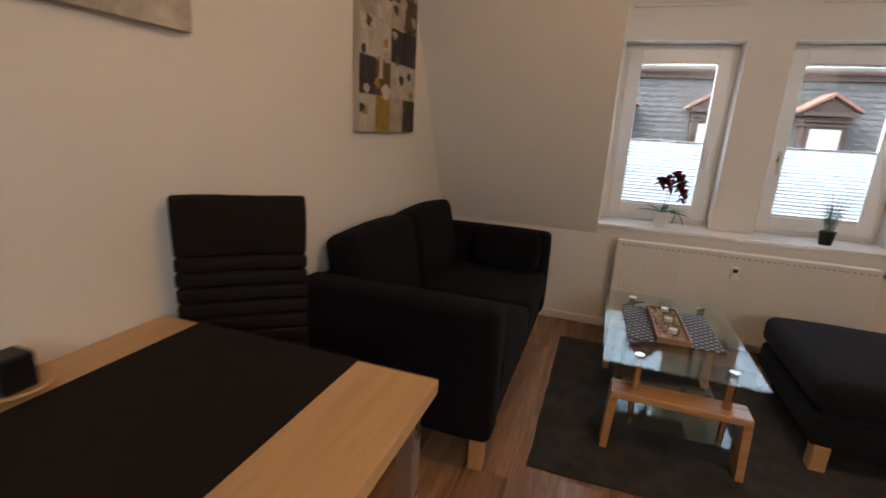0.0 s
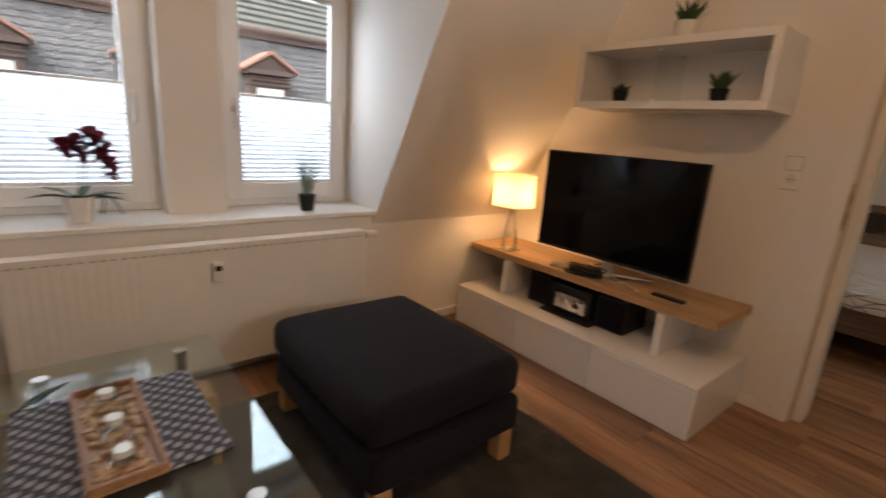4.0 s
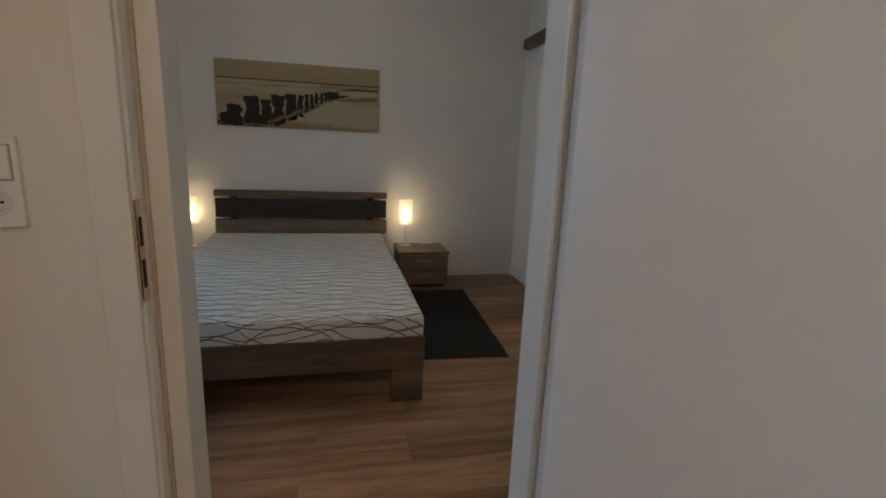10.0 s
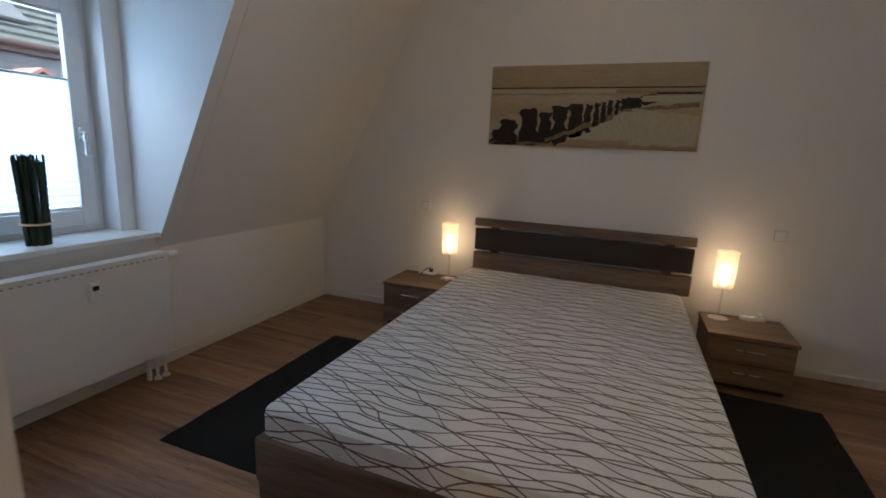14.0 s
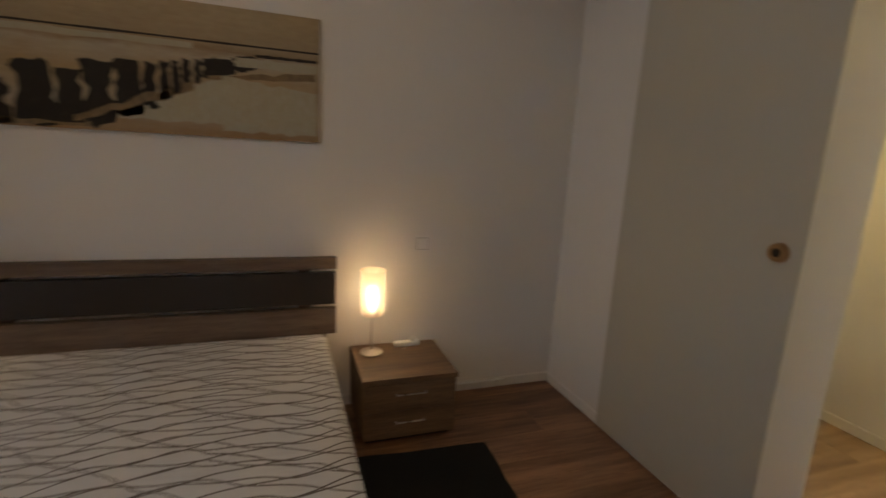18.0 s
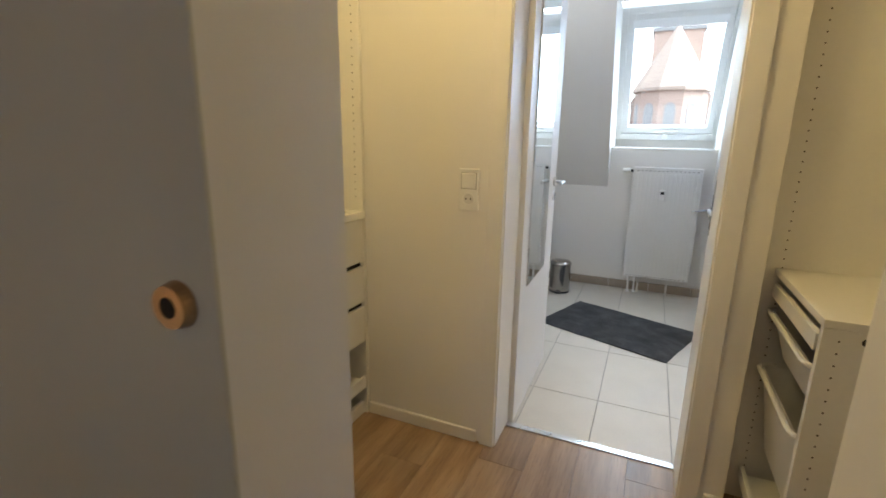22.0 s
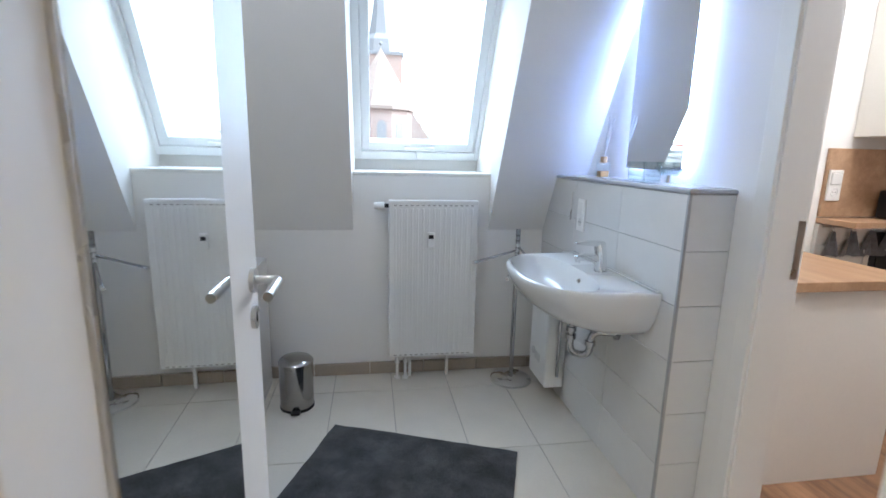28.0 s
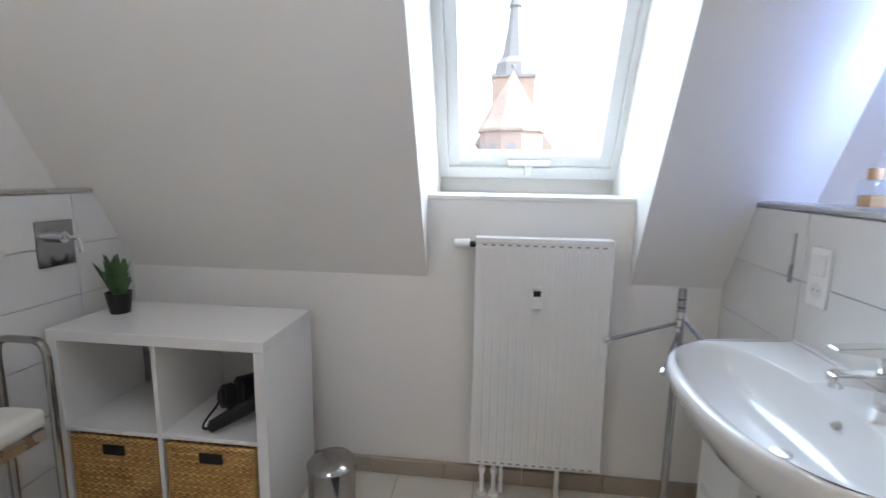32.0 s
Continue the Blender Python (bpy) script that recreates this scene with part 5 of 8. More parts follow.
def tv_corner():
    e = thing("tv_bench", (2.7, 2.5, 0), "white lacquered television bench with an oak upper board", "tv bench")
    x0, y0, y1 = 2.41, 1.80, 3.33
    part("body", one_box(x0 + 0.018, y0, 0.0, XT - 0.005, y1, 0.238, 0.002), LACQUER, e)
    part("lid", one_box(x0, y0 - 0.002, 0.239, XT - 0.005, y1 + 0.002, 0.257, 0.002), LACQUER, e)
    for a, b in ((y0, 2.31), (2.314, 2.82), (2.824, y1)):
        part("drawer_front", one_box(x0, a + 0.001, 0.006, x0 + 0.017, b - 0.001, 0.237, 0.002), LACQUER, e)
    part("oak_board", one_box(2.58, 1.83, 0.468, XT - 0.004, 3.42, 0.511, 0.003), OAK, e, "thick oak board")
    for y in (2.05, 3.05):
        part("support", one_box(2.56, y, 0.257, XT - 0.01, y + 0.036, 0.468, 0.002), LACQUER, e)
    part("back_panel", one_box(XT - 0.022, 1.86, 0.257, XT - 0.006, 3.35, 0.467), LACQUER, e)
    s = thing("stereo", (2.7, 2.5, 0.257), "black compact stereo with two speakers", "stereo")
    part("body", one_box(2.60, 2.46, 0.262, 2.86, 2.72, 0.43, 0.006), BLACKPLASTIC, s)
    part("display", one_box(2.592, 2.49, 0.295, 2.601, 2.69, 0.38, 0.002), STEEL, s, "silver front panel")
    part("knob", rod(bmesh.new(), (2.575, 2.54, 0.335), (2.593, 2.54, 0.335), 0.022), CHROME, s)
    part("disc_tray", one_box(2.55, 2.43, 0.258, 2.66, 2.76, 0.268, 0.002), BLACKPLASTIC, s)
    for a in (2.27, 2.74):
        sp = part("speaker", one_box(2.62, a, 0.2575, 2.86, a + 0.17, 0.44, 0.006), BLACKPLASTIC, s)
        part("speaker_cloth", one_box(2.615, a + 0.01, 0.27, 2.621, a + 0.16, 0.43, 0.002), SOFA, sp)
    t = thing("television", (2.70, 2.48, 0.511), "black flat television on a crossed metal stand", "television")
    part("housing", one_box(2.682, 2.03, 0.610, 2.715, 2.935, 1.170, 0.006), BLACKPLASTIC, t)
    part("screen", one_box(2.679, 2.038, 0.624, 2.6835, 2.927, 1.163), SCREEN, t, "dark glossy screen")
    part("bezel_strip", one_box(2.6775, 2.03, 0.610, 2.683, 2.935, 0.622, 0.001), BLACKPLASTIC, t)
    part("neck", one_box(2.717, 2.44, 0.535, 2.740, 2.50, 0.75, 0.004), STEEL, t)
    part("hub", rod(bmesh.new(), (2.715, 2.47, 0.524), (2.715, 2.47, 0.540), 0.035, 0.028, 20), STEEL, t)
    for dx, dy in ((-0.10, 0.30), (-0.10, -0.25), (0.15, 0.20), (0.15, -0.20)):
        part("foot", tube(bmesh.new(), [(2.715, 2.47, 0.533), (2.715 + dx * 0.5, 2.47 + dy * 0.5, 0.527), (2.715 + dx, 2.47 + dy, 0.519)], 0.0075), STEEL, t, "metal stand foot")
    b = thing("receiver", (2.66, 2.55, 0.511), "small black receiver box under the television", "receiver")
    part("case", one_box(2.612, 2.475, 0.5115, 2.70, 2.645, 0.556, 0.016, 3), BLACKPLASTIC, b)
    part("front_strip", one_box(2.610, 2.50, 0.525, 2.613, 2.62, 0.535), SCREEN, b)
    part("cable", tube(bmesh.new(), arc((2.70, 2.60, 0.53), (2.80, 2.66, 0.52), (2.97, 2.62, 0.516), 8), 0.003, 6), BLACKPLASTIC, b)
    c = thing("cable", (2.70, 2.52, 0.511), "tangle of thin black cables beside the television stand", "cable")
    zc = 0.515
    random.seed(17)
    for k in range(5):
        cx, cy, r0 = 2.655 + random.uniform(-0.012, 0.012), 2.56 + random.uniform(-0.03, 0.03), random.uniform(0.075, 0.115)
        loop = [(cx + 0.62 * r0 * math.cos(a), cy + r0 * math.sin(a), zc + 0.004 + 0.008 * k + 0.006 * math.sin(2 * a + k)) for a in (2 * math.pi * q / 26 for q in range(27))]
        part("cord", tube(bmesh.new(), loop, 0.0042, 6), BLACKPLASTIC, c)
    part("cord", tube(bmesh.new(), arc((2.70, 2.50, zc + 0.01), (2.72, 2.38, zc), (2.86, 2.36, zc), 8), 0.0038, 6), BLACKPLASTIC, c)
    tagged(part("remote_control", one_box(2.66, 2.02, 0.5115, 2.70, 2.18, 0.525, 0.005), BLACKPLASTIC), "black remote control on the oak board", "remote control")


def table_lamp():
    e = thing("table_lamp", (2.665, 3.15, 0.511), "lit table lamp with cream drum shade on metal frame", "lamp")
    c = Vector((2.665, 3.15, 0.0))
    bm = bmesh.new()
    prof = []
    for a in range(32):
        t = 2 * math.pi * a / 32
        prof.append((0.118 * math.copysign(abs(math.cos(t)) ** 0.6, math.cos(t)), 0.118 * math.copysign(abs(math.sin(t)) ** 0.6, math.sin(t))))
    lo = [bm.verts.new(c + Vector((x, y, 0.80))) for x, y in prof]
    hi = [bm.verts.new(c + Vector((x * 0.96, y * 0.96, 0.995))) for x, y in prof]
    for i in range(32):
        bm.faces.new((lo[i], lo[(i + 1) % 32], hi[(i + 1) % 32], hi[i]))
    smooth(part("shade", bm, SHADE, e, "cream fabric shade"))
    for z, k in ((0.80, 1.0), (0.995, 0.96)):
        part("shade_ring", tube(bmesh.new(), [c + Vector((x * k, y * k, z)) for x, y in prof + prof[:1]], 0.0025, 6), SHADE, e)
    part("base_plate", one_box(2.605, 3.09, 0.5115, 2.725, 3.21, 0.518, 0.003), STEEL, e)
    for a in (0, 90, 180, 270):
        d = Vector((math.cos(radians(a)), math.sin(radians(a)), 0))
        part("frame_bar", tube(bmesh.new(), [c + d * 0.05 + Vector((0, 0, 0.518)), c + d * 0.052 + Vector((0, 0, 0.60)), c + d * 0.015 + Vector((0, 0, 0.76))], 0.005, 8), STEEL, e)
    part("socket", rod(bmesh.new(), c + Vector((0, 0, 0.75)), c + Vector((0, 0, 0.82)), 0.018), STEEL, e)


def small_pot(at, r, h, mat_pot, kind, seed, label, top=0.10, group=""):
    e = thing("potted_plant", at, label, "plant", group)
    x, y, z = at
    smooth(part("pot", lathe(bmesh.new(), [(r * 0.72, 0.0), (r, h), (r * 1.03, h), (r * 0.9, h), (r * 0.86, h * 0.88), (0.0001, h * 0.88)], at), mat_pot, e))
    part("soil", lathe(bmesh.new(), [(r * 0.85, h * 0.885), (0.0001, h * 0.9)], at), SOIL, e)
    random.seed(seed)
    bm = bmesh.new()
    n = {"spike": 42, "grass": 70, "rosette": 26, "bush": 34}[kind]
    for i in range(n):
        a = random.uniform(0, 2 * math.pi)
        b = Vector((x, y, z + h * 0.9)) + Vector((math.cos(a), math.sin(a), 0)) * r * random.uniform(0, 0.6)
        if kind == "grass":
            q = b + Vector((math.cos(a) * r * random.uniform(0.1, 1.7), math.sin(a) * r * random.uniform(0.1, 1.2), top * random.uniform(0.55, 1.0)))
            blade(bm, b, q, r * 0.065, 0.05)
        else:
            q = b + Vector((math.cos(a) * r * random.uniform(0.3, 1.3), math.sin(a) * r * random.uniform(0.3, 1.3), top * random.uniform(0.4, 1.0)))
            blade(bm, b, q, r * (0.34 if kind != "bush" else 0.62), 0.2 if kind != "bush" else 0.30)
    part("leaves", bm, {"spike": LEAF, "grass": GRASSLEAF, "rosette": DARKLEAF, "bush": LEAF}[kind], e)
    return e


def wall_shelf():
    e = thing("wall_shelf", (2.85, 2.33, 1.41), "white open wall cabinet with a glass divider above the television", "shelf")
    x0, y0, y1, z0, z1, t = 2.675, 1.862, 2.80, 1.405, 1.725, 0.036
    part("bottom", one_box(x0, y0, z0, XT - 0.002, y1, z0 + t, 0.002), LACQUER, e)
    part("top", one_box(x0, y0, z1 - t, XT - 0.002, y1, z1, 0.002), LACQUER, e)
    part("side", one_box(x0, y0, z0 + t, XT - 0.002, y0 + t, z1 - t, 0.002), LACQUER, e)
    part("side", one_box(x0, y1 - t, z0 + t, XT - 0.002, y1, z1 - t, 0.002), LACQUER, e)
    part("back", one_box(XT - 0.014, y0 + t, z0 + t, XT - 0.003, y1 - t, z1 - t), LACQUER, e)
    g = part("divider", one_box(x0 + 0.02, 2.365, z0 + t, XT - 0.02, 2.371, z1 - t), SHELFGLASS, e, "glass divider")
    g.visible_shadow = False
    for x, z in ((x0 + 0.03, z0 + t), (x0 + 0.03, z1 - t - 0.015), (XT - 0.06, z1 - t - 0.015)):
        part("clip", one_box(x, 2.358, z, x + 0.02, 2.378, z + 0.015, 0.003), CHROME, e)
    small_pot((2.83, 2.62, z0 + t), 0.042, 0.065, BLACKPLASTIC, "rosette", 1, "small succulent in a black pot on the wall shelf", 0.05, "pots on the wall shelf")
    small_pot((2.83, 2.12, z0 + t), 0.042, 0.065, BLACKPLASTIC, "spike", 2, "small spiky plant in a black pot on the wall shelf", 0.10, "pots on the wall shelf")
    small_pot((2.83, 2.33, z1), 0.055, 0.09, PLASTICWHITE, "spike", 3, "leafy plant in a white pot on top of the wall shelf", 0.12)


def orchid():
    at = Vector((0.49, 3.57, 0.765))
    e = thing("orchid", at, "burgundy orchid in a white pot on the window sill", "plant")
    smooth(part("pot", lathe(bmesh.new(), [(0.040, 0.0), (0.056, 0.105), (0.058, 0.105), (0.05, 0.105), (0.046, 0.09), (0.0001, 0.09)], at), PLASTICWHITE, e))
    bm = bmesh.new()
    for a, l, up in ((15, 0.15, 0.15), (70, 0.11, 0.17), (150, 0.13, 0.18), (185, 0.15, 0.15), (250, 0.11, 0.14), (335, 0.17, 0.13)):
        d = Vector((math.cos(radians(a)), math.sin(radians(a)) * 0.6, 0))
        blade(bm, at + Vector((0, 0, 0.09)), at + d * l + Vector((0, 0, up)), 0.05, 0.5)
    part("leaves", bm, LEAF, e)
    for bend in (0.0, 0.018):
        stem = [at + Vector(p) for p in ((bend, 0, 0.09), (0.012 + bend, 0, 0.20), (0.02 + bend, 0, 0.30), (0.045, bend, 0.345), (0.085, 0, 0.34), (0.115, 0, 0.28), (0.12, 0, 0.20))]
        part("stem", tube(bmesh.new(), stem, 0.0025, 6), LEAF, e)
    for p in ((0.0, 0.02, 0.11, 0.14), (0.06, 0.01, 0.10, 0.07)):
        part("air_root", tube(bmesh.new(), arc(at + Vector((p[0], 0, 0.09)), at + Vector((p[2], -0.02, 0.15)), at + Vector((p[3], -0.03, 0.03)), 6), 0.003, 6), DARKLEAF, e)
    random.seed(9)
    for p, r in (((-0.035, 0.30), 0.042), ((0.0, 0.315), 0.045), ((0.025, 0.275), 0.042), ((0.055, 0.345), 0.044), ((0.085, 0.325), 0.044), ((0.105, 0.285), 0.040), ((0.088, 0.265), 0.038), ((0.118, 0.235), 0.034), ((0.112, 0.195), 0.030), ((-0.055, 0.335), 0.016), ((0.13, 0.175), 0.014)):
        c = at + Vector((p[0], random.uniform(-0.025, 0.015), p[1]))
        bm = bmesh.new()
        for k in range(5):
            a = 2 * math.pi * k / 5 + random.uniform(-0.2, 0.2)
            d = Vector((math.cos(a), random.uniform(-0.25, 0.25), math.sin(a))) * r
            blade(bm, c - d * 0.1, c + d * 1.15, r * 1.75, 0.1)
        part("flower", bm, PETAL, e, "burgundy petals")


def switch_box(at, facing, kinds, label, category, gap=None):
    """White wall plates: "switch" rockers and "socket" outlets, from top to bottom; facing: (axis, sign)."""
    x, y, z = at
    e = thing("wall_switch" if kinds[0] == "switch" else "wall_socket", at, label, category)
    ax, s = facing
    n = len(kinds)

    def put(name, u0, u1, z0, z1, d0, d1, mat, bev=0.003, parent=None):
        if ax == "x":
            a, b = sorted((x + s * d0, x + s * d1))
            bm = one_box(a, y + u0, z0, b, y + u1, z1, bev)
        else:
            a, b = sorted((y + s * d0, y + s * d1))
            bm = one_box(x + u0, a, z0, x + u1, b, z1, bev)
        return part(name, bm, mat, parent or e)
    put("plate", -0.041, 0.041, z - 0.041 * n, z + 0.041 * n, 0.0, 0.012, PLASTICWHITE)
    for i, k in enumerate(kinds):
        zc = z + 0.0355 * (n - 1) - 0.071 * i
        if k == "switch":
            # raised plate behind the rocker; its grey paints the shaded groove
            put("rocker_gap", -0.0325, 0.0325, zc - 0.0325, zc + 0.0325, 0.010, 0.0125, gap or GROUT, 0.0)
            put("rocker", -0.030, 0.030, zc - 0.030, zc + 0.030, 0.011, 0.017, PLASTICWHITE)
        else:
            q = Vector((s * 0.0095, 0, 0)) if ax == "x" else Vector((0, s * 0.0095, 0))
            c = Vector((x, y, zc))
            # greyer disc, with the shade of the recessed outlet put into its colour
            well = part("outlet", rod(bmesh.new(), c + q * 1.2, c + q * 1.4, 0.021, seg=24), LIGHTGROUT, e)
            rim = [c + q * 1.35 + (Vector((0, math.cos(t), math.sin(t))) if ax == "x" else Vector((math.cos(t), 0, math.sin(t)))) * 0.0225 for t in (2 * math.pi * j / 24 for j in range(25))]
            part("outlet_rim", tube(bmesh.new(), rim, 0.0022, 6), PLASTICWHITE, e)
            # black discs paint the shade inside the pin holes
            for u in (-0.0095, 0.0095):
                h = Vector((0, u, 0)) if ax == "x" else Vector((u, 0, 0))
                part("pin_hole", rod(bmesh.new(), c + q * 1.41 + h, c + q * 1.44 + h, 0.003, seg=10), BLACKPLASTIC, well)
    return e


def lever(parent, m, mat):
    """Round-rose lever handle with a key rose below; m puts z outward, x towards the lever's end."""
    def put(name, bm):
        bm.transform(m)
        return part(name, bm, mat, parent)
    rose = put("handle_rose", rod(bmesh.new(), (0, 0, 0), (0, 0, 0.010), 0.026, seg=28))
    put("handle_lever", tube(bmesh.new(), [(0, 0, 0.008), (0, 0, 0.030)] + arc((0, 0, 0.040), (0, 0, 0.056), (0.02, 0, 0.056), 5) + [(0.125, 0, 0.056)], 0.0095, 14))
    key = put("key_rose", rod(bmesh.new(), (0, -0.080, 0), (0, -0.080, 0.008), 0.025, seg=28))
    # dark slab painting the shade inside the keyhole
    bm = one_box(-0.004, -0.090, 0.008, 0.004, -0.070, 0.0086)
    bm.transform(m)
    part("keyhole", bm, DARKGAP, key)


def door_leaf(name, hinge, direction, width, mirror, label, hz=1.045):
    """A flush door standing open: hinge foot, unit direction in plan."""
    d = Vector((*direction, 0)).normalized()
    n = Vector((-d.y, d.x, 0))
    m = Matrix((d, n, Vector((0, 0, 1)))).transposed().to_4x4()
    m.translation = Vector((*hinge, 0))
    e = thing(name, (*hinge, 0), label, "door")
    tagged(e, kind="structure")

    def put(pn, bm, mat, lab=""):
        bm.transform(m)
        return part(pn, bm, mat, e, lab)
    t = 0.040
    put("leaf", one_box(0, -t / 2, 0.008, width, t / 2, 2.005, 0.002), DOORWHITE)
    put("rebate", one_box(0, t / 2, 0.012, width + 0.012, t / 2 + 0.013, 2.012, 0.003), DOORWHITE)
    put("latch_plate", one_box(width - 0.001, -0.010, 0.90, width + 0.0015, 0.010, 1.135), STEEL, "steel latch plate")
    put("latch", one_box(width + 0.001, -0.006, 1.03, width + 0.013, 0.006, 1.06, 0.002), STEEL)
    for z in (0.25, 1.75):
        put("hinge", rod(bmesh.new(), (-0.004, t / 2 + 0.012, z), (-0.004, t / 2 + 0.012, z + 0.09), 0.008), STEEL)
    for s in (1, -1):
        hm = m @ Matrix.Translation((width - 0.055, 0.0 + (s * (t / 2 + 0.013) if s > 0 else -t / 2), hz)) @ Matrix(((-1, 0, 0, 0), (0, 0, s, 0), (0, 1, 0, 0), (0, 0, 0, 1)))
        lever(e, hm, STEEL)
    if mirror:
        a, b, z0, z1, s = mirror
        lo, hi = sorted((s * (t / 2 + 0.0135 if s > 0 else t / 2), s * (t / 2 + 0.0195 if s > 0 else t / 2 + 0.006)))
        put("mirror_edge", one_box(a - 0.004, lo, z0 - 0.004, b + 0.004, hi - (0.001 if s > 0 else 0), z1 + 0.004), STEEL)
        f = hi if s > 0 else lo
        put("mirror", one_box(a, min(f, f + s * 0.001), z0, b, max(f, f + s * 0.001), z1), MIRROR, "tall frameless mirror on the door")
    return e


def cube_shelf():
    """Stepped white shelving with brown edges beside the kitchen."""
    e = thing("cube_shelf", (2.5, -0.05, 0), "white stepped cube shelving with brown wooden edges", "shelf")
    yf, yb = 0.12, -0.27
    t = 0.024

    def board(x0, x1, z0, z1, y0=yb, y1=yf - 0.006, name="board"):
        b = part(name, one_box(x0, y0, z0, x1, y1, z1, 0.001, 1), MELAMINE, e)
        part("wood_edge", one_box(x0, y1, z0, x1, y1 + 0.006, z1, 0.001, 1), EDGEWOOD, b)
    board(1.90, XT - 0.01, 1.105, 1.105 + t)
    xe, zs = 2.112, 1.568
    board(xe, XT - 0.01, zs, zs + t)
    board(xe, xe + t, 1.105 + t, zs)
    board(2.58, 2.58 + t, 1.105 + t, zs)
    board(1.90, 1.90 + t, 0.0, 1.105)
    board(2.42, 2.42 + t, 0.0, 1.105)
    board(1.50, 1.90, 0.72, 0.72 + t)
    board(1.50, 1.50 + t, 0.0, 0.72)
    for a, b in ((1.90 + t, 2.42), (2.42 + t, XT - 0.01)):
        part("door", one_box(a + 0.002, yf - 0.022, 0.01, b - 0.002, yf - 0.006, 1.102, 0.002), MELAMINE, e)
    part("door", one_box(1.50 + t, yf - 0.022, 0.01, 1.898, yf - 0.006, 0.718, 0.002), MELAMINE, e)
    part("back", one_box(xe, yb - 0.008, 1.13, XT - 0.01, yb, zs), SHELFDARK, e)
    board(2.30, XT - 0.01, 2.08, 2.08 + t)
    board(2.30, 2.30 + t, zs + t, 2.08)
    part("back", one_box(2.30, yb - 0.008, zs + t, XT - 0.01, yb, 2.08), SHELFDARK, e)


sofa()
ottoman()
coffee_table()
rug("rug", -0.06, 1.98, 1.72, 3.10, 0.012, RUG, "charcoal shaggy rug under the coffee table")
dining()
dining_chair()
abstract_picture(2.03, 2.69, 1.312, 2.20, 3, "abstract canvas in brown, white and ochre fields above the sofa")
abstract_picture(0.20, 1.10, 1.57, 2.20, 8, "wide abstract canvas in ochre and brown above the table")
panel_radiator("living", 0.225, 1.68, 3.29, 0.10, 0.690, -1, "long white panel radiator under the living room windows", False, False, 0.485)
tv_corner()
table_lamp()
wall_shelf()
orchid()
small_pot((1.46, 3.55, 0.765), 0.046, 0.085, BLACKPLASTIC, "grass", 4, "tall green grass in a black pot on the window sill", 0.30)
switch_box((XT, 1.805, 1.165), ("x", -1), ["switch", "socket"], "white light switch above a power socket", "light switch")
door_leaf("door_1", (2.942, 0.688), (-0.952, -0.306), 0.86, None, "white flush door standing open with a steel lever handle")
cube_shelf()


# ---- bedroom ----
def bed():
    e = thing("bed", (5.25, 1.5, 0), "dark oak bed frame with a leather headboard", "bed")
    x0, x1, y0, y1 = 4.11, 6.36, 0.782, 2.262
    for y in (y0, y1 - 0.028):
        part("side_rail", one_box(x0 + 0.03, y, 0.19, x1, y + 0.028, 0.345, 0.003), wood_x, e)
    part("foot_rail", one_box(x0, y0, 0.185, x0 + 0.03, y1, 0.345, 0.003), BEDWOOD, e)
    for y in (y0 + 0.002, y1 - 0.162):
        part("foot_leg", one_box(x0 + 0.008, y, 0, x0 + 0.06, y + 0.16, 0.186, 0.003), BEDWOOD, e)
    for y in (y0 + 0.002, y1 - 0.082):
        part("head_leg", one_box(x1 + 0.012, y, 0, x1 + 0.055, y + 0.08, 0.44, 0.003), BEDWOOD, e)
    for i in range(12):
        x = x0 + 0.10 + i * 0.175
        part("slat", one_box(x, y0 + 0.03, 0.25, x + 0.07, y1 - 0.03, 0.265), BEECH, e)
    hy0, hy1 = 0.735, 2.235
    part("head_rail", one_box(6.375, hy0, 0.775, 6.42, hy1, 0.832, 0.003), BEDWOOD, e)
    part("head_panel", one_box(6.385, hy0 + 0.004, 0.592, 6.425, hy1 - 0.004, 0.755, 0.004), HEADPANEL, e, "dark brown leather panel")
    part("head_rail", one_box(6.375, hy0, 0.440, 6.42, hy1, 0.572, 0.003), BEDWOOD, e)
    for y in (hy0 + 0.12, hy1 - 0.18):
        part("head_post", one_box(6.42, y, 0.30, 6.448, y + 0.06, 0.82), BEDWOOD, e)
    m = thing("mattress", (5.25, 1.5, 0.266), "white mattress with thin dark wavy lines, no bedding", "mattress")
    smooth(part("cover", cushion(bmesh.new(), 4.13, 0.782, 0.268, 6.365, 2.252, 0.455, 0.035, 0.012), COVER, m))
    for z in (0.36, 0.44):
        part("piping", tube(bmesh.new(), [(4.127, 0.81, z), (4.127, 2.21, z)], 0.003, 6), COVER, m)


wood_x = wood("bed_oak_side", (0.085, 0.055, 0.038), (0.235, 0.165, 0.115), "x", 1.2, 0.5, False, 0.35)


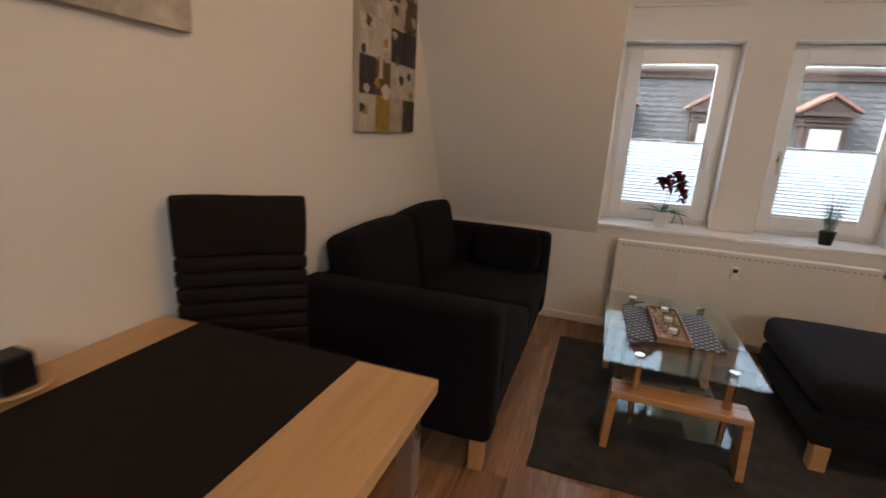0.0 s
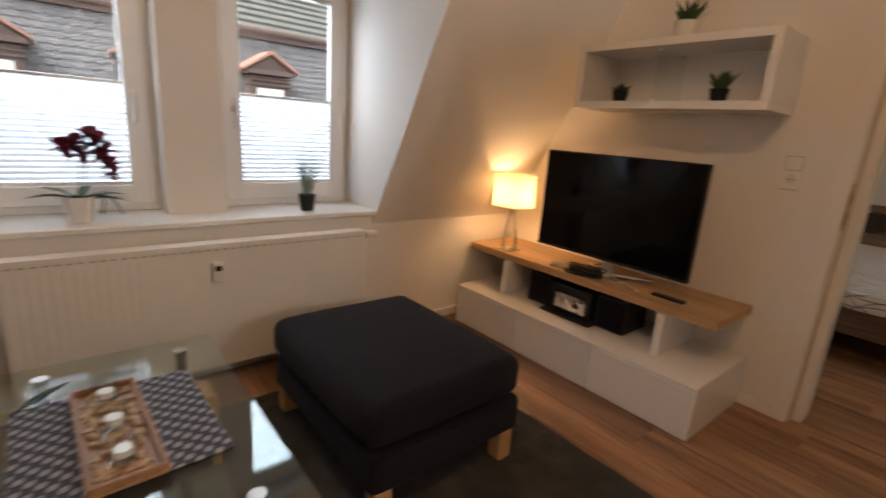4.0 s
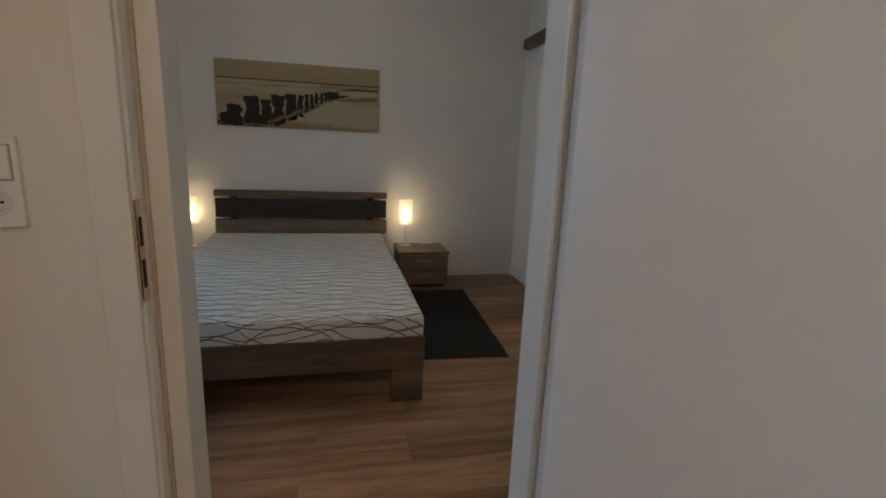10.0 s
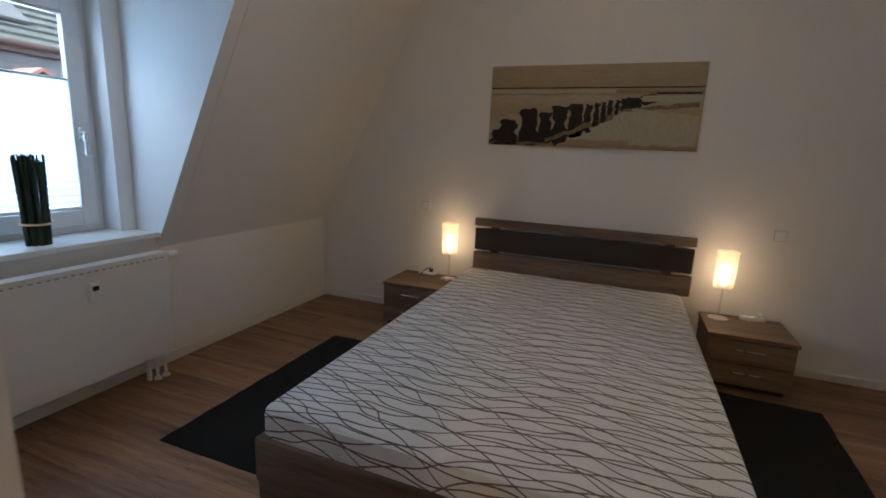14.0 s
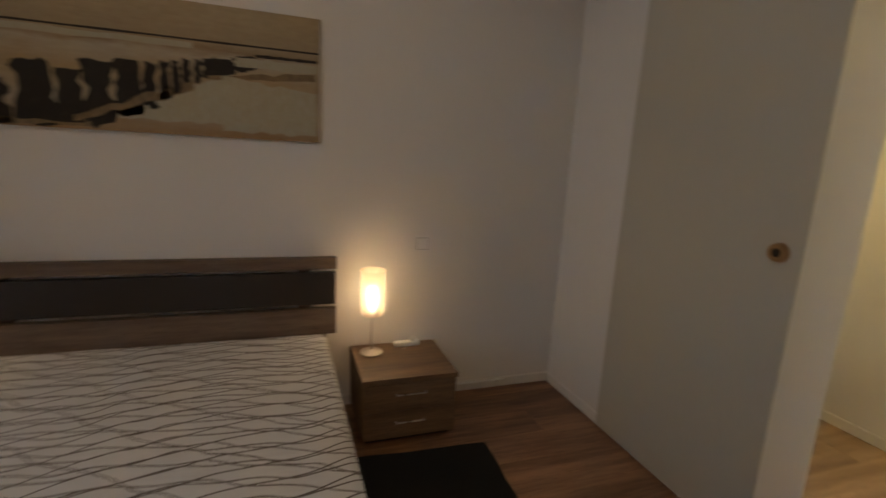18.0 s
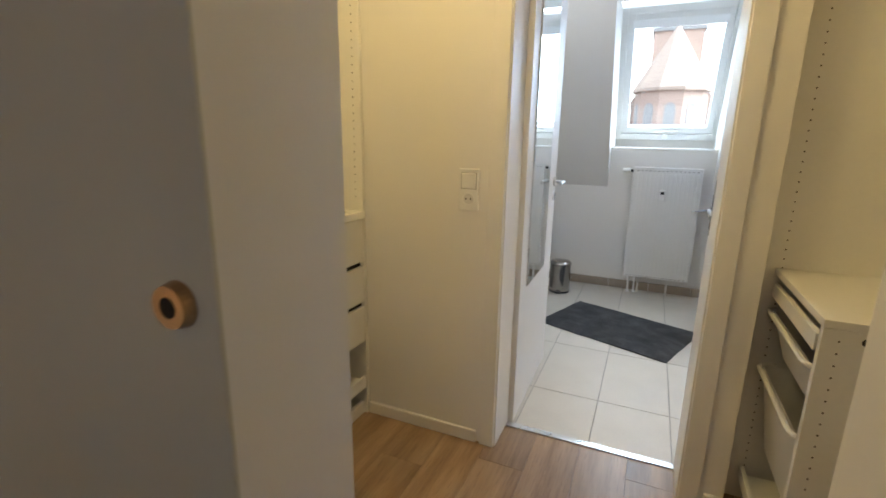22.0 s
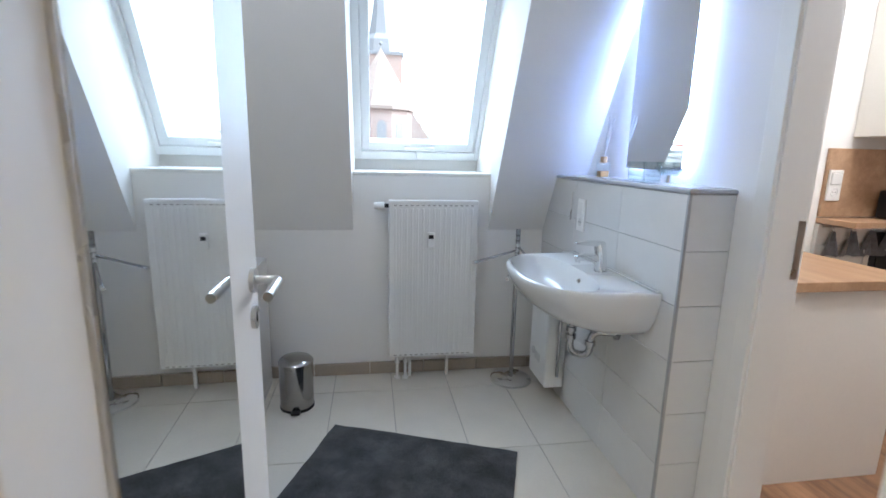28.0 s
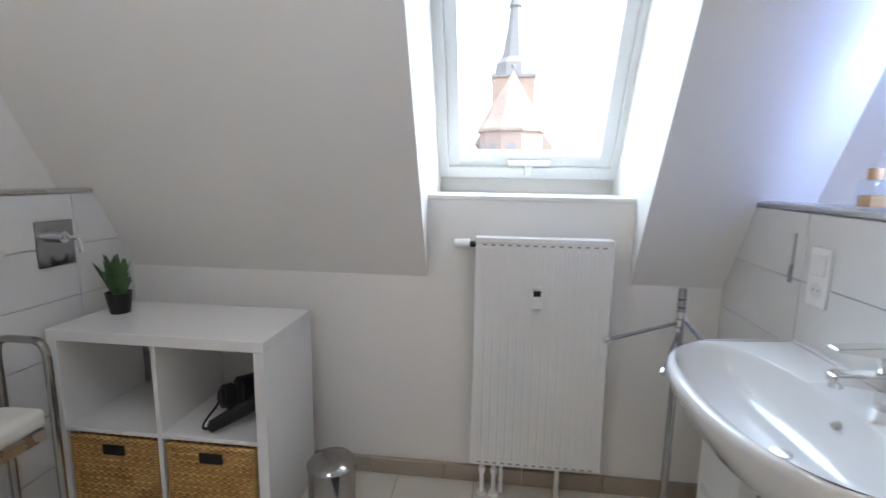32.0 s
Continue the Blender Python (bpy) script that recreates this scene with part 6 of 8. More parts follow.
def nightstand(y0, y1, label):
    e = thing("nightstand", (6.23, (y0 + y1) / 2, 0), label, "nightstand", "nightstands beside the bed")
    x0, x1 = 6.03, 6.44
    part("body", one_box(x0 + 0.018, y0, 0.03, x1, y1, 0.312, 0.002), NIGHTWOOD, e)
    part("top", one_box(x0 - 0.004, y0 - 0.006, 0.312, x1, y1 + 0.006, 0.338, 0.002), NIGHTWOOD, e)
    part("plinth", one_box(x0 + 0.04, y0 + 0.02, 0.0, x1, y1 - 0.02, 0.03), DARKGAP, e)
    for z0, z1 in ((0.035, 0.168), (0.172, 0.308)):
        f = part("drawer", one_box(x0, y0 + 0.003, z0, x0 + 0.017, y1 - 0.003, z1, 0.002), NIGHTWOOD, e)
        mid = (y0 + y1) / 2
        part("handle", tube(bmesh.new(), [(x0, mid - 0.07, z1 - 0.05), (x0 - 0.016, mid - 0.07, z1 - 0.05), (x0 - 0.016, mid + 0.07, z1 - 0.05), (x0, mid + 0.07, z1 - 0.05)], 0.004, 8), STEEL, f, "steel bar handle")


def bedside_lamp(at):
    e = thing("bedside_lamp", at, "lit bedside lamp with a white glass cylinder shade", "lamp", "bedside lamps")
    smooth(part("foot", lathe(bmesh.new(), [(0.058, 0.0), (0.058, 0.006), (0.02, 0.016), (0.008, 0.020), (0.0001, 0.020)], at), STEEL, e))
    part("stem", rod(bmesh.new(), Vector(at) + Vector((0, 0, 0.015)), Vector(at) + Vector((0, 0, 0.26)), 0.006), STEEL, e)
    bm = bmesh.new()
    seg = 32
    rings = [[bm.verts.new(Vector(at) + Vector((r * math.cos(2 * math.pi * k / seg), r * math.sin(2 * math.pi * k / seg), z))) for k in range(seg)] for r, z in ((0.052, 0.205), (0.056, 0.22), (0.060, 0.425), (0.064, 0.438))]
    for a, b in zip(rings, rings[1:]):
        for k in range(seg):
            bm.faces.new((a[k], a[(k + 1) % seg], b[(k + 1) % seg], b[k]))
    sh = smooth(part("shade", bm, NIGHTSHADE, e, "glowing white glass shade"))
    sh.visible_shadow = False
    smooth(part("bulb", lathe(bmesh.new(), [(0.012, 0.225), (0.024, 0.27), (0.026, 0.31), (0.018, 0.345), (0.0001, 0.355)], at, 16), BULB, e, "bright bulb"))
    part("shade_holder", rod(bmesh.new(), Vector(at) + Vector((0, 0, 0.205)), Vector(at) + Vector((0, 0, 0.218)), 0.03), STEEL, e)


def beach_picture():
    y0, y1, z0, z1 = 0.812, 2.185, 1.378, 1.921
    x = XB
    e = thing("picture", (x, 1.5, z0), "wide canvas of old wooden groynes on a beach above the bed", "picture")
    sand = canvas_bands("painted_beach", [(1.40, (0.42, 0.27, 0.13)), (1.50, (0.52, 0.45, 0.33)), (1.62, (0.50, 0.38, 0.22)), (1.70, (0.55, 0.48, 0.36)), (1.735, (0.36, 0.26, 0.15)), (1.76, (0.44, 0.35, 0.22)), (1.90, (0.50, 0.41, 0.26))], 2, (2, 2, 6), 2.2)
    # colour stops lie on a 0..1 ramp, so the height is scaled in the node below
    nt = sand.node_tree
    add = [n for n in nt.nodes if n.type == "MATH" and n.operation == "ADD"][0]
    ramp = [n for n in nt.nodes if n.type == "VALTORGB"][0]
    f = _math(nt, "MULTIPLY_ADD", add.outputs[0], 1 / (z1 - z0), -z0 / (z1 - z0))
    nt.links.new(f, ramp.inputs[0])
    for el, p in zip(ramp.color_ramp.elements, (0.0, 0.22, 0.45, 0.60, 0.66, 0.70, 1.0)):
        el.position = p
    part("canvas", one_box(x - 0.022, y0, z0, x - 0.001, y1, z1, 0.002), sand, e)
    dark = brushed_paint("painted_timber", (0.018, 0.014, 0.011), (0.10, 0.072, 0.045), 0.70)
    pale = brushed_paint("painted_surf", (0.47, 0.45, 0.35), (0.41, 0.345, 0.22), 0.50)
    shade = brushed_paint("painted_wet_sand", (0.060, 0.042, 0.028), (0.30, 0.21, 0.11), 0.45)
    line = brushed_paint("painted_horizon", (0.025, 0.018, 0.013), (0.16, 0.12, 0.08), 0.75)
    w, h = y1 - y0, z1 - z0

    def blob(u0, v0, u1, v1, mat, name, wob, k, rise=0.0, rise_top=0.0):
        """Uneven painted patch; u from the picture's left, v up."""
        bm = bmesh.new()
        n = 10
        top = [(u0 + (u1 - u0) * i / n, v1 + rise_top * i / n + wob * noise.noise(Vector((i * 0.9, k, 1)))) for i in range(n + 1)]
        bot = [(u0 + (u1 - u0) * i / n + wob * 0.5 * noise.noise(Vector((i, k, 5))), v0 + rise * i / n + wob * noise.noise(Vector((i * 0.9, k, 3)))) for i in range(n + 1)]
        pts = [(min(0.998, max(0.002, u)), min(0.995, max(0.005, v))) for u, v in bot + top[::-1]]
        bm.faces.new([bm.verts.new((x - 0.0222 - 0.0004 * (k % 7 + 1), y1 - u * w, z0 + v * h)) for u, v in pts])
        part(name, bm, mat, e)
    def stroke(u0, v0, u1, v1, mat, k):
        """A timber post as a ragged upright brush stroke, wider at the foot."""
        bm = bmesh.new()
        wide = u1 - u0
        left = [(u0 - 0.10 * wide * (1 - t) + 0.42 * wide * noise.noise(Vector((t * 5.0, k * 1.7, 2))), v0 + (v1 - v0) * t) for t in (q / 9 for q in range(10))]
        right = [(u1 + 0.12 * wide * (1 - t) + 0.42 * wide * noise.noise(Vector((t * 5.0, k * 1.7, 9))), v0 + (v1 - v0) * t) for t in (q / 9 for q in range(10))]
        top = [(u0 + wide * t, v1 + 0.035 * noise.noise(Vector((t * 6.0, k, 4)))) for t in (0.25, 0.5, 0.75)]
        foot = [(u0 + wide * t, v0 - 0.02 + 0.05 * noise.noise(Vector((t * 6.0, k, 7)))) for t in (0.75, 0.5, 0.25)]
        pts = [(min(0.998, max(0.002, u)), min(0.995, max(0.006, v))) for u, v in left + top + right[::-1] + foot]
        bm.faces.new([bm.verts.new((x - 0.0222 - 0.0004 * (k % 7 + 1), y1 - u * w, z0 + v * h)) for u, v in pts])
        part("groyne_post", bm, mat, e)
    blob(0.0, 0.718, 1.0, 0.733, line, "horizon_stroke", 0.004, 1)
    blob(0.0, 0.66, 0.62, 0.705, pale, "surf_stroke", 0.02, 2)
    blob(0.41, 0.10, 0.73, 0.18, pale, "tide_pool", 0.03, 3, 0.0, 0.32)
    blob(0.70, 0.05, 0.99, 0.48, pale, "tide_pool", 0.04, 40, 0.0, -0.08)
    blob(0.74, 0.56, 0.99, 0.63, pale, "tide_pool", 0.02, 41)
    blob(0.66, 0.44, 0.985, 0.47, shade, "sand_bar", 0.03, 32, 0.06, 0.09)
    blob(0.80, 0.645, 0.99, 0.668, line, "far_shore", 0.010, 4)
    posts = ((0.015, 0.075, 0.03, 0.20), (0.060, 0.145, 0.02, 0.33), (0.170, 0.250, 0.02, 0.46), (0.262, 0.320, 0.04, 0.43), (0.332, 0.402, 0.06, 0.50), (0.412, 0.472, 0.14, 0.53), (0.482, 0.516, 0.20, 0.53),
             (0.525, 0.552, 0.28, 0.545), (0.560, 0.582, 0.34, 0.55), (0.590, 0.612, 0.38, 0.57), (0.622, 0.642, 0.42, 0.58), (0.648, 0.690, 0.46, 0.595), (0.690, 0.735, 0.50, 0.61), (0.735, 0.80, 0.54, 0.64))
    for i, (a, b, lo, hi) in enumerate(posts):
        stroke(a, lo, b, hi, dark, 5 + i)
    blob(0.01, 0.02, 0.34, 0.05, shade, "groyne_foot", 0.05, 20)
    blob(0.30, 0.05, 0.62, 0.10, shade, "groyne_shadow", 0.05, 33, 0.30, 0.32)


def sliding_door():
    e = thing("sliding_door", (5.62, YP + 0.02, 0.0), "frosted glass sliding door with a round metal grip", "door")
    tagged(e, kind="structure")
    part("glass", one_box(5.092, YP + 0.016, 0.012, 5.935, YP + 0.024, 2.255, 0.002, 1), FROST, e)
    c = Vector((5.163, YP + 0.024, 1.095))
    grip = part("grip", rod(bmesh.new(), c, c + Vector((0, 0.018, 0)), 0.034, 0.030, 28), GRIPBRONZE, e, "round bronze grip")
    # dark disc that paints the shaded hollow of the grip
    part("grip_hollow", rod(bmesh.new(), c + Vector((0, 0.018, 0)), c + Vector((0, 0.0186, 0)), 0.015, seg=24), DARKGAP, grip)
    part("floor_guide", one_box(5.16, YP + 0.006, 0.0, 5.21, YP + 0.034, 0.02, 0.002), BLACKPLASTIC, e)
    r = thing("sliding_rail", (5.4, YP, 2.24), "dark oak cover board of the sliding door rail", "rail")
    tagged(r, kind="structure")
    part("cover", one_box(4.20, YP + 0.002, 2.191, 6.375, YP + 0.068, 2.281, 0.003), RAILWOOD, r)


def chandelier():
    at = Vector((4.75, 1.43, 0))
    e = thing("ceiling_lamp", (4.75, 1.43, H - 0.03), "ceiling lamp with a ball of pale glass petals", "lamp")
    part("canopy", rod(bmesh.new(), at + Vector((0, 0, H - 0.03)), at + Vector((0, 0, H)), 0.06, seg=24), CHROME, e)
    part("stem", rod(bmesh.new(), at + Vector((0, 0, 2.44)), at + Vector((0, 0, H - 0.03)), 0.008), CHROME, e)
    random.seed(21)
    bm = bmesh.new()
    wires = bmesh.new()
    for i in range(70):
        z = 1 - 2 * (i + 0.5) / 70
        a = i * 2.39996
        d = Vector((math.cos(a) * math.sqrt(1 - z * z), math.sin(a) * math.sqrt(1 - z * z), z))
        p = at + Vector((0, 0, 2.43)) + d * 0.172
        side = d.orthogonal().normalized()
        blade(bm, p - side * 0.025, p + side * 0.03, 0.04, 0.1)
        tube(wires, [at + Vector((0, 0, 2.43)), p], 0.0012, 4)
    part("petals", bm, plain("glass_petal", (0.80, 0.74, 0.62), 0.15, 0, 0.1), e, "pale glass petals")
    part("wires", wires, CHROME, e)


def grass_bundle():
    e = thing("grass_bundle", (4.34, 3.74, 0.80), "bound bundle of green reeds on the bedroom window sill", "plant")
    at = Vector((4.34, 3.74, 0.80))
    random.seed(31)
    bm = bmesh.new()
    for i in range(90):
        a, r = random.uniform(0, 6.28), 0.05 * math.sqrt(random.random())
        p = at + Vector((math.cos(a) * r, math.sin(a) * r, 0))
        tube(bm, [p, p + Vector((math.cos(a) * 0.006, math.sin(a) * 0.006, 0.2)), p + Vector((math.cos(a) * 0.012, math.sin(a) * 0.012, 0.40 + random.uniform(-0.03, 0.02)))], 0.004, 5)
    part("reeds", bm, DARKLEAF, e)
    ring = [at + Vector((0.056 * math.cos(t), 0.056 * math.sin(t), 0.10)) for t in (2 * math.pi * k / 24 for k in range(25))]
    part("band", tube(bmesh.new(), ring, 0.006, 6), BEECH, e)


bed()
nightstand(0.20, 0.65, "dark oak two-drawer nightstand beside the bed")
nightstand(2.37, 2.82, "dark oak two-drawer nightstand by the roof slope")
bedside_lamp((6.335, 0.56, 0.338))
bedside_lamp((6.335, 2.415, 0.338))
rug("bedside_rug", -0.70, 0.70, -0.35, 0.35, 0.010, BEDRUG, "dark grey rug on the floor beside the bed", "rug", pose(5.255, 0.464, 0, 0, 0, -3.4))
rug("bedside_rug", 4.31, 5.66, 2.30, 3.0, 0.010, BEDRUG, "dark grey rug between bed and roof slope")
beach_picture()
sliding_door()
chandelier()
grass_bundle()
panel_radiator("bedroom", 3.45, 4.80, 3.49, 0.14, 0.715, -1, "white panel radiator under the bedroom window", False, False, 0.70)
switch_box((XB, 0.28, 0.885), ("x", -1), ["switch"], "white light switch beside the bed", "light switch")
switch_box((XB, 2.68, 0.885), ("x", -1), ["switch"], "white light switch beside the bed", "light switch")


def power_strip(y, black):
    e = thing("power_strip", (6.38, y, 0.338), "white power strip with plugs on the nightstand", "power strip")
    part("strip", one_box(6.37, y - 0.07, 0.3385, 6.41, y + 0.07, 0.362, 0.006), PLASTICWHITE, e)
    part("plug", rod(bmesh.new(), (6.39, y - 0.035, 0.362), (6.39, y - 0.035, 0.385), 0.016), BLACKPLASTIC if black else PLASTICWHITE, e)
    part("cable", tube(bmesh.new(), arc((6.39, y - 0.035, 0.385), (6.36, y - 0.02, 0.42), (6.33, y + 0.03, 0.345), 8), 0.003, 6), BLACKPLASTIC if black else PLASTICWHITE, e)


power_strip(0.36, False)
power_strip(2.62, True)


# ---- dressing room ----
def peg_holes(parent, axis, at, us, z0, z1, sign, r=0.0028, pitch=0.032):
    """Rows of flat dark discs on a panel, painting the shade inside small peg holes."""
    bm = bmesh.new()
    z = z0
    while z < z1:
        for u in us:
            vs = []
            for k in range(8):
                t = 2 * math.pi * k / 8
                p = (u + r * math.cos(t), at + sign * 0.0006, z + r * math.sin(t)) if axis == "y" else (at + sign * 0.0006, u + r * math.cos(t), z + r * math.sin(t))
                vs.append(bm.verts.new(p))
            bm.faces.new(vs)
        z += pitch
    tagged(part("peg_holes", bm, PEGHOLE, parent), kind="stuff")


def wardrobe_west():
    e = thing("wardrobe", (3.9, -1.4, 0), "open cream wardrobe with peg holes and a low drawer unit", "wardrobe")
    xf, xt, xb = 4.182, 4.214, 3.615
    ys = -2.008
    tall = part("side_panel", one_box(xb, ys - 0.020, 0.0, xt, ys, 2.36, 0.001, 1), MELAMINE, e)
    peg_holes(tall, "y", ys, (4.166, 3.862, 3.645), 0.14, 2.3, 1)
    part("side_panel", one_box(xb, YP2 - 0.022, 0.0, xf, YP2 - 0.016, 2.36), MELAMINE, e)
    part("back", one_box(xb - 0.012, ys - 0.020, 0.0, xb - 0.002, YP2 - 0.016, 2.36), MELAMINE, e)
    part("top_board", one_box(xb, ys, 2.34, xt, YP2 - 0.022, 2.36), MELAMINE, e)
    yn = -1.497
    low = part("low_side", one_box(xb, yn - 0.020, 0.0, xf, yn, 0.885, 0.001, 1), MELAMINE, e)
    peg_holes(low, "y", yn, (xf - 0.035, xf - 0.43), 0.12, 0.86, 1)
    part("low_top", one_box(xb, ys, 0.886, xf + 0.001, yn + 0.001, 0.907, 0.001, 1), MELAMINE, e)
    # cam holes are dark discs, painted for the shade inside
    for u in (xf - 0.086, xf - 0.40):
        part("cam_hole", rod(bmesh.new(), (u, yn, 0.862), (u, yn + 0.001, 0.862), 0.009, seg=14), DARKGAP, e)
    # pull-out tray and two hanging bins
    ya, yb = ys + 0.014, yn - 0.034
    t = part("pull_out_tray", one_box(xb + 0.05, ya, 0.816, xf - 0.012, yb, 0.824), MELAMINE, e)
    part("tray_front", one_box(xf - 0.014, ya, 0.812, xf + 0.002, yb, 0.858, 0.002), MELAMINE, t)
    for zt, d in ((0.765, 0.15), (0.560, 0.30)):
        bm = bmesh.new()
        inset = 0.05
        top = [(xf - 0.01, ya + 0.01), (xf - 0.01, yb - 0.01), (xb + 0.08, yb - 0.01), (xb + 0.08, ya + 0.01)]
        bot = [(xf - 0.05, ya + inset), (xf - 0.05, yb - inset), (xb + 0.12, yb - inset), (xb + 0.12, ya + inset)]
        a = [bm.verts.new((*p, zt)) for p in top]
        b = [bm.verts.new((*p, zt - d)) for p in bot]
        for i in range(4):
            bm.faces.new((a[i], a[(i + 1) % 4], b[(i + 1) % 4], b[i]))
        bm.faces.new(b)
        bin_ = part("hanging_bin", bm, PLASTICWHITE, e, "white plastic drawer bin")
        part("bin_rim", tube(bmesh.new(), arc((xf - 0.05, yb + 0.004, zt), (xf + 0.006, yb + 0.004, zt), (xf + 0.006, yb - 0.04, zt), 5) + arc((xf + 0.006, ya + 0.04, zt), (xf + 0.006, ya - 0.004, zt), (xf - 0.05, ya - 0.004, zt), 5), 0.008, 8), MELAMINE, bin_)
    part("pull_out_tray", one_box(xb + 0.05, ya, 0.10, xf - 0.012, yb, 0.112), MELAMINE, e)
    part("tray_front", one_box(xf - 0.014, ya, 0.096, xf + 0.002, yb, 0.145, 0.002), MELAMINE, e)


def wardrobe_east():
    e = thing("wardrobe", (6.0, -1.6, 0), "open cream wardrobe with a stack of white drawers", "wardrobe")
    xf, xb = 5.745, 6.33
    ys, yn = YD + 0.022, -1.42
    tall = part("side_panel", one_box(xf, YD + 0.002, 0.0, xb, ys, 2.36, 0.001, 1), MELAMINE, e)
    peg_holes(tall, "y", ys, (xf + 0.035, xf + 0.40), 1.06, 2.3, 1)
    part("back", one_box(xb, YD + 0.002, 0.0, xb + 0.012, YP2 - 0.016, 2.36), MELAMINE, e)
    part("side_panel", one_box(xf, yn - 0.018, 0.0, xb, yn, 0.964), MELAMINE, e)
    part("side_panel", one_box(xf, YP2 - 0.034, 0.0, xb, YP2 - 0.016, 2.36), MELAMINE, e)
    part("top_rim", one_box(xf - 0.004, ys, 0.965, xf + 0.03, yn, 0.997, 0.002), MELAMINE, e)
    part("top_rim", one_box(xf + 0.03, ys, 0.965, xb, ys + 0.03, 0.997, 0.002), MELAMINE, e)
    part("top_rim", one_box(xf + 0.03, yn - 0.03, 0.965, xb, yn, 0.997, 0.002), MELAMINE, e)
    part("top_tray", one_box(xf + 0.03, ys + 0.03, 0.944, xb, yn - 0.03, 0.950), MELAMINE, e)
    for z0, z1 in ((0.770, 0.963), (0.580, 0.748), (0.385, 0.558)):
        d = part("drawer", one_box(xf + 0.017, ys + 0.018, z0 + 0.01, xb - 0.05, yn - 0.034, z1 - 0.03), MELAMINE, e)
        part("drawer_front", one_box(xf, ys + 0.006, z0, xf + 0.016, yn - 0.022, z1, 0.002), MELAMINE, d)
        if z1 < 0.9:
            # near-black strip that paints the shade between two drawers
            part("drawer_gap_shade", one_box(xf + 0.0165, ys + 0.006, z1 - 0.028, xf + 0.02, yn - 0.022, z1 + 0.017), DARKGAP, d)
    part("low_shelf", one_box(xf + 0.01, ys, 0.15, xb, yn - 0.018, 0.175, 0.002), MELAMINE, e)
    part("low_tray_front", one_box(xf, ys + 0.006, 0.145, xf + 0.012, yn - 0.022, 0.205, 0.002), MELAMINE, e)
    part("plinth", one_box(xf + 0.02, ys, 0.0, xf + 0.036, yn - 0.018, 0.06), MELAMINE, e)


wardrobe_west()
wardrobe_east()
switch_box((5.255, YD, 1.118), ("y", 1), ["switch", "socket"], "white light switch above a power socket", "light switch")
door_leaf("door_2", (5.098, -2.10), (0.02, -1.0), 0.74, (0.115, 0.51, 0.655, 2.0, -1), "white bathroom door standing open with a tall mirror", 1.09)


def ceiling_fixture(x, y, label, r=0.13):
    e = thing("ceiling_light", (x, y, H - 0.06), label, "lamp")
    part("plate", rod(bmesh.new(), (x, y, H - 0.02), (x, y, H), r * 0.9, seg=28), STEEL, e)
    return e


ceiling_fixture(5.12, -1.33, "round flush ceiling light in the dressing room")
# unseen fixture, assumed as the seat of the added bathroom bulb
ceiling_fixture(5.25, -3.05, "assumed round ceiling light, added to brighten the bathroom")
ceiling_fixture(0.80, 1.20, "round flush ceiling light in the living room")


# ---- bathroom ----
def half_wall():
    y0, y1, zt = YB, -3.236, 1.255
    t = 0.008
    e = structure("wall_half", one_box(XW, y0, 0.0, XH - t - 0.002, y1 - t - 0.002, zt - 0.012), LIGHTGROUT, "tiled half wall behind the washbasin", "wall")
    rows = [0.0, 0.215, 0.425, 0.635, 0.845, 1.045, zt - 0.012]
    g = 0.0026
    meshes = {}

    def tile(a, b, c, d, face):
        key = (round(b - a, 3), round(d - c, 3), face)
        if key not in meshes:
            hu, hv = (b - a - g) / 2, (d - c - g) / 2
            bm = one_box(-t, -hu, -hv, 0, hu, hv, 0.001, 1) if face == "x" else one_box(-hu, -t, -hv, hu, 0, hv, 0.001, 1)
            me = bpy.data.meshes.new("wall_tile")
            bm.to_mesh(me)
            bm.free()
            me.materials.append(WALLTILE)
            meshes[key] = me
        ob = new("wall_tile", meshes[key])
        ob.parent = e
        ob.location = (XH, (a + b) / 2, (c + d) / 2) if face == "x" else ((a + b) / 2, y1, (c + d) / 2)
    for c, d in zip(rows, rows[1:]):
        cols = [y1, -3.672, -4.12, YB]
        for b, a in zip(cols, cols[1:]):
            tile(a, b, c, d, "x")
        tile(XW, XH, c, d, "y")
    for x, y in ((XH, y1),):
        structure("trim", one_box(x - 0.0095, y - 0.0095, 0.0, x + 0.002, y + 0.002, zt - 0.011, 0.0015, 1), SATINALU, "steel corner trim of the tiled half wall", "trim")
    part("cap", one_box(XW, y0, zt - 0.010, XH + 0.004, y1 + 0.004, zt + 0.004, 0.003), SATINALU, e, "grey edging on top of the half wall")
    part("cap_tile", one_box(XW, y0, zt + 0.004, XH - 0.004, y1 - 0.004, zt + 0.008), WALLTILE, e)
    return zt + 0.008


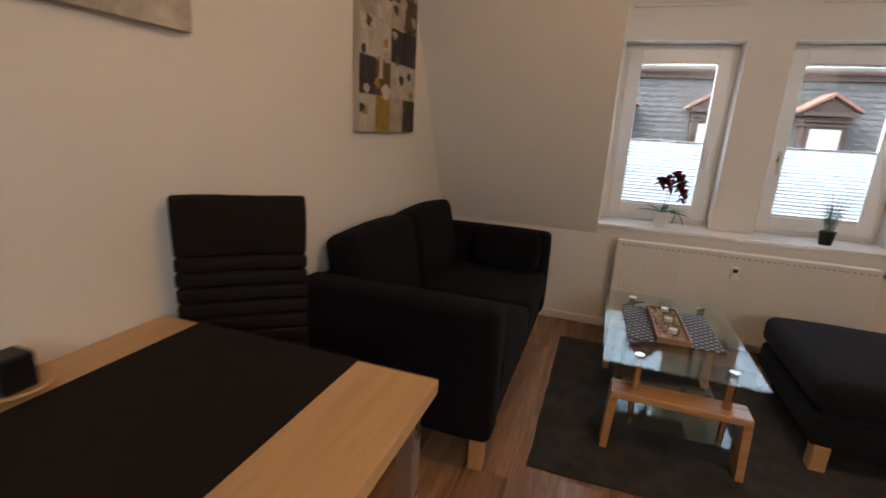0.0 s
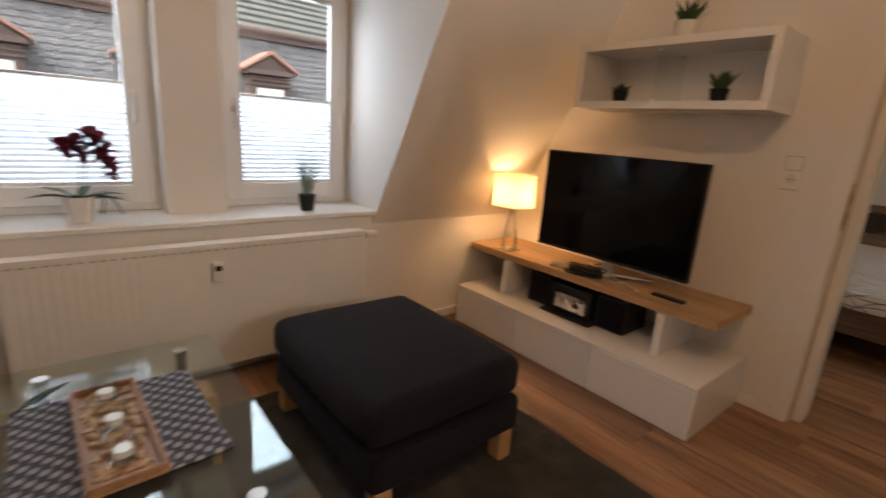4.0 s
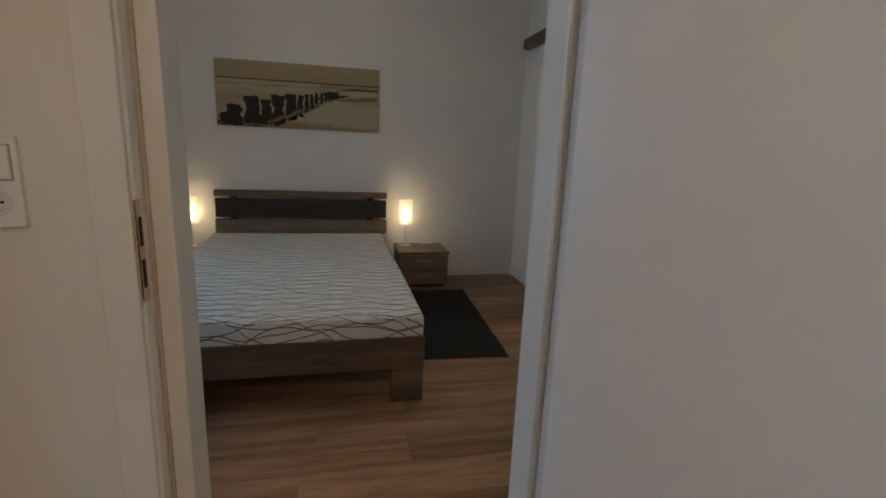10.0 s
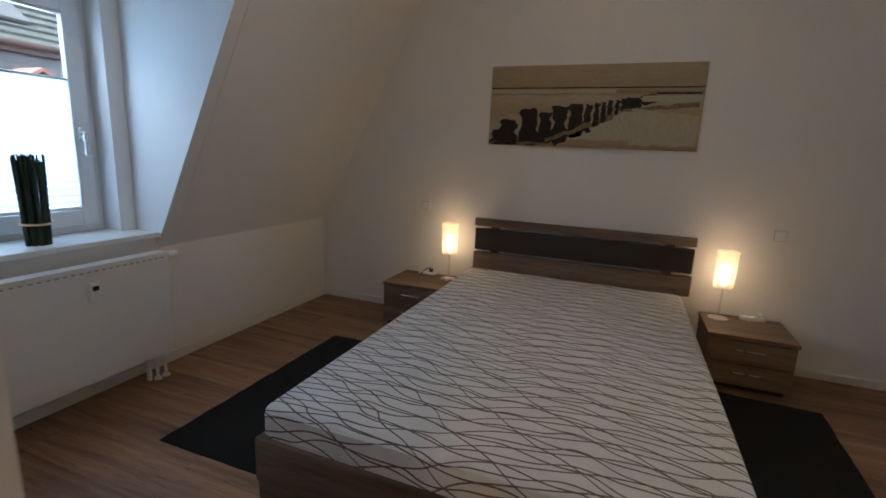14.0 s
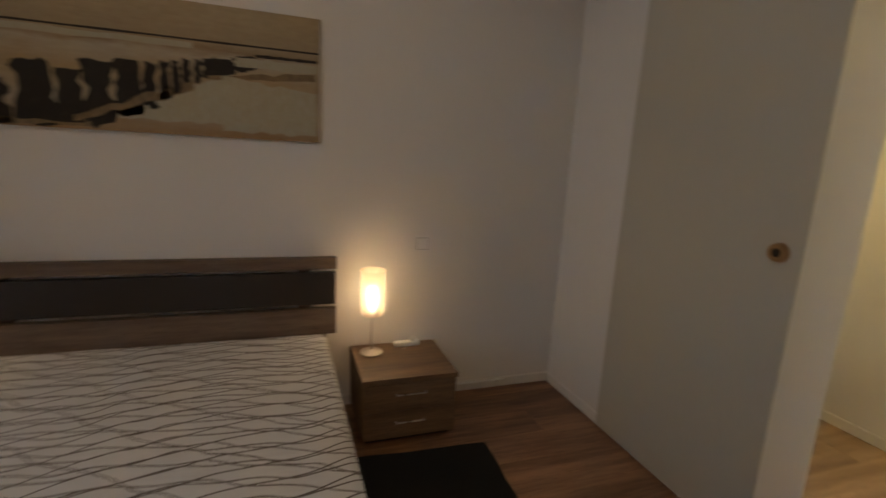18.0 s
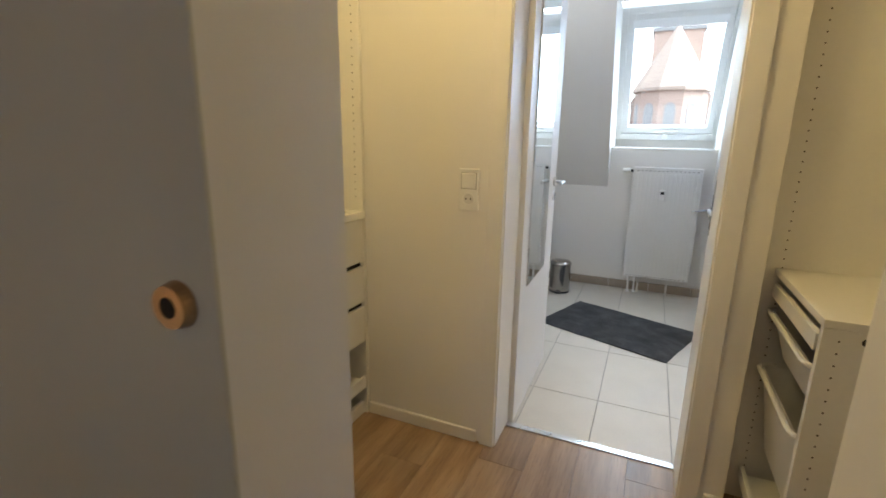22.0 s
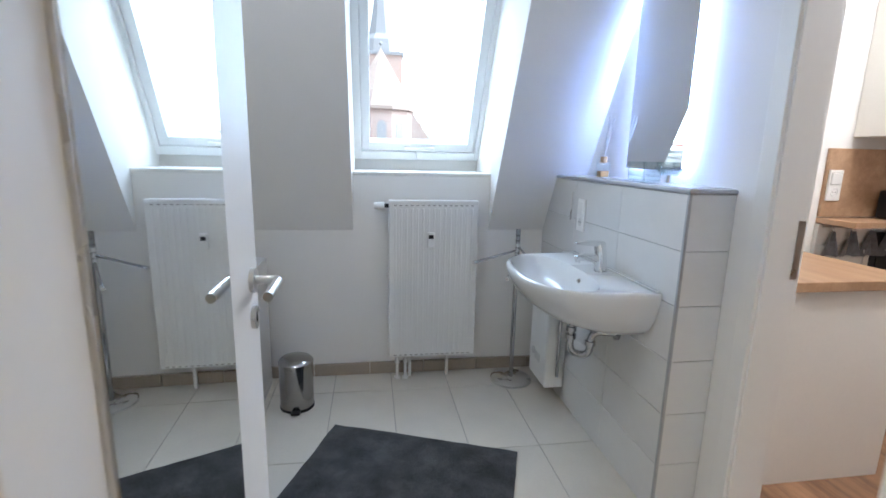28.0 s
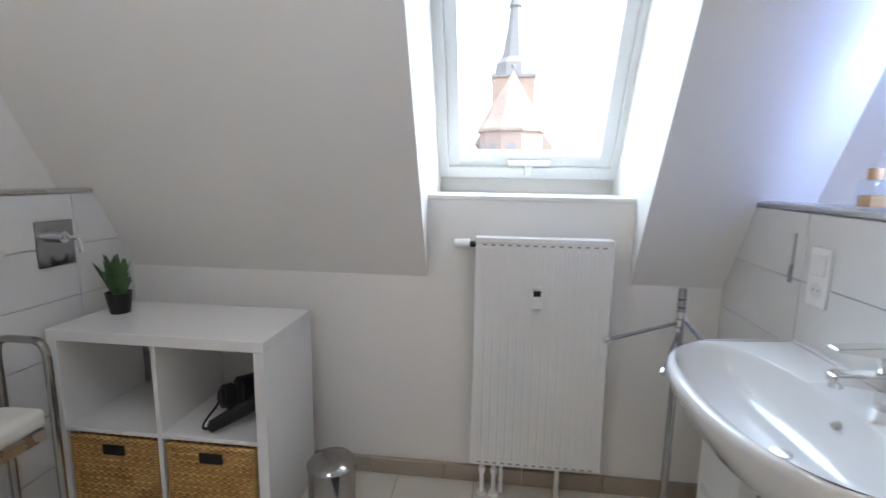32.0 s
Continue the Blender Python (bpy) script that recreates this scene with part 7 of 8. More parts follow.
def washbasin():
    cy, zt = -3.712, 0.868
    e = thing("washbasin", (XH, cy, 0.85), "white ceramic washbasin hung on the tiled half wall", "washbasin")
    hw, dp = 0.391, 0.452

    turns = [2 * math.pi * i / 96 for i in range(96)]

    def power(v, p):
        return math.copysign(abs(v) ** p, v)

    def outer(k, z):
        """Outline of the shell: straight at the wall, round in front; k draws it in."""
        return [(XH + 0.001 + dp * k * max(0.0, math.cos(a)) ** 0.60, cy + hw * (0.45 + 0.55 * k) * power(math.sin(a), 0.80), z) for a in turns]

    def inner(k, z):
        """Outline of the bowl: a soft oval, flatter towards the tap."""
        xc = XH + 0.265 - 0.025 * (1 - k)
        return [(xc + (0.163 if math.cos(a) > 0 else 0.118) * k * power(math.cos(a), 0.82), cy + 0.338 * k * power(math.sin(a), 0.86), z) for a in turns]
    bm = bmesh.new()
    loops = [outer(k, z) for k, z in ((0.40, 0.662), (0.58, 0.676), (0.76, 0.708), (0.90, 0.757), (0.97, 0.810), (1.0, 0.846), (0.996, 0.861), (0.982, zt))]
    loops += [inner(k, z) for k, z in ((1.0, zt), (0.985, zt - 0.004), (0.955, zt - 0.018), (0.90, zt - 0.050), (0.80, zt - 0.085), (0.64, zt - 0.110), (0.42, zt - 0.126), (0.14, zt - 0.134))]
    rings = [[bm.verts.new(p) for p in loop] for loop in loops]
    for a, b in zip(rings, rings[1:]):
        for i in range(96):
            bm.faces.new((a[i], a[(i + 1) % 96], b[(i + 1) % 96], b[i]))
    bm.faces.new(rings[0][::-1])
    bm.faces.new(rings[-1])
    bmesh.ops.recalc_face_normals(bm, faces=bm.faces[:])
    smooth(part("bowl", bm, CERAMIC, e), 70)
    part("back_lip", one_box(XH + 0.001, cy - hw + 0.012, zt, XH + 0.020, cy + hw - 0.012, zt + 0.009, 0.004, 2), CERAMIC, e)
    ty = cy + 0.03
    # grey disc painting the shaded overflow opening
    part("overflow", rod(bmesh.new(), (XH + 0.152, ty, zt - 0.040), (XH + 0.166, ty, zt - 0.046), 0.008, seg=16), GROUT, e)
    part("drain", rod(bmesh.new(), (XH + 0.24, cy, zt - 0.1345), (XH + 0.24, cy, zt - 0.130), 0.022, seg=20), CHROME, e)
    # single-lever tap: leaning body, flat spout, lever plate on top
    bm = bmesh.new()
    rings = []
    for x, z, rx, ry in ((0.062, 0.0, 0.030, 0.027), (0.062, 0.012, 0.029, 0.026), (0.064, 0.050, 0.026, 0.024), (0.068, 0.085, 0.026, 0.024), (0.074, 0.112, 0.027, 0.024), (0.072, 0.122, 0.022, 0.019)):
        rings.append([bm.verts.new((XH + x + rx * math.cos(t), ty + ry * math.sin(t), zt + z)) for t in (2 * math.pi * k / 24 for k in range(24))])
    for a, b in zip(rings, rings[1:]):
        for k in range(24):
            bm.faces.new((a[k], a[(k + 1) % 24], b[(k + 1) % 24], b[k]))
    bm.faces.new(rings[0][::-1])
    bm.faces.new(rings[-1])
    tap = smooth(part("tap_body", bm, CHROME, e, "chrome mixer tap"))
    bm = prism(bmesh.new(), [(XH + 0.075, zt + 0.040), (XH + 0.178, zt + 0.052), (XH + 0.190, zt + 0.060), (XH + 0.186, zt + 0.076), (XH + 0.080, zt + 0.078)], "y", ty - 0.019, ty + 0.019)
    bmesh.ops.bevel(bm, geom=bm.edges[:], offset=0.006, segments=2, affect="EDGES")
    part("spout", bm, CHROME, tap)
    part("aerator", rod(bmesh.new(), (XH + 0.172, ty, zt + 0.042), (XH + 0.172, ty, zt + 0.056), 0.012, seg=16), CHROME, tap)
    bm = prism(bmesh.new(), [(XH + 0.048, zt + 0.118), (XH + 0.090, zt + 0.112), (XH + 0.192, zt + 0.122), (XH + 0.194, zt + 0.130), (XH + 0.110, zt + 0.138), (XH + 0.060, zt + 0.136)], "y", ty - 0.017, ty + 0.017)
    bmesh.ops.bevel(bm, geom=bm.edges[:], offset=0.004, segments=2, affect="EDGES")
    part("tap_lever", bm, CHROME, tap)
    # drain trap: tail pipe, bend, elbow into the wall
    p0, p1, pw = Vector((XH + 0.175, cy + 0.028, 0)), Vector((XH + 0.105, cy + 0.078, 0)), Vector((XH + 0.002, cy + 0.116, 0.607))
    q = p0.lerp(p1, 0.5)
    path = [p0 + Vector((0, 0, 0.66)), p0 + Vector((0, 0, 0.545))] + arc(p0 + Vector((0, 0, 0.530)), p0 + Vector((0, 0, 0.488)), q + Vector((0, 0, 0.488)), 6)
    path += arc(q + Vector((0, 0, 0.488)), p1 + Vector((0, 0, 0.488)), p1 + Vector((0, 0, 0.530)), 6)[1:] + arc(p1 + Vector((0, 0, 0.550)), p1 + Vector((0, 0, 0.607)), pw.lerp(p1 + Vector((0, 0, 0.607)), 0.55), 7) + [pw]
    trap = smooth(part("bottle_trap", tube(bmesh.new(), path, 0.0165, 14), TRAPCHROME, e, "chrome drain trap"))
    for p, z in ((p0, 0.630), (p0, 0.592), (p0, 0.556), (p1, 0.540)):
        part("trap_nut", rod(bmesh.new(), p + Vector((0, 0, z)), p + Vector((0, 0, z + 0.020)), 0.024, seg=12), TRAPCHROME, trap)
    part("wall_rose", rod(bmesh.new(), pw, pw + Vector((0.010, 0, 0)), 0.030, seg=24), TRAPCHROME, trap)
    v = part("angle_valve", rod(bmesh.new(), (XH, cy - 0.12, 0.56), (XH + 0.045, cy - 0.12, 0.56), 0.011, seg=14), CHROME, e, "chrome angle valve")
    part("valve_knob", rod(bmesh.new(), (XH + 0.045, cy - 0.12, 0.56), (XH + 0.065, cy - 0.12, 0.56), 0.016, 0.014, 14), CHROME, v)
    part("supply_hose", tube(bmesh.new(), arc((XH + 0.03, cy - 0.12, 0.57), (XH + 0.03, cy - 0.12, 0.64), (XH + 0.06, cy - 0.03, 0.68), 8), 0.005, 8), STEEL, v)


def water_heater():
    e = thing("water_heater", (XH, -4.22, 0.08), "small white under-sink water heater on the tiles", "water heater")
    x0, x1, y0, y1 = XH + 0.001, XH + 0.115, -4.36, -4.10
    part("case", one_box(x0, y0, 0.085, x1, y1, 0.56, 0.012, 3), PLASTICWHITE, e)
    part("display", one_box(x1, y0 + 0.09, 0.20, x1 + 0.002, y1 - 0.09, 0.25), LIGHTGROUT, e)
    part("pipe", tube(bmesh.new(), [(XH + 0.05, y1 + 0.014, 0.16), (XH + 0.05, y1 + 0.014, 0.70)], 0.009, 8), TRAPCHROME, e, "dark metal pipe")
    part("dial", rod(bmesh.new(), (x1, y0 + 0.07, 0.24), (x1 + 0.006, y0 + 0.07, 0.24), 0.022, seg=20), LIGHTGROUT, e)


def towel_stand():
    x, y = 3.995, -4.395
    e = thing("towel_stand", (x, y, 0), "free-standing steel towel stand with three swing arms", "towel stand")
    smooth(part("foot", lathe(bmesh.new(), [(0.125, 0.0), (0.125, 0.012), (0.115, 0.018), (0.0001, 0.022)], (x, y, 0), 40), STEEL, e))
    part("pole", rod(bmesh.new(), (x, y, 0.018), (x, y, 0.945), 0.0135, seg=20), TRAPCHROME, e)
    # dark rings paint the shade of the grooves in the pole
    for z in (0.905, 0.875, 0.845, 0.815):
        part("groove", rod(bmesh.new(), (x, y, z), (x, y, z + 0.004), 0.0140, seg=20), DARKGAP, e)
    for z, q in ((0.82, (4.262, -4.30, 0.775)), (0.85, (3.930, -4.30, 0.755)), (0.79, (4.090, -4.245, 0.695))):
        p, q = Vector((x, y, z)), Vector(q)
        part("collar", rod(bmesh.new(), (x, y, z - 0.012), (x, y, z + 0.012), 0.017, seg=20), CHROME, e)
        arm = part("arm", tube(bmesh.new(), [p, q], 0.0065, 12), TRAPCHROME, e, "chrome swing arm")
        d = (q - p).normalized()
        part("arm_end", rod(bmesh.new(), q, q + d * 0.018, 0.011, seg=16), CHROME, arm)


def pedal_bin():
    x, y = 5.25, -4.22
    e = thing("pedal_bin", (x, y, 0), "small polished steel pedal bin on the tiles", "bin")
    smooth(part("body", lathe(bmesh.new(), [(0.088, 0.012), (0.088, 0.245), (0.0001, 0.245)], (x, y, 0), 40), BINSTEEL, e))
    part("base_ring", lathe(bmesh.new(), [(0.090, 0.0), (0.090, 0.014), (0.0001, 0.014)], (x, y, 0), 40), BLACKPLASTIC, e)
    smooth(part("lid", lathe(bmesh.new(), [(0.092, 0.248), (0.092, 0.262), (0.080, 0.276), (0.04, 0.284), (0.0001, 0.286)], (x, y, 0), 40), BINSTEEL, e))
    part("pedal", one_box(x - 0.030, y + 0.085, 0.008, x + 0.018, y + 0.125, 0.020, 0.005), BLACKPLASTIC, e)


def smooth_rod(p, q, r0, r1):
    """A tapered rod with rounded ends."""
    bm = rod(bmesh.new(), p, q, r0, r1, 20)
    caps = [f for f in bm.faces if len(f.verts) > 6]
    bmesh.ops.bevel(bm, geom=[e for f in caps for e in f.edges], offset=min(r0, r1) * 0.35, segments=3, affect="EDGES")
    return bm


def kallax():
    e = thing("cube_cabinet", (5.84, -4.3, 0), "white two by two cube cabinet with two wicker baskets", "cabinet")
    x0, x1, yf, yb, h, t, s = 5.435, 6.265, -4.10, -4.50, 0.765, 0.040, 0.017
    part("top", one_box(x0, yb, h - t, x1, yf, h, 0.002), LACQUER, e)
    part("bottom", one_box(x0, yb, 0, x1, yf, t, 0.002), LACQUER, e)
    part("side", one_box(x0, yb, t, x0 + t, yf, h - t, 0.002), LACQUER, e)
    part("side", one_box(x1 - t, yb, t, x1, yf, h - t, 0.002), LACQUER, e)
    xm, zm = (x0 + x1) / 2, 0.385
    part("divider", one_box(xm - s / 2, yb + 0.003, t, xm + s / 2, yf - 0.003, h - t, 0.001), LACQUER, e)
    for a, b in ((x0 + t, xm - s / 2), (xm + s / 2, x1 - t)):
        part("shelf", one_box(a, yb + 0.003, zm - s / 2, b, yf - 0.003, zm + s / 2, 0.001), LACQUER, e)
        k = thing("basket", ((a + b) / 2, -4.28, t), "honey-coloured wicker basket in the cube cabinet", "basket", "wicker baskets in the cabinet")
        bm = one_box(a + 0.012, yb + 0.03, t + 0.001, b - 0.012, yf - 0.008, zm - s / 2 - 0.018, 0.012, 2)
        part("body", bm, WICKER, k)
        zr = zm - s / 2 - 0.022
        part("rim", tube(bmesh.new(), [(a + 0.012, yf - 0.006, zr), (b - 0.012, yf - 0.006, zr)], 0.009, 8), WICKER, k)
        # dark block on the basket front, painting the shade in the grip hole
        part("grip_hole", one_box((a + b) / 2 - 0.045, yf - 0.009, zr - 0.064, (a + b) / 2 + 0.045, yf - 0.0045, zr - 0.024, 0.004), DARKGAP, k)
        for x in (a + 0.020, b - 0.020):
            part("stile", tube(bmesh.new(), [(x, yf - 0.006, t + 0.012), (x, yf - 0.006, zr)], 0.008, 8), WICKER, k)
        n = 11
        for i in range(n):
            z = t + 0.02 + (zr - t - 0.03) * i / n
            yw, mid = yf - 0.0075 + 0.0012 * (i % 2), (a + b) / 2
            hole = zr - 0.068 < z < zr - 0.020
            for u0, u1 in (((a + 0.014, mid - 0.046), (mid + 0.046, b - 0.014)) if hole else ((a + 0.014, b - 0.014),)):
                part("weave_band", tube(bmesh.new(), [(u0, yw, z), ((u0 + u1) / 2, yf - 0.006, z + 0.001), (u1, yw, z)], 0.0045, 6), WICKER, k)
    small_pot((6.165, -4.33, h), 0.048, 0.085, BLACKPLASTIC, "bush", 12, "small artificial plant in a black pot on the cabinet", 0.20)
    d = thing("hair_dryer", (5.56, -4.26, zm + s / 2), "black hair dryer with its cable in the cube cabinet", "hair dryer")
    z = zm + s / 2
    m = Matrix.Translation((5.553, -4.235, z)) @ Matrix.Diagonal((1.0, 1.15, 1.40, 1)) @ Matrix.Translation((-5.50, 4.24, -z))

    def put(name, bm, mat=BLACKPLASTIC):
        bm.transform(m)
        return smooth(part(name, bm, mat, d))
    put("barrel", smooth_rod((5.487, -4.345, z + 0.058), (5.565, -4.215, z + 0.085), 0.058, 0.046))
    put("nozzle", smooth_rod((5.565, -4.215, z + 0.085), (5.590, -4.172, z + 0.094), 0.034, 0.030))
    put("grip", smooth_rod((5.490, -4.235, z + 0.060), (5.620, -4.145, z + 0.018), 0.024, 0.017))
    put("switch", one_box(5.555, -4.20, z + 0.058, 5.575, -4.18, z + 0.066, 0.003))
    put("cable", tube(bmesh.new(), arc((5.620, -4.145, z + 0.018), (5.68, -4.15, z + 0.0), (5.63, -4.20, z + 0.05), 10) + arc((5.625, -4.21, z + 0.06), (5.60, -4.24, z + 0.11), (5.55, -4.26, z + 0.09), 8)[1:], 0.004, 6))


def led_mirror():
    y0, y1, z0, z1 = -3.905, -3.50, 1.315, 2.16
    e = thing("led_mirror", (XW, -3.71, 1.38), "frameless mirror with cold light shining from behind its edges", "mirror")
    part("mirror", one_box(XW + 0.034, y0, z0, XW + 0.038, y1, z1), MIRROR, e, "silver mirror pane")
    part("back_box", one_box(XW + 0.001, y0 + 0.07, z0 + 0.07, XW + 0.033, y1 - 0.07, z1 - 0.07), PLASTICWHITE, e)
    for a, b, c, d in ((y0 + 0.006, y0 + 0.016, 0.024, 0.033), (y1 - 0.016, y1 - 0.006, 0.024, 0.033), (y0 + 0.050, y0 + 0.066, 0.003, 0.016), (y1 - 0.066, y1 - 0.050, 0.003, 0.016)):
        part("light_strip", one_box(XW + c, a, z0 + 0.01, XW + d, b, z1 - 0.01), LED if c > 0.01 else LEDSTRONG, e, "cold white light strip")


def shelf_items(zt):
    d = thing("reed_diffuser", (XH - 0.09, -4.03, zt), "clear reed diffuser bottle with white sticks", "diffuser")
    at = Vector((XH - 0.09, -4.03, zt))
    b = part("bottle", one_box(at.x - 0.027, at.y - 0.027, zt, at.x + 0.027, at.y + 0.027, zt + 0.075, 0.006), THINGLASS, d)
    b.visible_shadow = False
    part("liquid", one_box(at.x - 0.022, at.y - 0.022, zt + 0.004, at.x + 0.022, at.y + 0.022, zt + 0.035, 0.004), AMBER, d)
    part("collar", rod(bmesh.new(), at + Vector((0, 0, 0.075)), at + Vector((0, 0, 0.105)), 0.017, seg=18), BEECH, d)
    for i, (dx, dy) in enumerate(((0.01, 0.05), (0.02, 0.06), (-0.01, 0.055), (0.0, 0.065), (0.015, 0.07))):
        part("reed", tube(bmesh.new(), [at + Vector((0, 0, 0.10)), at + Vector((dx, dy, 0.30 - 0.005 * i))], 0.0022, 6), PLASTICWHITE, d)
    for y in (-3.70, -3.585):
        p = (XH - 0.075, y, zt)
        g = thing("tumbler", p, "ribbed drinking glass on the half wall", "glass", "glasses under the mirror")
        w = smooth(part("wall", lathe(bmesh.new(), [(0.034, 0.004), (0.038, 0.085), (0.0355, 0.085), (0.031, 0.010), (0.0001, 0.010)], p), SHELFGLASS, g))
        w.visible_shadow = False
        for k in range(6):
            z = zt + 0.028 + 0.009 * k
            r = 0.0350 + 0.0004 * k
            part("ring", tube(bmesh.new(), [(p[0] + r * math.cos(t), p[1] + r * math.sin(t), z) for t in (2 * math.pi * j / 20 for j in range(21))], 0.0011, 5), LIGHTGROUT, g)
        part("glass_foot", lathe(bmesh.new(), [(0.032, 0.0), (0.034, 0.012), (0.0001, 0.012)], p), THINGLASS, g)
    e = thing("soap_dish", (XW + 0.075, -3.47, zt), "oval glass soap dish on a bracket", "dish")
    bm = lathe(bmesh.new(), [(0.03, 0.0), (0.06, 0.03), (0.056, 0.03), (0.027, 0.006), (0.0001, 0.006)], (0, 0, 0), 28)
    bm.transform(Matrix.Translation((XW + 0.085, -3.50, zt + 0.035)) @ Matrix.Diagonal((0.8, 1.35, 1, 1)))
    part("dish", smooth_bm(bm), THINGLASS, e)
    part("bracket", rod(bmesh.new(), (XW + 0.085, -3.50, zt), (XW + 0.085, -3.50, zt + 0.035), 0.008), CHROME, e)


def smooth_bm(bm):
    for f in bm.faces:
        f.smooth = True
    return bm


def shower_wall():
    x, y0, y1, zt = 6.30, YB, -3.30, 1.255
    e = structure("wall_shower", one_box(x + 0.010, y0, 0.0, XB, y1, zt - 0.012), LIGHTGROUT, "low tiled wall with a concealed shower mixer", "wall")
    rows = [0.0, 0.215, 0.425, 0.635, 0.845, 1.045, zt - 0.012]
    for c, d in zip(rows, rows[1:]):
        for a, b in ((y0, -4.30), (-4.30, -3.80), (-3.80, y1)):
            part("wall_tile", one_box(x, a + 0.0018, c + 0.0018, x + 0.009, b - 0.0018, d - 0.0018, 0.001, 1), WALLTILE, e)
    part("cap", one_box(x - 0.004, y0, zt - 0.010, XB, y1, zt + 0.004, 0.003), STEEL, e, "grey edging on top of the low wall")
    m = thing("shower_mixer", (x, -4.21, 1.06), "chrome square shower mixer plate with a lever", "mixer tap")
    part("plate", one_box(x - 0.006, -4.285, 0.975, x - 0.001, -4.135, 1.145, 0.004), TRAPCHROME, m)
    part("boss", rod(bmesh.new(), (x - 0.006, -4.21, 1.085), (x - 0.045, -4.21, 1.085), 0.022, seg=20), CHROME, m)
    part("mixer_lever", tube(bmesh.new(), [(x - 0.045, -4.21, 1.085), (x - 0.10, -4.215, 1.082), (x - 0.105, -4.215, 1.03)], 0.008, 10), CHROME, m)
    h = thing("shower_holder", (x, -3.98, 1.05), "chrome hand shower holder on the tiled wall", "shower holder")
    part("holder", rod(bmesh.new(), (x, -3.97, 1.04), (x - 0.05, -3.97, 1.05), 0.02, seg=16), CHROME, h)


def chrome_stool():
    e = thing("shower_stool", (6.1, -3.86, 0), "chrome tube stool with a cream seat in the shower corner", "stool")
    for y in (-3.94, -3.62):
        part("leg_bow", tube(bmesh.new(), [(6.085, y, 0.012), (6.085, y, 0.70)] + arc((6.085, y, 0.72), (6.085, y, 0.79), (6.13, y, 0.79), 6) + [(6.20, y, 0.79)] + arc((6.22, y, 0.79), (6.27, y, 0.79), (6.27, y, 0.72), 5) + [(6.27, y, 0.012)], 0.0125, 12), BINSTEEL, e, "bent chrome tube")
        for x in (6.085, 6.27):
            part("rubber_foot", rod(bmesh.new(), (x, y, 0.0), (x, y, 0.03), 0.017, seg=14), BLACKPLASTIC, e)
    smooth(part("seat", cushion(bmesh.new(), 6.10, -3.93, 0.50, 6.26, -3.63, 0.565, 0.02, 0.008), BEIGESEAT, e, "cream padded seat"))
    part("seat_rail", one_box(6.10, -3.925, 0.46, 6.255, -3.635, 0.50, 0.004), STEEL, e)


zt_ = half_wall()
washbasin()
water_heater()
towel_stand()
pedal_bin()
kallax()
led_mirror()
shelf_items(zt_)
shower_wall()
chrome_stool()
panel_radiator("bath", 4.222, 4.744, -4.465, 0.145, 1.10, 1, "tall white ribbed panel radiator under the roof window", True, False, 0.54)
switch_box((XH - 0.005, -4.04, 1.072), ("x", 1), ["switch", "socket"], "white switch and socket on the tiled half wall", "wall socket", PLASTICWHITE)
tagged(part("inspection_flap", one_box(XH, -4.178, 1.03, XH + 0.003, -4.160, 1.18, 0.001), STEEL), "narrow grey metal flap on the tiles", "flap", "", "structure")
rug("bath_mat", -0.458, 0.458, -0.31, 0.31, 0.016, BATHMAT, "grey ribbed pile bath mat lying askew on the tiles", "bath mat", pose(4.715, -3.545, 0, 0, 0, -21))


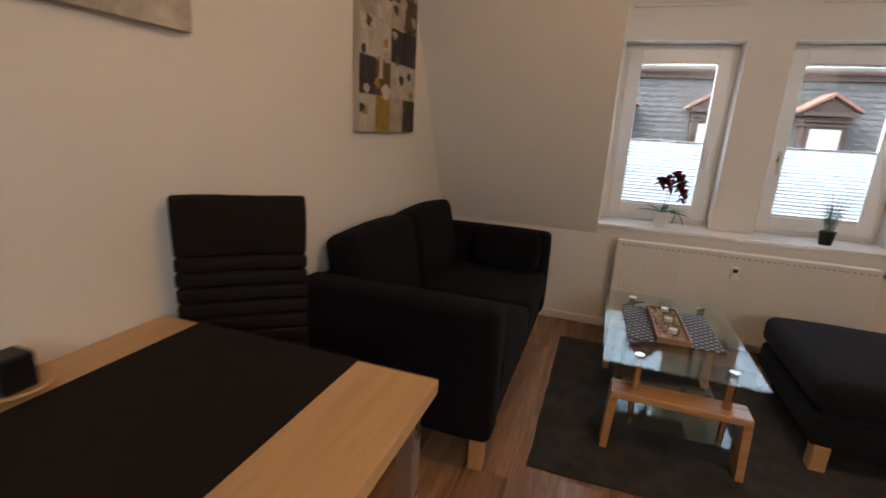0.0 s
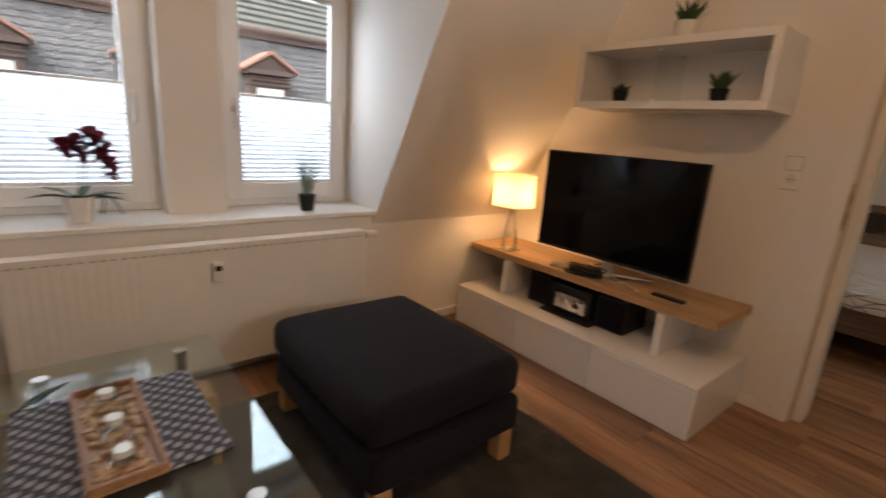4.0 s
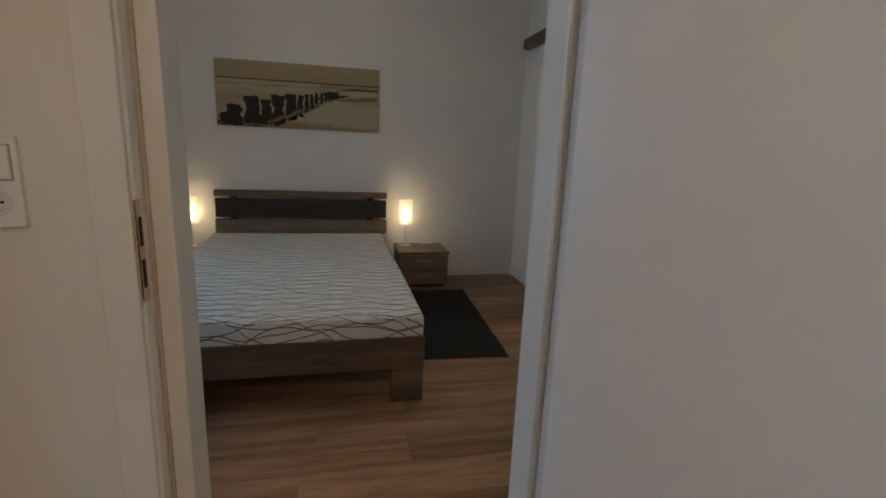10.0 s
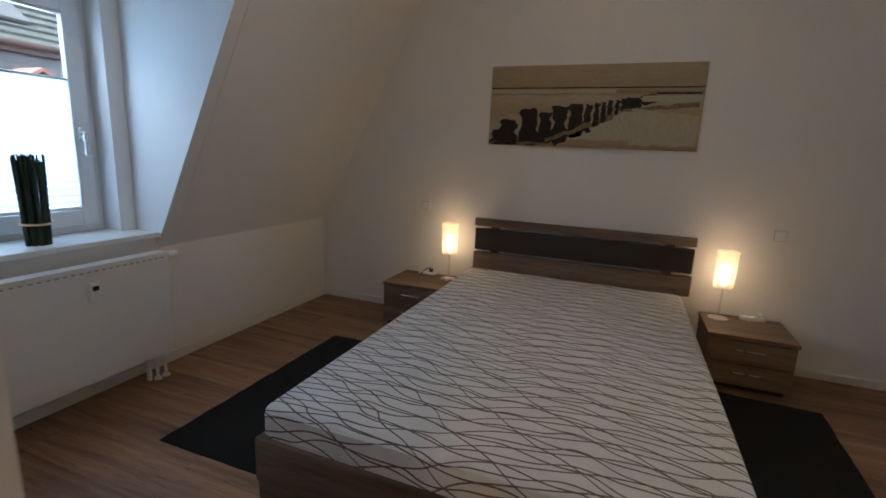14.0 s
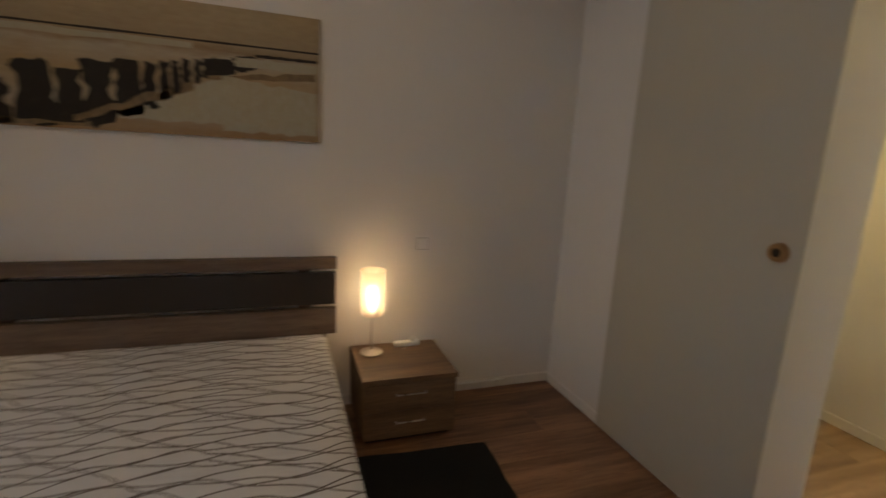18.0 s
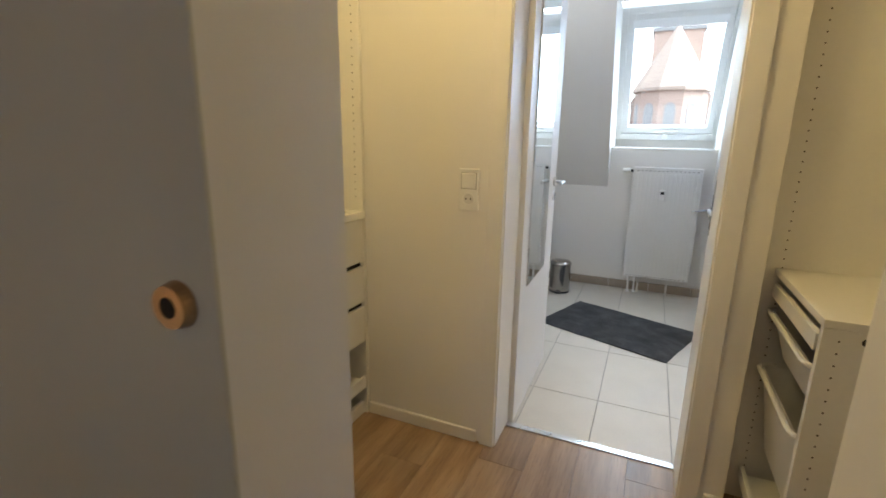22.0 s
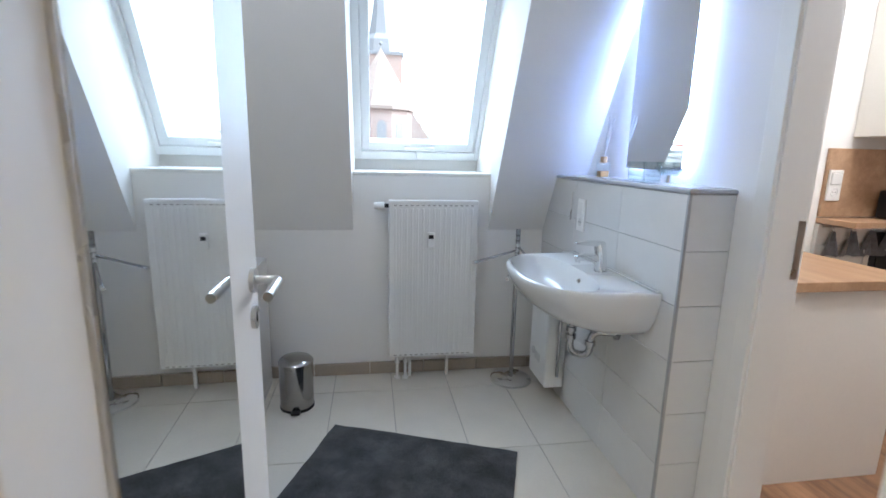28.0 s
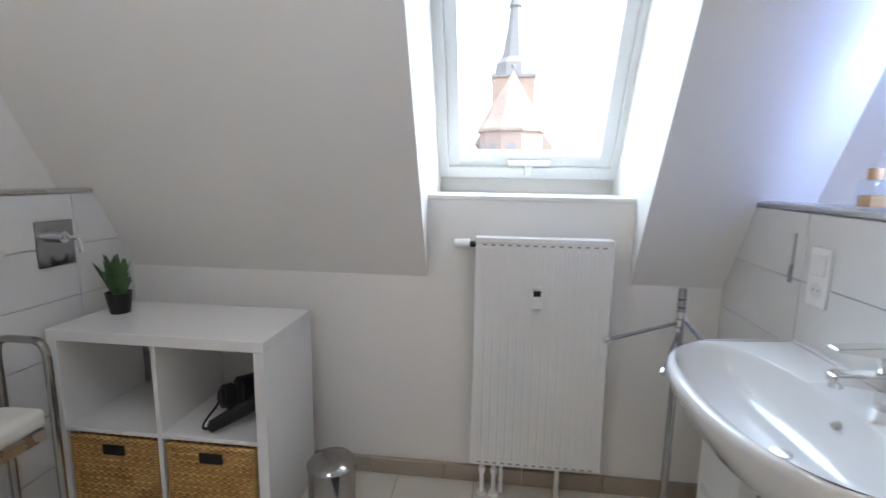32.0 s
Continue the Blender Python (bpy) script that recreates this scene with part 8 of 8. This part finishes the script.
# ---- kitchen, seen through the bathroom's second door ----
def kitchen():
    e = thing("kitchen_unit", (3.0, -3.65, 0), "white kitchen base unit with a plain end panel", "kitchen unit")
    part("body", one_box(2.64, YE + 0.002, 0.10, 3.44, -3.352, 0.862, 0.002), MELAMINE, e)
    part("end_panel", one_box(2.625, -3.351, 0.0, 3.44, -3.333, 0.862, 0.002), MELAMINE, e)
    part("plinth", one_box(2.69, YE + 0.002, 0.0, 2.705, -3.352, 0.10, 0.001), MELAMINE, e)
    for a, b in ((YE + 0.004, -3.68), (-3.676, -3.354)):
        part("door", one_box(2.621, a, 0.105, 2.638, b, 0.855, 0.002), MELAMINE, e)
    tagged(part("worktop", one_box(2.60, YE + 0.002, 0.863, 3.45, -3.31, 0.903, 0.003), KITCHWOOD), "pale oak worktop over the white kitchen unit", "worktop")
    l = thing("wall_ledge", (2.2, YE, 1.04), "oak ledge and splashback on the kitchen wall", "shelf")
    part("splashback", one_box(1.2, YE + 0.001, 1.075, 2.44, YE + 0.018, 1.44, 0.002), KITCHWOOD, l)
    part("ledge", one_box(1.2, YE + 0.001, 1.04, 2.44, YE + 0.22, 1.07, 0.003), KITCHWOOD, l)
    switch_box((2.39, YE + 0.019, 1.245), ("y", 1), ["switch", "socket"], "white kitchen switch and socket", "wall socket")
    t = thing("toaster", (2.0, YE + 0.12, 1.07), "small steel toaster with black ends", "toaster")
    part("body", one_box(1.90, YE + 0.05, 1.078, 2.10, YE + 0.19, 1.22, 0.02, 3), BRASS, t)
    part("end_cap", one_box(2.095, YE + 0.045, 1.074, 2.125, YE + 0.195, 1.225, 0.012, 2), BLACKPLASTIC, t)
    part("end_cap", one_box(1.875, YE + 0.045, 1.074, 1.905, YE + 0.195, 1.225, 0.012, 2), BLACKPLASTIC, t)
    u = thing("drawer_unit", (2.25, YE, 0), "white kitchen unit with drawer and door under the oak ledge", "kitchen unit")
    part("carcass", one_box(2.07, YE + 0.001, 0.10, 2.44, YE + 0.008, 1.038), MELAMINE, u)
    part("drawer", one_box(2.073, YE + 0.008, 0.928, 2.437, YE + 0.022, 1.034, 0.002), MELAMINE, u)
    d = part("door", one_box(2.073, YE + 0.008, 0.105, 2.437, YE + 0.022, 0.924, 0.002), MELAMINE, u)
    part("handle", tube(bmesh.new(), [(2.145, YE + 0.022, 0.895), (2.145, YE + 0.045, 0.895), (2.145, YE + 0.045, 0.755), (2.145, YE + 0.022, 0.755)], 0.005, 8), STEEL, d, "steel bar handle")
    o = thing("oven", (1.76, YE, 0.4), "black built-in oven under the oak ledge", "oven")
    part("front", one_box(1.47, YE + 0.001, 0.42, 2.066, YE + 0.022, 0.99, 0.003), BLACKPLASTIC, o)
    part("glass", one_box(1.51, YE + 0.0225, 0.46, 2.03, YE + 0.026, 0.86, 0.002), SCREEN, o, "dark glass oven door")
    part("handle", tube(bmesh.new(), [(1.53, YE + 0.022, 0.895), (1.53, YE + 0.055, 0.895), (2.01, YE + 0.055, 0.895), (2.01, YE + 0.022, 0.895)], 0.006, 8), STEEL, o, "steel bar handle")
    r = thing("hook_rail", (2.2, YE, 1.0), "steel hook rail with hanging grey tea towels", "hook rail")
    part("rail", tube(bmesh.new(), [(1.9, YE + 0.03, 1.022), (2.42, YE + 0.03, 1.022)], 0.005, 8), STEEL, r)
    for i in range(4):
        x = 2.36 - i * 0.125
        part("hook", tube(bmesh.new(), arc((x, YE + 0.03, 1.03), (x, YE + 0.05, 1.0), (x, YE + 0.035, 0.99), 5), 0.003, 6), CHROME, r)
        bm = bmesh.new()
        rows = []
        for j in range(6):
            z = 1.0 - 0.028 * j
            w = 0.012 + 0.056 * j / 5
            rows.append([bm.verts.new((x + w * (k / 4 - 0.5) * 2, YE + 0.04 + 0.012 * math.sin(k * 1.9 + i), z - 0.004 * math.sin(k * 2.3))) for k in range(5)])
        for a, b in zip(rows, rows[1:]):
            for k in range(4):
                bm.faces.new((a[k], a[k + 1], b[k + 1], b[k]))
        tagged(part("tea_towel", bm, GREYCLOTH), "grey tea towel hanging from a hook", "towel", "tea towels on the hooks")
    c = thing("wall_cabinet", (1.7, YE, 1.5), "white kitchen wall cabinet", "cabinet")
    part("body", one_box(1.0, YE + 0.002, 1.50, 2.30, YE + 0.33, 2.20, 0.003), MELAMINE, c)
    part("door", one_box(1.652, YE + 0.331, 1.505, 2.298, YE + 0.349, 2.195, 0.003), MELAMINE, c)
    part("door", one_box(1.002, YE + 0.331, 1.505, 1.648, YE + 0.349, 2.195, 0.003), MELAMINE, c)


kitchen()


# ---- outside ----
def opposite_house():
    e = thing("house", (3, 11, -12), "old slate-roofed house across the lane with pedimented dormers", "house")
    z0, z1, run, y0 = -1.2, 2.20, 0.35, 6.56
    xa, xb = -14.0, 18.0
    yt = y0 + (z1 - z0) * run

    def roof_y(z):
        return y0 + (z - z0) * run
    part("wall", one_box(xa, y0 + 0.3, -12, xb, y0 + 7, z0), RENDERWALL, e)
    # steep lower roof: scalloped slates on a plain bed
    verts, faces = [], []
    wide, step = 0.118, 0.070
    rows = int((z1 - 0.3) / step)
    for i in range(rows):
        for j in range(82):
            x = -2.4 + wide * (j + 0.5 * (i % 2))
            zb = 0.3 + step * i - 0.04
            k = len(verts)
            for u, v, out in ((-0.5, 1.5, 0.006), (0.5, 1.5, 0.006), (0.5, 0.45, 0.020), (0.36, 0.16, 0.023), (0.0, 0.0, 0.026), (-0.36, 0.16, 0.023), (-0.5, 0.45, 0.020)):
                z = zb + step * v
                verts.append((x + u * wide * 0.96, roof_y(z) - 0.012 - out, z))
            faces.append(tuple(range(k, k + 7)))
    me = bpy.data.meshes.new("roof_slates")
    me.from_pydata(verts, [], faces)
    me.materials.append(SLATESCALE)
    slates = new("roof_slates", me)
    slates.parent = e
    slates.matrix_parent_inverse = e.matrix_basis.inverted()
    tagged(slates, "scalloped grey roof slates", kind="stuff")
    part("slate_bed", prism(bmesh.new(), [(y0, z0), (yt, z1), (yt + 0.3, z1), (y0 + 0.3, z0)], "x", xa, xb), SLATE, e, "dark slate roof")
    part("gutter_board", one_box(xa, yt - 0.07, z1, xb, yt + 0.15, z1 + 0.075), BROWNWOOD, e, "dark brown cornice board")
    part("gutter", tube(bmesh.new(), [(xa, yt - 0.10, z1 + 0.095), (xb, yt - 0.10, z1 + 0.095)], 0.04, 10), BROWNWOOD, e, "dark eaves gutter")
    bm = bmesh.new()
    for i in range(16):
        a, b = i / 16, (i + 1) / 16
        ya, yb, za, zb = yt + 2.6 * a, yt + 2.6 * b, z1 + 0.11 + 1.75 * a, z1 + 0.11 + 1.75 * b
        prism(bm, [(ya - 0.03, za + 0.02), (yb, zb), (yb, zb - 0.12), (ya, za - 0.12)], "x", xa, xb)
    part("upper_roof", bm, plain("mossy_roof_tile", (0.085, 0.092, 0.085), 0.85, 0, 0.45, 9.0, 40.0, 0.4), e, "mossy grey tiled upper roof")
    for x in (1.9, 6.6):
        k = part("skylight_frame", one_box(x - 0.22, -0.30, 0.0, x + 0.22, 0.30, 0.05, 0.01), SLATE, e)
        k.matrix_basis = Matrix.Translation((0, yt + 0.62, z1 + 0.56)) @ Matrix.Rotation(math.atan2(1.75, 2.6), 4, "X")
        part("skylight_pane", one_box(x - 0.18, -0.26, 0.051, x + 0.18, 0.26, 0.055), PVC, k, "pale skylight pane")
    for k in range(-3, 6):
        cx, yf = 2.58 + 1.26 * k, 7.24
        d = part("dormer_face", one_box(cx - 0.235, yf, 0.55, cx + 0.235, yf + 0.9, 1.72), BROWNWOOD, e, "brown timber dormer")
        for x in (-0.20, 0.165):
            part("dormer_post", one_box(cx + x, yf - 0.02, 0.60, cx + x + 0.035, yf, 1.64, 0.004, 1), BROWNWOOD, d)
        part("dormer_frame", one_box(cx - 0.165, yf - 0.012, 0.75, cx + 0.165, yf, 1.58), PVC, d)
        part("dormer_pane", one_box(cx - 0.135, yf - 0.016, 0.78, cx + 0.135, yf - 0.0125, 1.55), BLIND, d, "window with white curtain")
        for w, za, zb, out in ((0.255, 1.61, 1.635, 0.035), (0.245, 1.66, 1.685, 0.03), (0.285, 1.735, 1.785, 0.08)):
            part("cornice", one_box(cx - w, yf - out, za, cx + w, yf + 0.25, zb, 0.004, 1), BROWNWOOD, d)
        bm = prism(bmesh.new(), [(cx - 0.265, 1.785), (cx + 0.265, 1.785), (cx, 1.955)], "y", yf - 0.03, yf + 0.9)
        part("pediment", bm, BROWNWOOD, d)
        for q in (-1, 1):
            bm = prism(bmesh.new(), [(cx + q * 0.325, 1.775), (cx + q * 0.325, 1.805), (cx, 2.015), (cx, 1.975)], "y", yf - 0.09, yf + 0.95)
            part("dormer_roof", bm, REDTILE, d, "red tiled dormer roof")


def church():
    e = thing("church", (3.6, -64, -16), "brick church with a tiled choir roof and a copper spire", "church")
    cx, y = 3.60, -61.0
    # choir: polygonal apse with a tent roof
    def ring(bm, r, z, n=10):
        return [bm.verts.new((cx + r * math.sin(2 * math.pi * (k + 0.5) / n), y + r * math.cos(2 * math.pi * (k + 0.5) / n), z)) for k in range(n)]
    bm = bmesh.new()
    a, b = ring(bm, 3.75, -16), ring(bm, 3.75, 6.6)
    for k in range(10):
        bm.faces.new((a[k], a[(k + 1) % 10], b[(k + 1) % 10], b[k]))
    w = part("apse_wall", bm, BRICKRED, e, "red brick apse, paled for haze")
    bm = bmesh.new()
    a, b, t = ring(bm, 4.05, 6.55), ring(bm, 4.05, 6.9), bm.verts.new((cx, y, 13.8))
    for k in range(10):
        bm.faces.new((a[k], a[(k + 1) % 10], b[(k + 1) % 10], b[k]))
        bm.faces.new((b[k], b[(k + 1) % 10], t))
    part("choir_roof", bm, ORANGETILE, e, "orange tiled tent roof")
    bm = bmesh.new()
    tube(bm, [(cx, y, 13.6), (cx, y, 14.6)], 0.07, 6)
    bmesh.ops.create_icosphere(bm, subdivisions=2, radius=0.22, matrix=Matrix.Translation((cx, y, 14.3)))
    part("finial", bm, COPPER, e)
    for k in range(10):
        a = 2 * math.pi * k / 10
        d = Vector((math.sin(a), math.cos(a), 0))
        s = d.cross(Vector((0, 0, 1)))
        c = Vector((cx, y, 0)) + d * 3.60
        for zz0, zz1, ww in ((1.4, 4.6, 0.55),):
            bm = bmesh.new()
            pts = [(-ww, zz0), (ww, zz0), (ww, zz1)] + [(ww * math.cos(t), zz1 + ww * 1.3 * math.sin(t)) for t in (math.pi * q / 8 for q in range(1, 8))] + [(-ww, zz1)]
            lo = [bm.verts.new(c + s * u + Vector((0, 0, v)) - d * 0.1) for u, v in pts]
            hi = [bm.verts.new(c + s * u + Vector((0, 0, v)) + d * 0.03) for u, v in pts]
            bm.faces.new(lo)
            bm.faces.new(hi[::-1])
            for i in range(len(pts)):
                bm.faces.new((lo[i], hi[i], hi[(i + 1) % len(pts)], lo[(i + 1) % len(pts)]))
            part("lancet_window", bm, COPPER, w)
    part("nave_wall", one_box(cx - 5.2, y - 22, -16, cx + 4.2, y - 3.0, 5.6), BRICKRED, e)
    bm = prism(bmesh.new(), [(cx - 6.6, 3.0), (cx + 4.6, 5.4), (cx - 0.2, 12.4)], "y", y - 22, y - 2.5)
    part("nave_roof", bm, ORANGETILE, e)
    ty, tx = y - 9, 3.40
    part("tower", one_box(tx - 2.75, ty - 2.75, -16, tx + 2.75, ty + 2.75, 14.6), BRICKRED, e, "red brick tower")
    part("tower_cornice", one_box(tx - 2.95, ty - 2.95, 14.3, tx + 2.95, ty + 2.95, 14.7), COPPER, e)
    bm = bmesh.new()
    def oct_ring(r, z):
        return [bm.verts.new((tx + r * math.sin(2 * math.pi * (k + 0.5) / 8), ty + r * math.cos(2 * math.pi * (k + 0.5) / 8), z)) for k in range(8)]
    rings = [oct_ring(r, z) for r, z in ((2.75, 14.7), (2.55, 16.4), (1.75, 17.2), (1.2, 20.2), (0.75, 23.6), (0.95, 23.9), (0.75, 24.6), (0.05, 28.5))]
    for a, b in zip(rings, rings[1:]):
        for k in range(8):
            bm.faces.new((a[k], a[(k + 1) % 8], b[(k + 1) % 8], b[k]))
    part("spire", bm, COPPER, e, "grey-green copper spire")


def far_roofs():
    random.seed(41)
    for x, yy, w, z in ((16, -48, 12, 2.6), (-14, -52, 14, 1.5), (24, -40, 10, 3.2), (-24, -46, 12, 2.0), (11, -72, 9, 3.5), (-10, -80, 12, 2.5)):
        e = thing("house", (x, yy, -16), "distant town house with a red tiled roof", "house", "houses of the town")
        part("wall", one_box(x - w / 2, yy - 5, -16, x + w / 2, yy + 5, z - 3.5), RENDERWALL, e)
        part("roof", prism(bmesh.new(), [(yy - 5.4, z - 3.6), (yy + 5.4, z - 3.6), (yy, z)], "x", x - w / 2 - 0.3, x + w / 2 + 0.3), REDTILE, e)
        part("chimney", one_box(x + w * 0.2, yy - 0.4, z - 1, x + w * 0.2 + 0.8, yy + 0.4, z + 1.0), BRICKRED, e)
    structure("ground", one_box(-600, -600, -16.2, 600, 600, -16), GROUND, "grey street ground far below", "ground")


opposite_house()
church()
far_roofs()

# ---- floors, pieces last ----
plank_floor("floor_living", XL, XT + 0.065, -0.9, YK, "brown oak laminate planks in the living room")
plank_floor("floor_kitchen", XL, XW - 0.12, YE, -0.902, "brown oak laminate planks in the kitchen")
plank_floor("floor_bedroom", XT + 0.067, XB, YP2 + 0.02, YKB, "brown oak laminate planks in the bedroom")
plank_floor("floor_dressing", XW, XB, YD2 + 0.035, YP2 + 0.018, "oak laminate planks in the dressing room, paled for reflected daylight", DAYLITOAK)
bath_floor = structure("floor_bath", one_box(XW - 0.12, YB, -0.12, XB, YD2 + 0.033, -0.004), GROUT, "grey joints between beige bathroom floor tiles", "floor")
tile_grid(bath_floor, "floor_tile", edges(4.73, 0.338, XW - 0.12, XB), edges(-2.48, 0.62, YB, YD2 + 0.033), 0.0, 0.008, FLOORTILE, 0.004)
for a, b in zip(edges(4.86, 0.338, XW, 6.29), edges(4.86, 0.338, XW, 6.29)[1:]):
    part("skirting_tile", one_box(a + 0.002, YB + 0.001, 0.001, b - 0.002, YB + 0.022, 0.074, 0.002, 1), SKIRTTILE, bath_floor, "taupe skirting tile")
